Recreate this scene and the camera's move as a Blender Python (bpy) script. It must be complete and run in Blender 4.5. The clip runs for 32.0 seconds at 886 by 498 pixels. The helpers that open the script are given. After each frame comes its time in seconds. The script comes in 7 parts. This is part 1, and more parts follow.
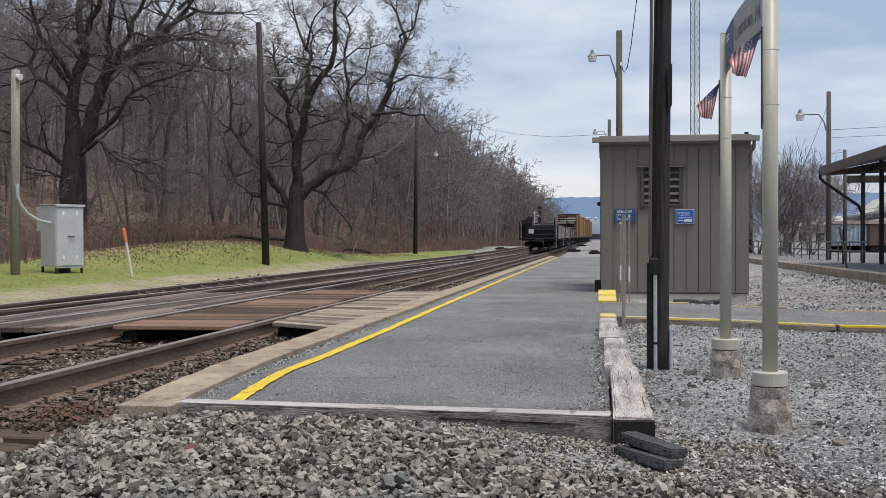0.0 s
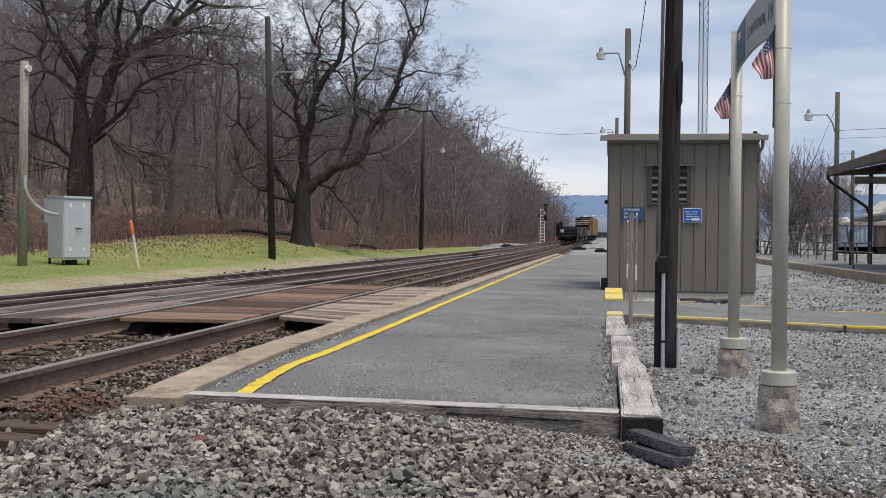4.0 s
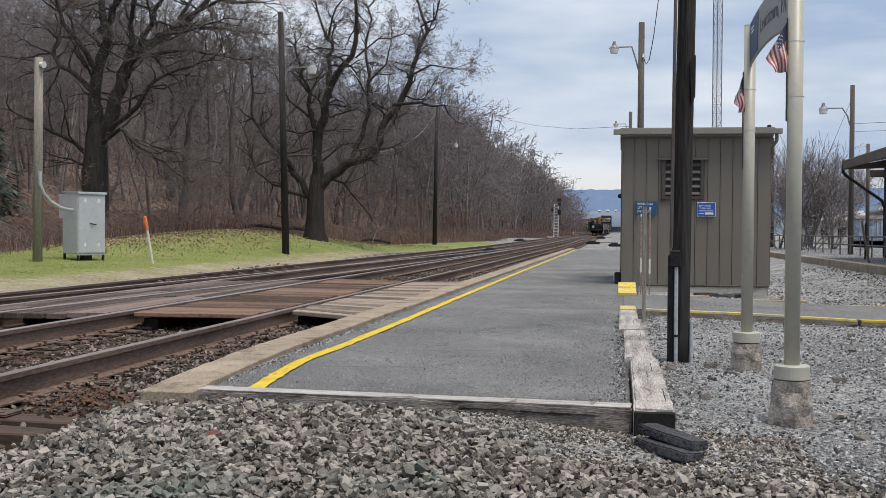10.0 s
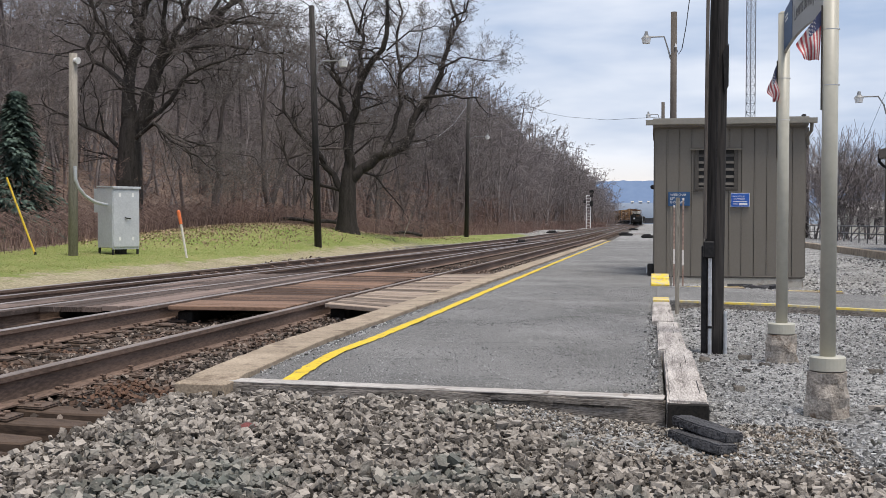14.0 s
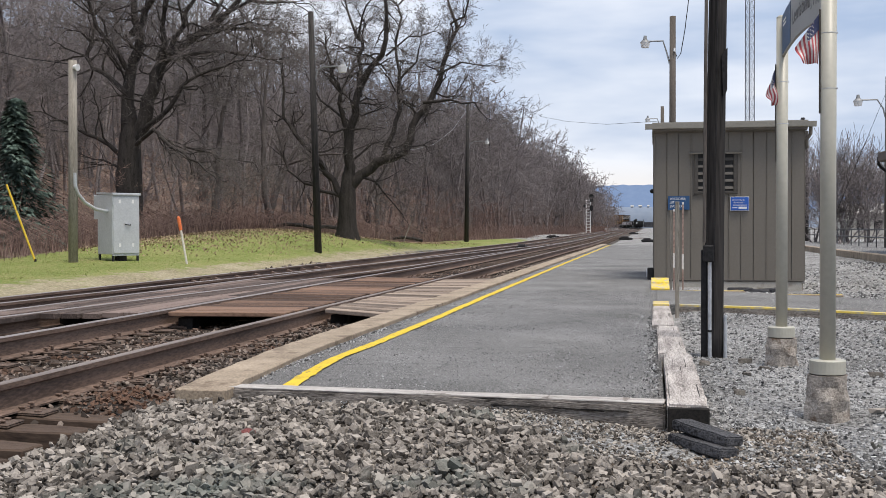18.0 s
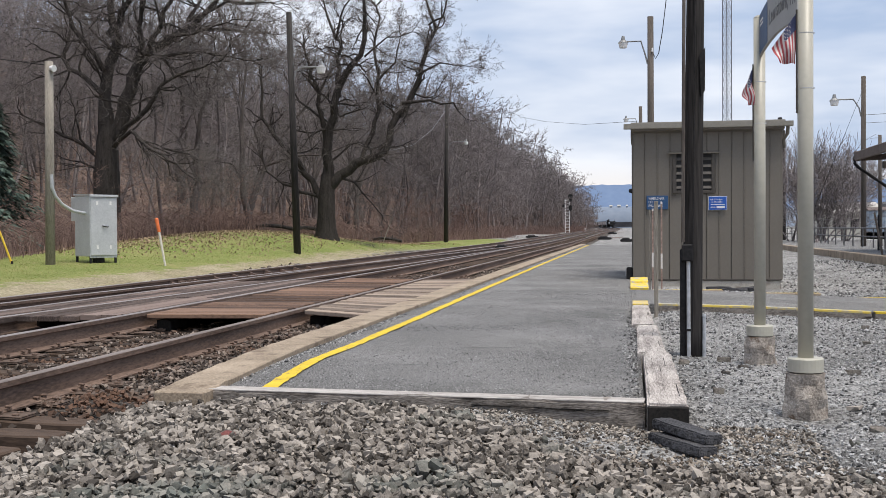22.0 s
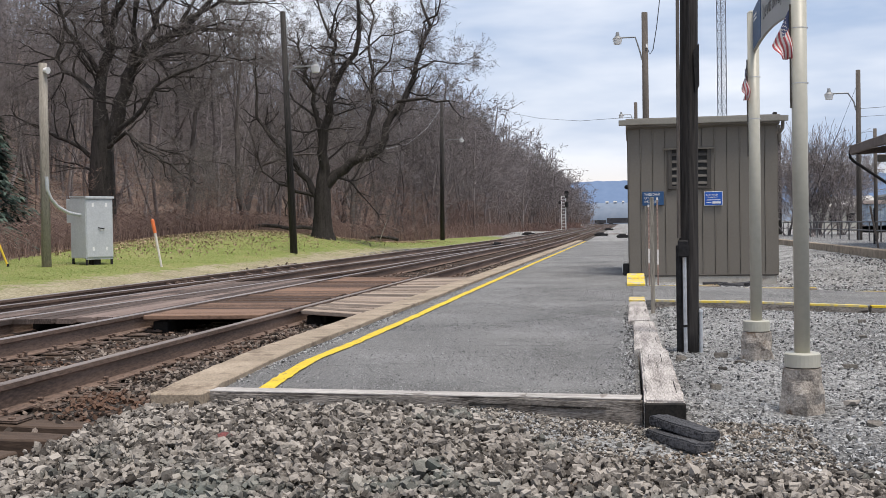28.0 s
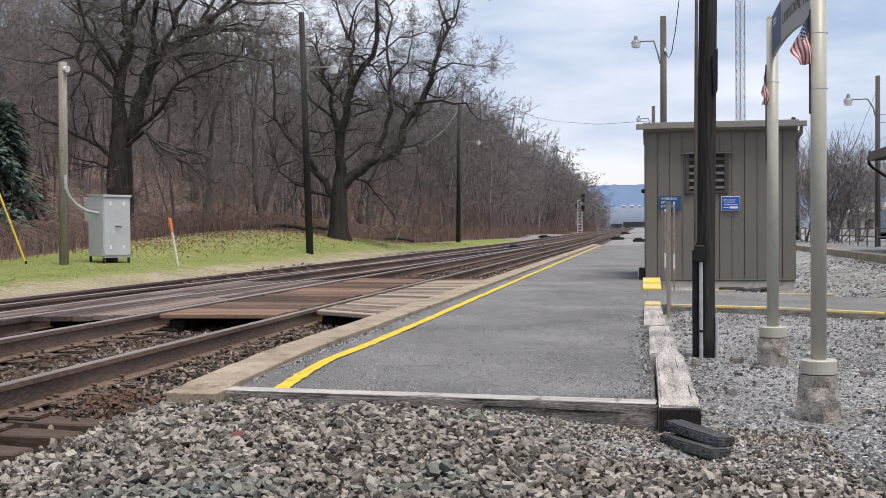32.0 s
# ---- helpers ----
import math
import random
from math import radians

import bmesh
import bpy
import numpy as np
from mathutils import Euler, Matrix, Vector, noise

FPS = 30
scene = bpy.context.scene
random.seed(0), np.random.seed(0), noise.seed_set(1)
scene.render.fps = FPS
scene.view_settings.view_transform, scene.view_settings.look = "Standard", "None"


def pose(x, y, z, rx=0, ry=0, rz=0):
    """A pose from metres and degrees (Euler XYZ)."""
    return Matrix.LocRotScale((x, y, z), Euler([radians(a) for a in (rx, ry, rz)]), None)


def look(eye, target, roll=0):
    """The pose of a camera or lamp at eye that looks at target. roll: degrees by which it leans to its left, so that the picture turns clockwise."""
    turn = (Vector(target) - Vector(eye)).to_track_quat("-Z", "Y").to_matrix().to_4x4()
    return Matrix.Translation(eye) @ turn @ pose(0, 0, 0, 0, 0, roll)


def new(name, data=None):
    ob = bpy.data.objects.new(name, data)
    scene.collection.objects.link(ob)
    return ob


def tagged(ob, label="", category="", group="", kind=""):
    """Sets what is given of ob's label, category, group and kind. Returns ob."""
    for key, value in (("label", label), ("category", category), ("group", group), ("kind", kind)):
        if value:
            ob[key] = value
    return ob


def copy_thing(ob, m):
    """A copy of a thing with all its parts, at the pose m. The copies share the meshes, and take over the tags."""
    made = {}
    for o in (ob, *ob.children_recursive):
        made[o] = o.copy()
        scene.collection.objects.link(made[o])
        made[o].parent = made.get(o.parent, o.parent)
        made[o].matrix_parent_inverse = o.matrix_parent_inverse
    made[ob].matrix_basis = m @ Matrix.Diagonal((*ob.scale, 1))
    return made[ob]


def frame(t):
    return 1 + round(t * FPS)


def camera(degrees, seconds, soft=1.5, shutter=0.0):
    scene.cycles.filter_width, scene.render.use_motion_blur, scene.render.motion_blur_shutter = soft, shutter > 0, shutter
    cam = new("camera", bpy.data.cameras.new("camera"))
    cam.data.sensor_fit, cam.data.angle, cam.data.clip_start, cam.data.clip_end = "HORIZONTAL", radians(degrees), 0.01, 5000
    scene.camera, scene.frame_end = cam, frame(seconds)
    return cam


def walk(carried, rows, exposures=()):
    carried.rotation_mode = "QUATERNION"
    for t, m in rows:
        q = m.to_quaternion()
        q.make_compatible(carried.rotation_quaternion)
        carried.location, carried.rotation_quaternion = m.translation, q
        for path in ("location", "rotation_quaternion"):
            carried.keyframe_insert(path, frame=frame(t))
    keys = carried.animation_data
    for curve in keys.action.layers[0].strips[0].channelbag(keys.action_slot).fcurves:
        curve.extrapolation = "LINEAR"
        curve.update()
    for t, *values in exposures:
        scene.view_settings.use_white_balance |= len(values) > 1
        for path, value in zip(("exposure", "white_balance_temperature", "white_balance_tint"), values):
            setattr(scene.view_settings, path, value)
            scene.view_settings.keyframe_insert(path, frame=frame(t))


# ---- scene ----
cam = camera(43.4, 32.0, soft=0.7)
# seconds, place, then yaw, pitch and roll of a camera held in the hand
PATH = [
    (0, 0.001, -0.001, 0.950, 8.00, -0.45, 0.10), (0.5, 0.001, -0.004, 0.951, 8.05, -0.13, 0.10), (1, -0.004, -0.005, 0.947, 7.99, -0.15, -0.23), (1.5, -0.006, -0.007, 0.945, 7.89, -0.40, -0.37),
    (2, -0.007, -0.001, 0.944, 7.83, -0.51, -0.26), (2.5, -0.011, 0.001, 0.943, 7.81, -0.64, -0.24), (3, -0.024, 0.009, 0.939, 8.03, -0.70, -0.68), (3.5, -0.024, 0.004, 0.941, 8.23, -0.64, -0.69),
    (5.5, -0.013, -0.005, 0.943, 8.21, -0.62, -0.34), (6, -0.013, -0.004, 0.941, 8.34, -0.66, -0.36), (6.5, -0.014, -0.000, 0.941, 8.52, -0.70, -0.40), (7, -0.015, 0.003, 0.941, 8.70, -0.73, -0.47),
    (7.5, -0.017, 0.008, 0.941, 8.88, -0.79, -0.39), (8, -0.014, 0.007, 0.943, 9.04, -0.96, -0.28), (8.5, -0.012, 0.012, 0.943, 9.10, -0.92, -0.27), (9, -0.012, 0.001, 0.942, 9.04, -0.94, -0.34),
    (9.5, -0.012, -0.003, 0.944, 9.02, -0.89, -0.31), (10, -0.012, -0.002, 0.942, 8.99, -0.91, -0.44), (10.5, -0.011, 0.001, 0.942, 9.04, -0.90, -0.49), (11, -0.012, 0.006, 0.939, 9.08, -0.99, -0.32),
    (11.5, -0.013, 0.004, 0.938, 9.10, -1.25, -0.59), (12, -0.011, 0.006, 0.938, 9.10, -1.60, -0.52), (12.5, -0.010, 0.005, 0.937, 9.06, -1.67, -0.49), (13, -0.012, 0.009, 0.940, 9.36, -1.67, -0.14),
    (13.5, -0.013, 0.011, 0.940, 9.99, -1.58, -0.04), (14, -0.011, 0.006, 0.940, 10.63, -1.31, -0.12), (14.5, -0.010, 0.000, 0.939, 11.05, -1.30, -0.09), (16.5, -0.010, 0.001, 0.941, 11.03, -1.19, 0.00),
    (17, -0.010, 0.002, 0.940, 10.79, -1.08, -0.17), (17.5, -0.009, 0.006, 0.939, 10.63, -1.05, -0.07), (18, -0.007, -0.000, 0.940, 10.63, -1.05, 0.14), (18.5, -0.009, 0.001, 0.942, 10.43, -1.32, -0.22),
    (19, -0.009, -0.003, 0.942, 10.27, -1.12, 0.03), (19.5, -0.011, 0.000, 0.939, 10.81, -1.36, 0.53), (20, -0.008, -0.009, 0.941, 10.98, -1.33, 0.47), (20.5, -0.011, -0.001, 0.939, 9.84, -1.33, -0.01),
    (21, -0.010, 0.001, 0.940, 9.99, -1.11, 0.17), (21.5, -0.007, 0.001, 0.940, 9.68, -1.04, 0.35), (22, -0.009, 0.003, 0.940, 9.57, -1.03, 0.38), (22.5, -0.006, -0.002, 0.943, 9.49, -1.09, 0.60),
    (23, -0.008, -0.001, 0.942, 9.46, -1.17, 0.40), (23.5, -0.007, 0.002, 0.942, 9.40, -1.18, 0.49), (24, -0.008, 0.008, 0.943, 9.33, -1.17, 0.50), (24.5, -0.007, 0.006, 0.942, 9.04, -1.11, 0.67),
    (25, -0.008, 0.010, 0.942, 9.23, -1.11, 0.75), (25.5, -0.002, 0.013, 0.943, 8.96, -1.09, 0.86), (27.5, -0.004, 0.008, 0.945, 9.36, -1.11, 0.76), (28, -0.003, 0.012, 0.945, 9.39, -1.14, 0.98),
    (28.5, -0.002, 0.010, 0.944, 9.49, -1.19, 0.67), (29, -0.003, 0.006, 0.946, 9.53, -1.24, 0.56), (29.5, -0.004, 0.008, 0.944, 9.56, -1.20, 0.41), (30, -0.005, 0.012, 0.946, 9.60, -1.08, 0.24),
    (30.5, -0.005, 0.011, 0.946, 9.70, -1.02, 0.39), (31, -0.005, 0.010, 0.947, 9.86, -1.12, 0.59), (31.5, -0.005, 0.006, 0.946, 9.99, -1.13, 0.46), (32, -0.004, 0.009, 0.946, 10.21, -1.03, 0.36),
]
walk(cam, [(t, pose(x, y, z, 90 + pitch, roll, yaw)) for t, x, y, z, yaw, pitch, roll in PATH],
     exposures=[(0, 0.44, 6900, 9), (7, 0.4, 6900, 9), (11, 0.44, 6920, 9), (12, 0.55, 6980, 11), (17, 0.61, 6980, 11), (32, 0.65, 6980, 11)])

# ---- sky and light ----
world = bpy.data.worlds.new("world")
scene.world = world
world.use_nodes = True
wn = world.node_tree.nodes
wl = world.node_tree.links
wn.clear()
w_out = wn.new("ShaderNodeOutputWorld")
w_bg = wn.new("ShaderNodeBackground")
w_sky = wn.new("ShaderNodeTexSky")
w_sky.sky_type, w_sky.sun_disc = "NISHITA", False
w_sky.sun_elevation, w_sky.sun_rotation = radians(70), radians(130)
w_sky.air_density, w_sky.dust_density = 1.2, 2.0
w_tc = wn.new("ShaderNodeTexCoord")
w_map = wn.new("ShaderNodeMapping")
w_map.inputs["Scale"].default_value = (2.2, 2.2, 9.0)
w_map.inputs["Rotation"].default_value = (0.05, 0.12, 0.3)
w_noise = wn.new("ShaderNodeTexNoise")
w_noise.inputs["Scale"].default_value, w_noise.inputs["Detail"].default_value = 1.3, 5
w_noise.inputs["Roughness"].default_value = 0.52
w_ramp = wn.new("ShaderNodeValToRGB")
w_ramp.color_ramp.elements[0].position, w_ramp.color_ramp.elements[0].color = 0.40, (4.0, 5.3, 7.8, 1)
w_ramp.color_ramp.elements[1].position, w_ramp.color_ramp.elements[1].color = 0.66, (8.4, 9.2, 10.7, 1)
w_sep = wn.new("ShaderNodeSeparateXYZ")
w_low = wn.new("ShaderNodeMapRange")
w_low.inputs["From Min"].default_value, w_low.inputs["From Max"].default_value = 0.022, 0.062
w_low.inputs["To Min"].default_value, w_low.inputs["To Max"].default_value = 1, 0
w_glow = wn.new("ShaderNodeMix")
w_glow.data_type = "RGBA"
w_glow.inputs[7].default_value = (8.9, 8.7, 8.7, 1)
w_mix = wn.new("ShaderNodeMix")
w_mix.data_type = "RGBA"
w_mix.inputs[0].default_value = 0.88
w_bg.inputs["Strength"].default_value = 0.073
wl.new(w_tc.outputs["Generated"], w_map.inputs["Vector"])
wl.new(w_map.outputs["Vector"], w_noise.inputs["Vector"])
wl.new(w_noise.outputs["Fac"], w_ramp.inputs["Fac"])
wl.new(w_tc.outputs["Generated"], w_sep.inputs["Vector"])
wl.new(w_sep.outputs["Z"], w_low.inputs["Value"])
wl.new(w_low.outputs["Result"], w_glow.inputs[0])
wl.new(w_ramp.outputs["Color"], w_glow.inputs[6])
wl.new(w_sky.outputs["Color"], w_mix.inputs[6])
wl.new(w_glow.outputs[2], w_mix.inputs[7])
wl.new(w_mix.outputs[2], w_bg.inputs["Color"])
wl.new(w_bg.outputs["Background"], w_out.inputs["Surface"])

sun = new("sun", bpy.data.lights.new("sun", "SUN"))
sun.data.energy, sun.data.angle, sun.data.color = 2.35, radians(25), (1.0, 0.955, 0.89)
sun.matrix_world = look((9, 2, 34), (0, 10, 0))


# ---- materials ----
def material(name, dark, light, rough=0.8, metal=0.0, scale=6.0, fine=60.0, bump=0.3, spread=0.35, depth=0.01,
             stretch=(1, 1, 1), spot=None, spot_at=(0.62, 0.7), spot_scale=3.0, vary=0.0, island=False, grain=0.55):
    """A surface whose colour wanders between two tones at two scales, with fine relief; spot: a third colour in patches."""
    m = bpy.data.materials.new(name)
    m.use_nodes = True
    n, l = m.node_tree.nodes, m.node_tree.links
    b = n["Principled BSDF"]
    b.inputs["Metallic"].default_value = metal
    if rough > 0.7:
        b.inputs["Specular IOR Level"].default_value = 0.25
    tc = n.new("ShaderNodeTexCoord")
    mp = n.new("ShaderNodeMapping")
    mp.inputs["Scale"].default_value = stretch
    l.new(tc.outputs["Object"], mp.inputs["Vector"])
    big, small = n.new("ShaderNodeTexNoise"), n.new("ShaderNodeTexNoise")
    for k, s, d in ((big, scale, 4), (small, fine, 3)):
        k.inputs["Scale"].default_value, k.inputs["Detail"].default_value = s, d
        k.inputs["Roughness"].default_value = 0.6
        l.new(mp.outputs["Vector"], k.inputs["Vector"])
    add = n.new("ShaderNodeMath")
    add.operation = "MULTIPLY_ADD"
    add.inputs[1].default_value = grain
    l.new(small.outputs["Fac"], add.inputs[0])
    half = n.new("ShaderNodeMath")
    half.operation = "MULTIPLY"
    half.inputs[1].default_value = 1 - grain
    l.new(big.outputs["Fac"], half.inputs[0])
    l.new(half.outputs[0], add.inputs[2])
    last = add.outputs[0]
    if vary:
        src = n.new("ShaderNodeNewGeometry") if island else n.new("ShaderNodeObjectInfo")
        rnd = src.outputs["Random Per Island"] if island else src.outputs["Random"]
        mv = n.new("ShaderNodeMath")
        mv.operation = "MULTIPLY_ADD"
        mv.inputs[1].default_value = vary
        l.new(rnd, mv.inputs[0])
        sub = n.new("ShaderNodeMath")
        sub.operation = "SUBTRACT"
        sub.inputs[1].default_value = vary / 2
        l.new(last, sub.inputs[0])
        l.new(sub.outputs[0], mv.inputs[2])
        last = mv.outputs[0]
    ramp = n.new("ShaderNodeValToRGB")
    e = ramp.color_ramp.elements
    e[0].position, e[0].color = 0.5 - spread * 0.3, (*dark, 1)
    e[1].position, e[1].color = 0.5 + spread * 0.3, (*light, 1)
    l.new(last, ramp.inputs["Fac"])
    colour = ramp.outputs["Color"]
    if spot:
        sp = n.new("ShaderNodeTexNoise")
        sp.inputs["Scale"].default_value, sp.inputs["Detail"].default_value = spot_scale, 6
        sp.inputs["Roughness"].default_value = 0.65
        l.new(mp.outputs["Vector"], sp.inputs["Vector"])
        mr = n.new("ShaderNodeMapRange")
        mr.inputs["From Min"].default_value, mr.inputs["From Max"].default_value = spot_at
        l.new(sp.outputs["Fac"], mr.inputs["Value"])
        mx = n.new("ShaderNodeMix")
        mx.data_type = "RGBA"
        l.new(mr.outputs["Result"], mx.inputs[0])
        l.new(colour, mx.inputs[6])
        mx.inputs[7].default_value = (*spot, 1)
        colour = mx.outputs[2]
    l.new(colour, b.inputs["Base Color"])
    rr = n.new("ShaderNodeMapRange")
    rr.inputs["To Min"].default_value, rr.inputs["To Max"].default_value = max(rough - 0.12, 0.05), min(rough + 0.12, 1)
    l.new(small.outputs["Fac"], rr.inputs["Value"])
    l.new(rr.outputs["Result"], b.inputs["Roughness"])
    if bump:
        bp = n.new("ShaderNodeBump")
        bp.inputs["Strength"].default_value, bp.inputs["Distance"].default_value = bump, depth
        l.new(add.outputs[0], bp.inputs["Height"])
        l.new(bp.outputs["Normal"], b.inputs["Normal"])
    return m


M_ASPHALT = material("asphalt", (0.045, 0.045, 0.0455), (0.275, 0.273, 0.271), 0.92, 0, 0.7, 110, 1.0, 0.30, 0.012, spot=(0.55, 0.55, 0.55), spot_at=(0.60, 0.66), spot_scale=75, grain=0.78)
M_STONE = material("ballast_stone", (0.045, 0.038, 0.032), (0.365, 0.328, 0.292), 0.8, 0, 9, 90, 0.8, 0.85, 0.004, vary=0.55, island=True, spot=(0.15, 0.17, 0.155), spot_at=(0.52, 0.70), spot_scale=0.9)
M_CHIP = material("gravel_chip", (0.08, 0.08, 0.081), (0.44, 0.44, 0.44), 0.9, 0, 14, 120, 0.3, 0.7, 0.002, vary=0.9, island=True)
M_LITTER = material("leaf_litter", (0.06, 0.042, 0.032), (0.22, 0.155, 0.12), 0.95, 0, 0.5, 9, 1.0, 0.45, 0.1)
M_RAIL = material("rail_rust", (0.085, 0.059, 0.047), (0.235, 0.163, 0.13), 0.75, 0.1, 3, 70, 0.3, 0.45, 0.002, stretch=(1, 0.2, 1))
M_HEAD_DULL = material("dull_rail_head", (0.15, 0.12, 0.105), (0.30, 0.25, 0.225), 0.55, 0.25, 4, 60, 0.1, 0.5, 0.001, stretch=(1, 0.1, 1))
M_HEAD = material("rail_head", (0.24, 0.205, 0.19), (0.44, 0.39, 0.37), 0.45, 0.5, 4, 60, 0.1, 0.5, 0.001, stretch=(1, 0.1, 1))
M_TIE = material("tie_wood", (0.019, 0.0135, 0.011), (0.095, 0.066, 0.05), 0.9, 0, 3, 40, 0.8, 0.45, 0.01, stretch=(0.25, 2.5, 1), vary=0.3)
M_PLANK = material("plank_wood", (0.06, 0.037, 0.027), (0.225, 0.14, 0.10), 0.85, 0, 2.5, 34, 0.6, 0.45, 0.006, stretch=(0.3, 3, 1), vary=0.35)
M_PLANK_GREY = material("plank_grey", (0.12, 0.094, 0.076), (0.35, 0.275, 0.22), 0.85, 0, 2.5, 34, 0.6, 0.45, 0.006, stretch=(0.3, 3, 1), vary=0.35)
M_PLANK_LONG = material("plank_long", (0.062, 0.046, 0.040), (0.225, 0.17, 0.148), 0.85, 0, 2.5, 34, 0.6, 0.45, 0.006, stretch=(3, 0.3, 1), vary=0.35)
M_TIMBER = material("weathered_timber", (0.17, 0.15, 0.14), (0.56, 0.52, 0.49), 0.9, 0, 3, 30, 0.8, 0.4, 0.008, stretch=(4, 0.5, 2), spot=(0.06, 0.05, 0.045), spot_at=(0.6, 0.72), spot_scale=5)
M_TIMBER_X = material("weathered_beam", (0.055, 0.046, 0.040), (0.37, 0.335, 0.305), 0.9, 0, 3, 26, 1.0, 0.45, 0.012, stretch=(1.2, 4, 6), spot=(0.04, 0.034, 0.03), spot_at=(0.53, 0.66), spot_scale=2.2)
M_DARK_END = material("creosote_end", (0.006, 0.006, 0.006), (0.025, 0.022, 0.02), 0.8, 0, 8, 60, 0.5)
M_CONCRETE = material("kerb_concrete", (0.185, 0.145, 0.107), (0.42, 0.345, 0.265), 0.9, 0, 2.5, 60, 0.8, 0.45, 0.008, spot=(0.12, 0.088, 0.066), spot_at=(0.56, 0.70), spot_scale=3.0)
M_FOOT = material("footing_concrete", (0.16, 0.137, 0.117), (0.48, 0.435, 0.39), 0.95, 0, 6, 60, 1.0, 0.45, 0.02, spot=(0.13, 0.09, 0.065), spot_at=(0.53, 0.64), spot_scale=7)
M_YELLOW = material("yellow_paint", (0.46, 0.32, 0.03), (0.76, 0.55, 0.05), 0.75, 0, 5, 60, 0.6, 0.5, 0.006, spot=(0.16, 0.145, 0.11), spot_at=(0.60, 0.66), spot_scale=22)
M_SIDING = material("taupe_siding", (0.136, 0.122, 0.103), (0.178, 0.160, 0.136), 0.6, 0, 1.5, 30, 0.05, 0.6)
M_TRIM = material("light_trim", (0.22, 0.207, 0.18), (0.30, 0.285, 0.25), 0.5, 0, 2, 30, 0.05, 0.6)
M_LOUVER = material("louver_brown", (0.042, 0.036, 0.031), (0.072, 0.063, 0.053), 0.5, 0, 2, 30, 0.05)
M_BLACK = material("black_void", (0.004, 0.004, 0.004), (0.012, 0.012, 0.012), 0.7, 0, 4, 40, 0.1)
M_POST = material("beige_steel", (0.37, 0.36, 0.305), (0.45, 0.435, 0.375), 0.42, 0, 2, 20, 0.03, 0.6)
M_POLE_DARK = material("creosoted_pole", (0.008, 0.0075, 0.0075), (0.052, 0.047, 0.045), 0.8, 0, 3, 40, 0.9, 0.4, 0.012, stretch=(1.4, 1.4, 0.07))
M_POLE_GREY = material("weathered_pole", (0.13, 0.12, 0.10), (0.36, 0.33, 0.29), 0.9, 0, 2, 40, 0.6, 0.45, 0.006, stretch=(4, 4, 0.25))
# weathered pole again, darkened to paint in backlight from the sky
M_POLE_MID = material("backlit_weathered_pole", (0.05, 0.044, 0.04), (0.155, 0.135, 0.12), 0.9, 0, 2, 40, 0.6, 0.45, 0.006, stretch=(4, 4, 0.25))
M_GALV = material("galvanised_steel", (0.40, 0.42, 0.45), (0.62, 0.64, 0.67), 0.45, 0.35, 3, 25, 0.05, 0.5)
M_CABINET = material("aluminium_cabinet", (0.42, 0.44, 0.47), (0.56, 0.58, 0.61), 0.45, 0.15, 2, 25, 0.05, 0.5)
M_BLUE = material("blue_sign", (0.012, 0.06, 0.155), (0.02, 0.085, 0.21), 0.45, 0, 4, 40, 0.03)
M_WHITE = material("white_paint", (0.68, 0.68, 0.68), (0.82, 0.82, 0.82), 0.5, 0, 4, 40, 0.03)
M_ORANGE = material("orange_plastic", (0.62, 0.12, 0.03), (0.80, 0.20, 0.06), 0.5, 0, 4, 40, 0.05)
M_RED = material("red_cloth", (0.33, 0.06, 0.07), (0.46, 0.11, 0.12), 0.8, 0, 8, 90, 0.1)
M_BARK = material("dark_bark", (0.014, 0.012, 0.011), (0.066, 0.057, 0.052), 0.95, 0, 3, 25, 1.0, 0.45, 0.03, stretch=(3, 3, 0.5))
M_BARK_PALE = material("woodland_bark", (0.05, 0.043, 0.041), (0.15, 0.13, 0.124), 0.95, 0, 3, 25, 0.8, 0.45, 0.02, stretch=(3, 3, 0.5))
M_TWIG = material("grey_twig", (0.065, 0.056, 0.053), (0.20, 0.176, 0.168), 0.95, 0, 0.15, 8, 0.2, 0.5, vary=0.5, island=True)
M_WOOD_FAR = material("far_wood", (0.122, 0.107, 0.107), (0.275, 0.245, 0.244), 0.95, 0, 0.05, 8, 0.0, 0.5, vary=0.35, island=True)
M_BRUSH = material("red_brown_brush", (0.115, 0.076, 0.066), (0.27, 0.185, 0.162), 0.95, 0, 0.3, 8, 0.0, 0.5, vary=0.5, island=True)
M_THICKET = material("purple_brown_thicket", (0.13, 0.103, 0.096), (0.275, 0.222, 0.206), 0.95, 0, 0.3, 8, 0.0, 0.5, vary=0.35, island=True)
M_NEEDLE = material("spruce_needles", (0.03, 0.052, 0.042), (0.095, 0.135, 0.112), 0.9, 0, 2, 30, 0.3, vary=0.4, island=True)
M_RUBBER = material("black_rubber", (0.016, 0.016, 0.018), (0.10, 0.10, 0.108), 0.85, 0, 9, 90, 1.0, 0.4, 0.010, grain=0.75)
M_STEEL_DARK = material("black_steel", (0.010, 0.010, 0.011), (0.032, 0.031, 0.033), 0.72, 0.0, 3, 30, 0.1)
M_ROOF = material("brown_roof", (0.075, 0.055, 0.048), (0.155, 0.118, 0.10), 0.7, 0, 2, 30, 0.2)
# distance haze is painted into these two blue and grey-blue colours
M_RIDGE = material("hazed_ridge", (0.115, 0.175, 0.29), (0.15, 0.215, 0.335), 1.0, 0, 0.004, 0.05, 0.0, 0.6)
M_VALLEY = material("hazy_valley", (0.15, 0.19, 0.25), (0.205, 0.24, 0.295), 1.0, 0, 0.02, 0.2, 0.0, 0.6)


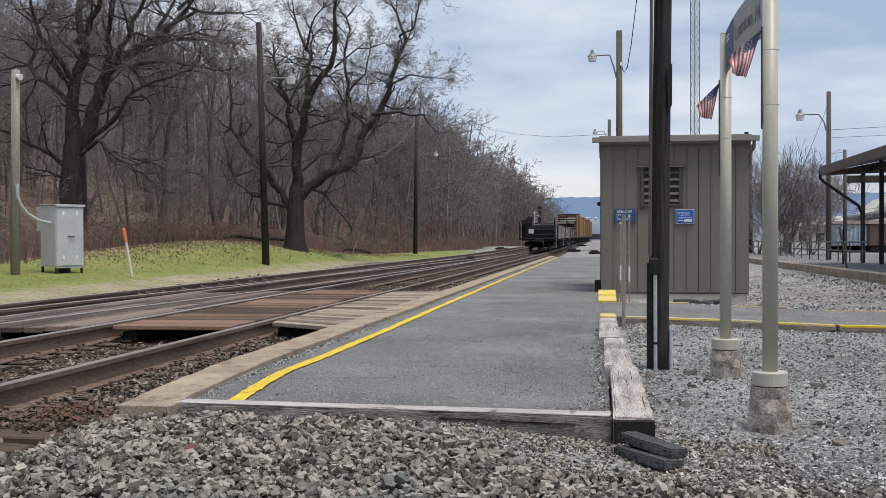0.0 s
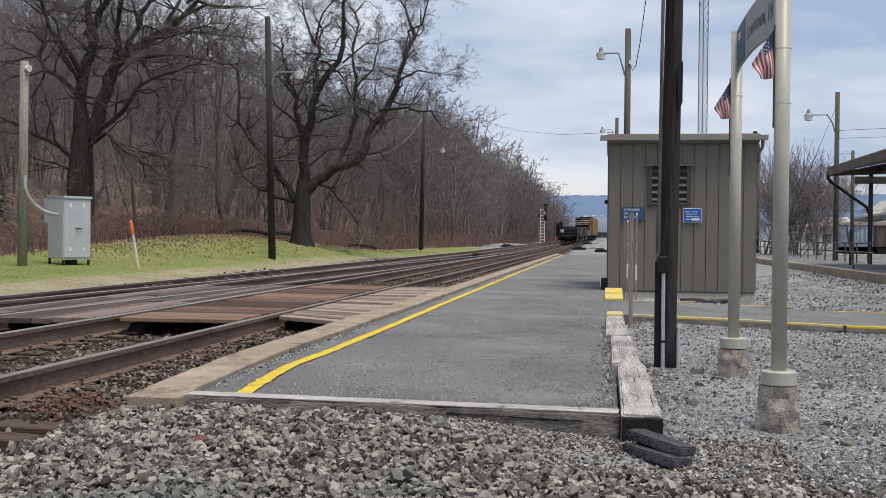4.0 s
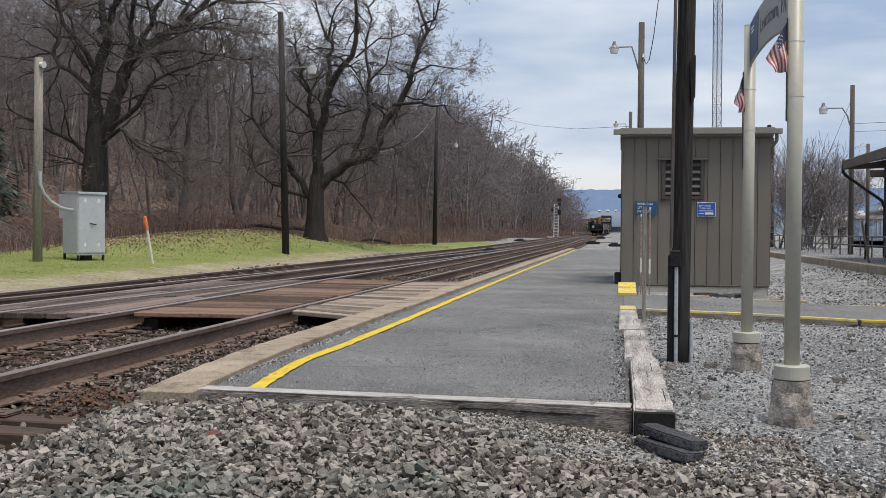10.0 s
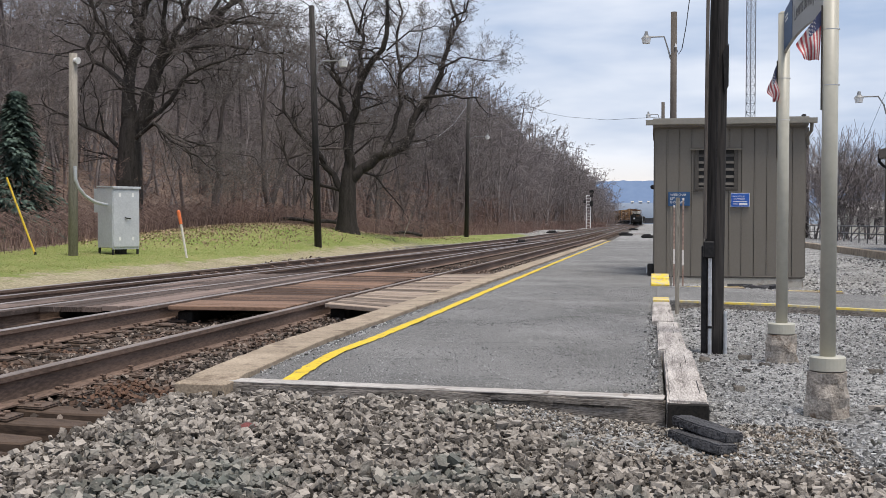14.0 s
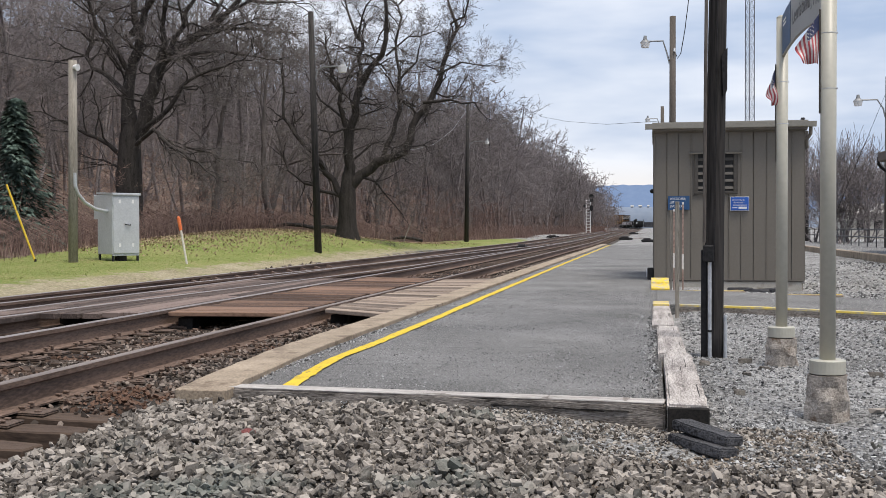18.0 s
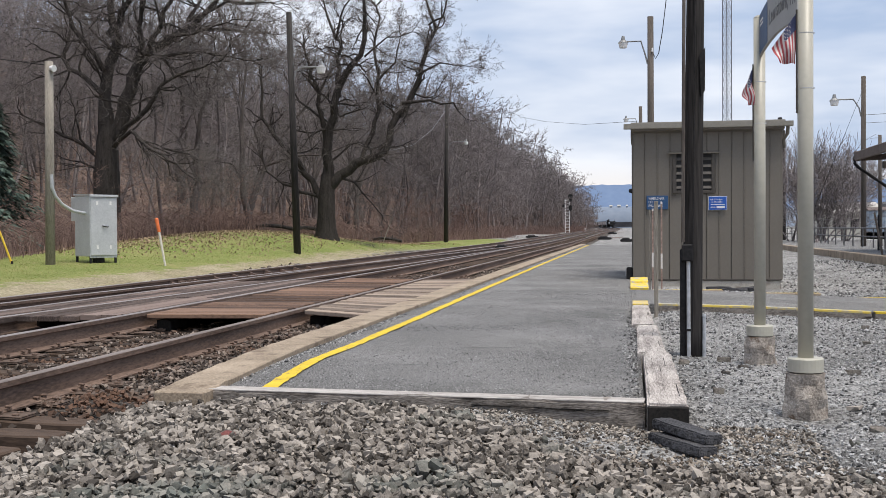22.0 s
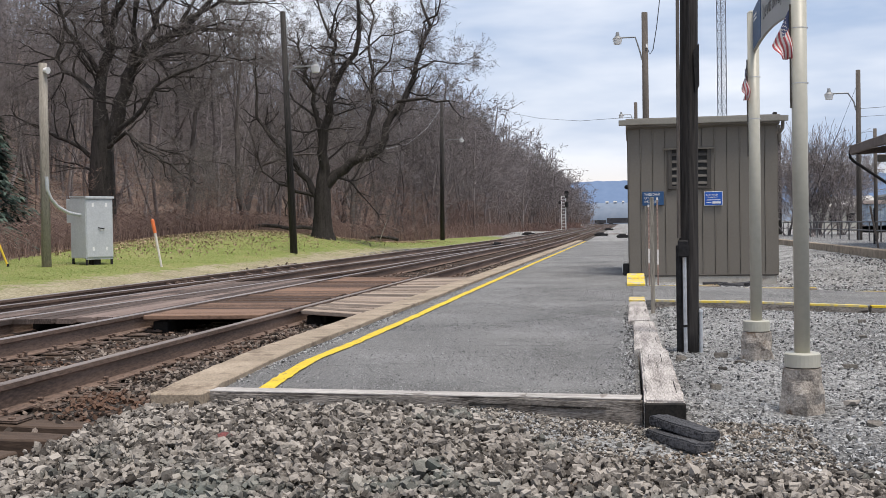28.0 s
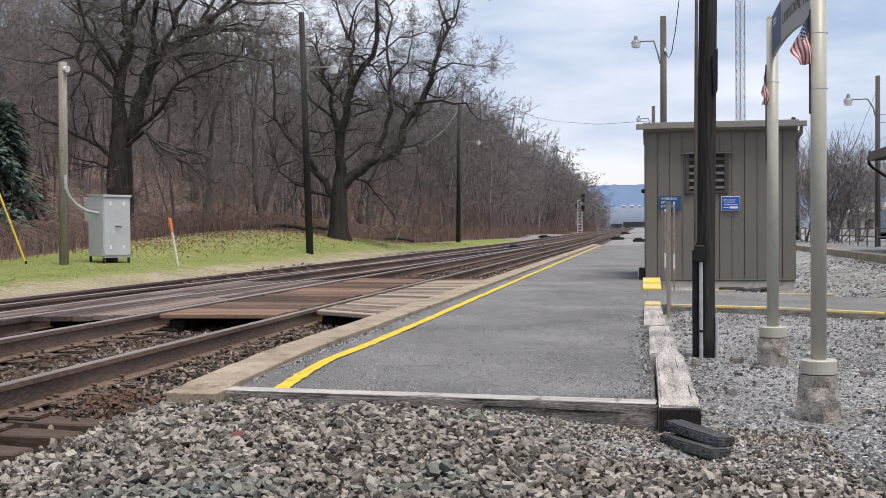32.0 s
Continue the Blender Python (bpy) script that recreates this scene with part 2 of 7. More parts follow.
# ---- building blocks ----
def smooth(a, b, x):
    t = min(max((x - a) / (b - a), 0.0), 1.0)
    return t * t * (3 - 2 * t)


def grade(y):
    """The railway climbs a little beyond the platform."""
    return min(0.0033 * max(0.0, y - 75), 1.0)


def foot(y):
    """How far left of the line the wooded slope begins."""
    return -17.5 + 4.0 * smooth(55, 95, y) + 4.0 * smooth(105, 240, y) - 150 * smooth(262, 420, y) + 1.2 * math.sin(y * 0.13)


def ground_z(x, y):
    z = -0.13 - 0.05 * smooth(0.5, 3.0, x) * smooth(10, 20, y)
    z += 0.035 * noise.noise((x * 0.9, y * 0.9, 0)) * smooth(0.3, 0.8, x)
    if x > 0.3:
        z += 0.055 * smooth(11.8, 13.6, y) * smooth(3.2, 0.6, x) * (y < 17)
    z += 0.17 * smooth(3.6, 5.9, x) * smooth(17.5, 23, y)
    if y < 6.6:
        z += (0.088 * smooth(0.05, -0.95, x) - 0.03 * smooth(-2.1, -2.5, x)) * smooth(3.0, 5.6, y) + 0.012 * noise.noise((x * 2.5, y * 2.5, 5)) * (x < 0.6)
    if x < -2.75:
        z -= (0.125 + 0.088 * (y < 6.6) * smooth(3.0, 5.6, y)) * smooth(-2.35, -3.0, x) - 0.035 * smooth(-3.25, -3.5, x)
    z -= 0.08 * smooth(-2.8, -3.1, x) * smooth(-4.2, -3.6, x) * smooth(6.5, 5.9, y)
    if x < -10.2:
        z += 0.16 * smooth(-10.2, -12.5, x)
        z += 0.95 * math.exp(-((x + 16.5) / 4.6) ** 2 - ((y - 46) / 14) ** 2)
    z -= 0.06 * math.exp(-((x - 1.0) ** 2 + (y - 6.55) ** 2) / 0.12)
    z += 0.055 * math.exp(-((x - 0.17) / 0.3) ** 2 - ((y - 5.6) / 0.2) ** 2)
    f = foot(y)
    if x < f:
        d = f - x
        z += (0.10 * d + 0.34 * max(0, d - 5)) * 1.0 if d < 60 else 6.0 + 0.34 * 55 + 0.03 * (d - 60)
        z += 0.5 * noise.noise((x * 0.12, y * 0.12, 3)) * smooth(0, 6, d)
    return z + grade(y)


def mesh_object(name, bm, mat, parent=None, label="", smooth_shade=False):
    me = bpy.data.meshes.new(name)
    bm.to_mesh(me)
    bm.free()
    me.materials.append(mat)
    if smooth_shade:
        me.shade_smooth()
    ob = new(name, me)
    if parent:
        ob.parent = parent
    if label:
        ob["label"] = label
    return ob


part = mesh_object


def thing(name, place, label, category, group="", kind="", turn=0):
    ob = new(name)
    ob.empty_display_size = 0.2
    ob.matrix_basis = pose(*place, 0, 0, turn)
    return tagged(ob, label, category, group, kind)


def B(*sizes, bev=0.0, seg=1):
    """A bmesh of boxes, each x0, x1, y0, y1, z0, z1."""
    bm = bmesh.new()
    for x0, x1, y0, y1, z0, z1 in sizes:
        m = Matrix.LocRotScale(((x0 + x1) / 2, (y0 + y1) / 2, (z0 + z1) / 2), None, (x1 - x0, y1 - y0, z1 - z0))
        bmesh.ops.create_cube(bm, size=1, matrix=m)
    if bev:
        bmesh.ops.bevel(bm, geom=bm.edges[:], offset=bev, segments=seg, affect="EDGES", clamp_overlap=True)
    return bm


def C(*rods, n=12, caps=True):
    """A bmesh of round rods, each ((x, y, z), (x, y, z), radius, radius)."""
    bm = bmesh.new()
    for p, q, r0, r1 in rods:
        p, q = Vector(p), Vector(q)
        d = q - p
        m = Matrix.Translation((p + q) / 2) @ d.to_track_quat("Z", "Y").to_matrix().to_4x4()
        bmesh.ops.create_cone(bm, cap_ends=caps, segments=n, radius1=r0, radius2=r1, depth=d.length, matrix=m)
    return bm


def tube(points, radius, n=8):
    """A bmesh of one bent pipe along points."""
    bm = bmesh.new()
    rings = []
    pts = [Vector(p) for p in points]
    for i, p in enumerate(pts):
        d = (pts[min(i + 1, len(pts) - 1)] - pts[max(i - 1, 0)]).normalized()
        side = d.cross(Vector((0.13, 0.21, 0.97))).normalized()
        up = side.cross(d)
        rings.append([bm.verts.new(p + radius * (side * math.cos(a) + up * math.sin(a))) for a in (2 * math.pi * k / n for k in range(n))])
    for a, b in zip(rings, rings[1:]):
        for k in range(n):
            bm.faces.new((a[k], a[(k + 1) % n], b[(k + 1) % n], b[k]))
    bm.faces.new(rings[0][::-1])
    bm.faces.new(rings[-1])
    bmesh.ops.recalc_face_normals(bm, faces=bm.faces[:])
    return bm


def extruded(outline, axis, a, b):
    """A bmesh of an outline (pairs) drawn out along x or y from a to b."""
    bm = bmesh.new()
    ends = []
    for s in (a, b):
        ends.append([bm.verts.new((s, p, q) if axis == "x" else (p, s, q)) for p, q in outline])
    n = len(outline)
    for k in range(n):
        bm.faces.new((ends[0][k], ends[0][(k + 1) % n], ends[1][(k + 1) % n], ends[1][k]))
    bm.faces.new(ends[0][::-1])
    bm.faces.new(ends[1])
    bmesh.ops.recalc_face_normals(bm, faces=bm.faces[:])
    return bm


def array_mesh(name, verts, faces, mat, smooth_shade=False):
    """A mesh object from arrays: verts n x 3, faces m x k."""
    me = bpy.data.meshes.new(name)
    verts, faces = np.asarray(verts, np.float32), np.asarray(faces, np.int32)
    m, k = faces.shape
    me.vertices.add(len(verts))
    me.vertices.foreach_set("co", verts.ravel())
    me.loops.add(m * k)
    me.loops.foreach_set("vertex_index", faces.ravel())
    me.polygons.add(m)
    me.polygons.foreach_set("loop_start", np.arange(0, m * k, k, dtype=np.int32))
    me.update(calc_edges=True)
    me.materials.append(mat)
    if smooth_shade:
        me.shade_smooth()
    else:
        me.shade_flat()
    return new(name, me)


def rods_mesh(name, segs, mat, n=3, smooth_shade=True):
    """One mesh of many tapered rods: rows of p, q, r0, r1."""
    s = np.asarray(segs, float)
    p, q, r0, r1 = s[:, 0:3], s[:, 3:6], s[:, 6], s[:, 7]
    d = q - p
    d /= np.linalg.norm(d, axis=1)[:, None] + 1e-9
    ref = np.where(np.abs(d[:, 2:3]) < 0.9, [[0, 0, 1.0]], [[1.0, 0, 0]])
    a = np.cross(d, ref)
    a /= np.linalg.norm(a, axis=1)[:, None]
    if n == 1:
        a = np.cross(d, np.cross(d, ref) + np.roll(a, 1, axis=0) * 0.7)
        a /= np.linalg.norm(a, axis=1)[:, None] + 1e-9
        v = np.stack([p - a * r0[:, None] * 1.1, p + a * r0[:, None] * 1.1, q + a * r1[:, None]], 1)
        return array_mesh(name, v.reshape(-1, 3), np.arange(len(s) * 3).reshape(-1, 3), mat, smooth_shade)
    b = np.cross(d, a)
    ang = np.arange(n) * 2 * np.pi / n
    ring = a[:, None, :] * np.cos(ang)[None, :, None] + b[:, None, :] * np.sin(ang)[None, :, None]
    v = np.concatenate([p[:, None] + ring * r0[:, None, None], q[:, None] + ring * r1[:, None, None]], 1)
    k = np.arange(n)
    quad = np.stack([k, k + n, (k + 1) % n + n, (k + 1) % n], 1)
    if n == 2:
        quad = quad[:1]
    f = (np.arange(len(s)) * 2 * n)[:, None, None] + quad[None]
    return array_mesh(name, v.reshape(-1, 3), f.reshape(-1, 4), mat, smooth_shade)


def grid_sheet(name, xs, ys, zf, mat):
    v = np.array([(x, y, zf(x, y)) for y in ys for x in xs])
    w = len(xs)
    f = [(j * w + i, j * w + i + 1, (j + 1) * w + i + 1, (j + 1) * w + i) for j in range(len(ys) - 1) for i in range(w - 1)]
    return array_mesh(name, v, f, mat, True)


def frange(a, b, s):
    return [a + (b - a) * i / max(1, round((b - a) / s)) for i in range(max(1, round((b - a) / s)) + 1)]


# ---- ground ----
def ground_material():
    """Gravel, ballast, grass and fallen leaves, told apart by the sheet's own cover weights with ragged borders."""
    m = bpy.data.materials.new("ground_cover")
    m.use_nodes = True
    n, l = m.node_tree.nodes, m.node_tree.links
    b = n["Principled BSDF"]
    b.inputs["Roughness"].default_value = 0.95
    b.inputs["Specular IOR Level"].default_value = 0.2
    tc = n.new("ShaderNodeTexCoord")

    def tones(scale, fine, stops, detail=8):
        a, c = n.new("ShaderNodeTexNoise"), n.new("ShaderNodeTexNoise")
        for k, s in ((a, scale), (c, fine)):
            k.inputs["Scale"].default_value, k.inputs["Detail"].default_value = s, detail
            k.inputs["Roughness"].default_value = 0.72
            l.new(tc.outputs["Object"], k.inputs["Vector"])
        mx = n.new("ShaderNodeMix")
        mx.inputs[0].default_value = 0.72
        l.new(a.outputs["Fac"], mx.inputs[2])
        l.new(c.outputs["Fac"], mx.inputs[3])
        r = n.new("ShaderNodeValToRGB")
        while len(r.color_ramp.elements) < len(stops):
            r.color_ramp.elements.new(0.5)
        for e, (at, col) in zip(r.color_ramp.elements, stops):
            e.position, e.color = at, (*col, 1)
        l.new(mx.outputs[0], r.inputs["Fac"])
        return r.outputs["Color"], c.outputs["Fac"]

    gravel, g_h = tones(0.7, 36, [(0.43, (0.085, 0.084, 0.083)), (0.5, (0.22, 0.218, 0.215)), (0.57, (0.42, 0.418, 0.412))])
    # bed kept near black: it paints the shade in gaps between ballast stones
    bed, _ = tones(1.1, 22, [(0.42, (0.018, 0.015, 0.013)), (0.5, (0.06, 0.050, 0.044)), (0.58, (0.18, 0.155, 0.138))])
    grass, _ = tones(0.45, 14, [(0.40, (0.085, 0.13, 0.028)), (0.47, (0.165, 0.21, 0.052)), (0.53, (0.215, 0.235, 0.08)), (0.6, (0.32, 0.26, 0.14))])
    dry, _ = tones(0.6, 16, [(0.40, (0.17, 0.145, 0.085)), (0.5, (0.30, 0.26, 0.17)), (0.6, (0.45, 0.40, 0.29))])
    litter, _ = tones(0.35, 5, [(0.40, (0.06, 0.042, 0.035)), (0.5, (0.14, 0.10, 0.083)), (0.6, (0.27, 0.20, 0.165))])
    cover = n.new("ShaderNodeAttribute")
    cover.attribute_name = "cover"
    sep = n.new("ShaderNodeSeparateColor")
    l.new(cover.outputs["Color"], sep.inputs["Color"])
    ragged = n.new("ShaderNodeTexNoise")
    ragged.inputs["Scale"].default_value, ragged.inputs["Detail"].default_value = 2.2, 7
    ragged.inputs["Roughness"].default_value = 0.7
    l.new(tc.outputs["Object"], ragged.inputs["Vector"])
    colour = gravel
    for weight, layer in ((sep.outputs["Red"], bed), (sep.outputs["Green"], grass), (cover.outputs["Alpha"], dry), (sep.outputs["Blue"], litter)):
        ad = n.new("ShaderNodeMath")
        l.new(weight, ad.inputs[0])
        l.new(ragged.outputs["Fac"], ad.inputs[1])
        mr = n.new("ShaderNodeMapRange")
        mr.inputs["From Min"].default_value, mr.inputs["From Max"].default_value = 0.93, 1.1
        l.new(ad.outputs[0], mr.inputs["Value"])
        mx = n.new("ShaderNodeMix")
        mx.data_type = "RGBA"
        l.new(mr.outputs["Result"], mx.inputs[0])
        l.new(colour, mx.inputs[6])
        l.new(layer, mx.inputs[7])
        colour = mx.outputs[2]
    l.new(colour, b.inputs["Base Color"])
    bp = n.new("ShaderNodeBump")
    bp.inputs["Strength"].default_value, bp.inputs["Distance"].default_value = 1.0, 0.025
    l.new(g_h, bp.inputs["Height"])
    l.new(bp.outputs["Normal"], b.inputs["Normal"])
    return m


def cover_of(x, y):
    ballast = max(smooth(-2.4, -2.9, x) * smooth(-10.8, -10.0, x), 1 - smooth(-0.35, 0.1, y - 6.2 + 0.95 * smooth(-1.5, -0.1, x)))
    f = foot(y)
    grass = smooth(-10.0, -10.9, x) * (1 - 0.8 * smooth(80, 115, y))
    litter = max(smooth(f + 1.5, f - 1.0, x), 0.0)
    parched = 0.66 * smooth(-9.5, -9.9, x) * smooth(-13.6 + 1.6 * smooth(18, 34, y), -11.3, x) * (1 - 0.35 * smooth(30, 60, y))
    if x > 12:
        grass = 0.4 * smooth(12, 30, x)
    return ballast, grass, litter, parched


GX = [-2600, -1200, -600, -300, -200, -150, -120] + frange(-100, -30, 4) + frange(-29, -11, 0.6) + frange(-10.6, 4, 0.25) + frange(5, 20, 1.0) + [30, 45, 70, 110, 180, 300, 600, 1200, 2600]
GY = [-60, -30, -15, -6, 0, 2] + frange(3, 16, 0.25) + frange(17, 60, 0.8) + frange(63, 150, 3) + frange(156, 340, 7) + [370, 420, 480, 560, 700, 1000, 1500, 2600]
ground = tagged(grid_sheet("ground", GX, GY, ground_z, ground_material()), "grey gravel ground with ballast, grass verge and leaf-strewn slope", "ground", kind="structure")
att = ground.data.color_attributes.new("cover", "FLOAT_COLOR", "POINT")
att.data.foreach_set("color", np.array([cover_of(x, y) for y in GY for x in GX], np.float32).ravel())

# ---- railway ----
RAIL_PROFILE = [(-0.076, -0.19), (0.076, -0.19), (0.076, -0.179), (0.014, -0.160), (0.009, -0.052), (0.036, -0.040), (0.037, -0.006),
                (-0.037, -0.006), (-0.036, -0.040), (-0.009, -0.052), (-0.014, -0.160), (-0.076, -0.179)]
HEAD_PROFILE = [(-0.035, -0.006), (0.035, -0.006), (0.029, 0.0), (-0.029, 0.0)]


def line_x(y, base):
    """A line's offset: dead straight, a slight swing right, then a long curve to the left."""
    swing = 1.3 * smooth(170, 290, y)
    s = max(0.0, y - 292)
    return base + swing - s * s / 1700.0


def swept(profile, xf, zf, ys, label_name, mat, parent=None):
    vs, k = [], len(profile)
    for y in ys:
        x0, z0 = xf(y), zf(y)
        vs += [(x0 + p, y, z0 + q) for p, q in profile]
    fs = [(j * k + i, j * k + (i + 1) % k, (j + 1) * k + (i + 1) % k, (j + 1) * k + i) for j in range(len(ys) - 1) for i in range(k)]
    ob = array_mesh(label_name, vs, fs, mat)
    if parent:
        ob.parent = parent
    return ob


RAIL_YS = frange(-12, 60, 4) + frange(66, 290, 8) + frange(296, 470, 6)
for base, lift, what in ((-3.93, 0.0, "platform-side track"), (-5.40, 0.035, "platform-side track"), (-7.45, 0.0, "wood-side track"), (-8.92, 0.0, "wood-side track")):
    rail = thing("rail", (0, 0, 0), "rusty steel rail with a worn bright head, " + what, "rail", "rails of two tracks")
    swept(RAIL_PROFILE, lambda y: line_x(y, base), lambda y: lift + grade(y), RAIL_YS, "rail_body", M_RAIL, rail)
    h = swept(HEAD_PROFILE, lambda y: line_x(y, base), lambda y: lift + grade(y) + 0.001, RAIL_YS, "rail_head", M_HEAD_DULL if base > -4 else M_HEAD, rail)
    h["label"] = "bright worn running surface"

# the crossover between the two tracks
def wander(points):
    ys_, xs_ = [p[0] for p in points], [p[1] for p in points]
    return lambda y: sum(float(np.interp(y + d, ys_, xs_)) for d in (-2, -1, 0, 1, 2)) / 5


inner_lead = wander([(-6, -7.75), (10.6, -6.88), (16.4, -6.52), (19.1, -6.36), (25, -6.02), (40, -5.85), (66, -5.50)])
outer_lead = wander([(-6, -8.85), (12.7, -8.16), (16.5, -8.08), (20, -7.87), (26, -7.48), (40, -6.90), (78, -5.45)])
for xf, y0, end in ((inner_lead, -4, 62), (outer_lead, -4, 76)):
    rail = thing("rail", (0, 0, 0), "rusty steel crossover rail running between the two tracks", "rail", "crossover rails")
    ys = frange(y0, end, 2)
    swept(RAIL_PROFILE, xf, lambda y: 0.008 + grade(y), ys, "rail_body", M_RAIL, rail)
    swept(HEAD_PROFILE, xf, lambda y: 0.009 + grade(y), ys, "rail_head", M_HEAD, rail)

# sleepers, plates and spikes
tie_me = bpy.data.meshes.new("tie")
bm = B((-1.42, 1.42, -0.105, 0.105, -0.18, 0), bev=0.010)
bmesh.ops.subdivide_edges(bm, edges=[e for e in bm.edges if abs(e.verts[0].co.x - e.verts[1].co.x) > 1], cuts=14)
for v in bm.verts:
    v.co += Vector((0, 0.010 * noise.noise((v.co.x * 3, v.co.y * 4, 1)), (0.010 * noise.noise((v.co.x * 4, v.co.y * 9, 2)) - 0.004) * (v.co.z > -0.05)))
bm.to_mesh(tie_me)
bm.free()
tie_me.materials.append(M_TIE)
plate_me = bpy.data.meshes.new("tie_plate")
bm = B((-0.25, 0.25, -0.095, 0.095, 0, 0.013), (-0.25, -0.079, -0.095, 0.095, 0.013, 0.022), (0.079, 0.25, -0.095, 0.095, 0.013, 0.022), bev=0.004)
bm.to_mesh(plate_me)
bm.free()
plate_me.materials.append(material("plate_rust", (0.05, 0.037, 0.031), (0.165, 0.118, 0.095), 0.8, 0.05, 4, 50, 0.5, 0.45, 0.003))
spike_me = bpy.data.meshes.new("spike")
bm = B((-0.012, 0.012, -0.012, 0.012, 0.0, 0.022), (-0.013, 0.026, -0.015, 0.015, 0.022, 0.036), bev=0.004)
bm.to_mesh(spike_me)
bm.free()
spike_me.materials.append(M_RAIL)
rt = random.Random(5)
far_ties = []
for mid, tilt, y_single, y_end in ((-4.665, 0.035, 58, 120), (-8.185, 0.0, 46, 90)):
    y = 1.45
    while y < y_end:
        if y > y_single:
            far_ties.append((line_x(y, mid), y, -0.208 + tilt / 2 + grade(y)))
            y += 0.455 + rt.uniform(-0.03, 0.03)
            continue
        t = new("railway_tie", tie_me)
        roll = math.degrees(math.atan2(tilt, 1.47))
        t.matrix_basis = pose(line_x(y, mid) + rt.uniform(-0.04, 0.04), y, -0.208 + tilt / 2 + grade(y), 0, roll, rt.uniform(-1.6, 1.6))
        tagged(t, "weathered dark timber railway tie bedded in ballast", "railway tie", "ties under the tracks")
        if y < 7 and mid > -5:
            e_ = part("end_plate", B((1.421, 1.426, -0.085, 0.085, -0.16, -0.02), bev=0.002), M_POLE_GREY, t, "pale dotted anti-split plate on the end")
            holes = [(1.426, 1.4275, -0.072 + c_ * 0.026, -0.060 + c_ * 0.026, -0.15 + r_ * 0.026, -0.138 + r_ * 0.026) for r_ in range(5) for c_ in range(6)]
            part("nail_pattern", B(*holes), M_DARK_END, e_, "rows of dark nail holes")["kind"] = "stuff"
        if y < 26 and mid > -5:
            for sx in (0.735, -0.735):
                p = new("tie_plate", plate_me)
                p.parent = t
                p.matrix_basis = pose(sx, 0, 0.001)
                for ex, ey, a, high in ((0.088, 0.05, 180, 0.014), (0.088, -0.05, 180, 0.0), (-0.088, 0.05, 0, 0.0), (0.165, 0.06, 180, -0.02), (0.20, -0.055, 180, -0.02)):
                    k = new("spike", spike_me)
                    k.parent = p
                    k.matrix_basis = pose(ex, ey, 0.012 + high + rt.uniform(-0.004, 0.016), 0, 0, a + rt.uniform(-12, 12))
        y += 0.455 + rt.uniform(-0.03, 0.03)
tv, tf = [], []
for x, y, z in far_ties:
    b = len(tv)
    tv += [(x + sx * 1.42, y + sy * 0.105, z + sz) for sz in (-0.18, 0.0) for sx, sy in ((-1, -1), (1, -1), (1, 1), (-1, 1))]
    tf += [(b + 4, b + 5, b + 6, b + 7), (b, b + 1, b + 5, b + 4), (b + 1, b + 2, b + 6, b + 5), (b + 2, b + 3, b + 7, b + 6), (b + 3, b, b + 4, b + 7)]
tagged(array_mesh("distant_ties", tv, tf, M_TIE), "weathered timber ties far along both tracks", "railway ties", kind="stuff")


# ---- plank crossings ----
def planks(name, label, mat, boards, base_z, rail_boards):
    """boards: rows of x0, x1, y0, y1, skew; rail_boards: the dark bearers under them."""
    th = thing(name, (0, 0, 0), label, "track crossing", "plank crossings")
    rp = random.Random(len(boards))
    for x0, x1, y0, y1, skew, lift in boards:
        bm = B((x0, x1, y0 + 0.006, y1 - 0.006, base_z - 0.05, base_z), bev=0.008)
        for v in bm.verts:
            v.co.y += skew * (v.co.x - x0)
            v.co.z += lift * (v.co.x - x0) + 0.004 * noise.noise((v.co.x * 3, v.co.y * 5, 1))
        dz = rp.uniform(-0.008, 0.006)
        bmesh.ops.translate(bm, vec=(rp.uniform(-0.02, 0.02), 0, dz), verts=bm.verts[:])
        part("plank", bm, mat, th)
    for bx in rail_boards:
        part("bearer", B(bx, bev=0.008), M_DARK_END, th, "black timber bearer under the planks")
    return th


rp = random.Random(3)
rows, y = [], 11.62
while y < 20.6:
    w = rp.uniform(0.2, 0.27)
    rows.append((-5.31, -4.03, y, y + w, 0.20 - 0.02 * (y - 11.6), -0.012))
    y += w
planks("plank_crossing", "reddish-brown wooden plank crossing between two rails", M_PLANK, rows, 0.018, [(-5.25, -5.08, 11.75, 20.6, -0.20, -0.056), (-4.24, -4.08, 11.95, 20.6, -0.20, -0.076)])
rows, y = [], 12.75
while y < 20.5:
    w = rp.uniform(0.2, 0.27)
    rows.append((-3.84, -2.86, y, y + w, -0.92 + 0.11 * (y - 12.8), 0.02))
    y += w
planks("plank_crossing", "pale weathered plank walkway between the platform edge and rail", M_PLANK_GREY, rows, -0.012, [(-3.78, -3.60, 12.8, 20.4, -0.20, -0.085), (-3.02, -2.88, 12.15, 19.8, -0.20, -0.062)])
th = thing("plank_crossing", (0, 0, 0), "grey-brown timber crossing boards laid along the tracks", "track crossing", "plank crossings")


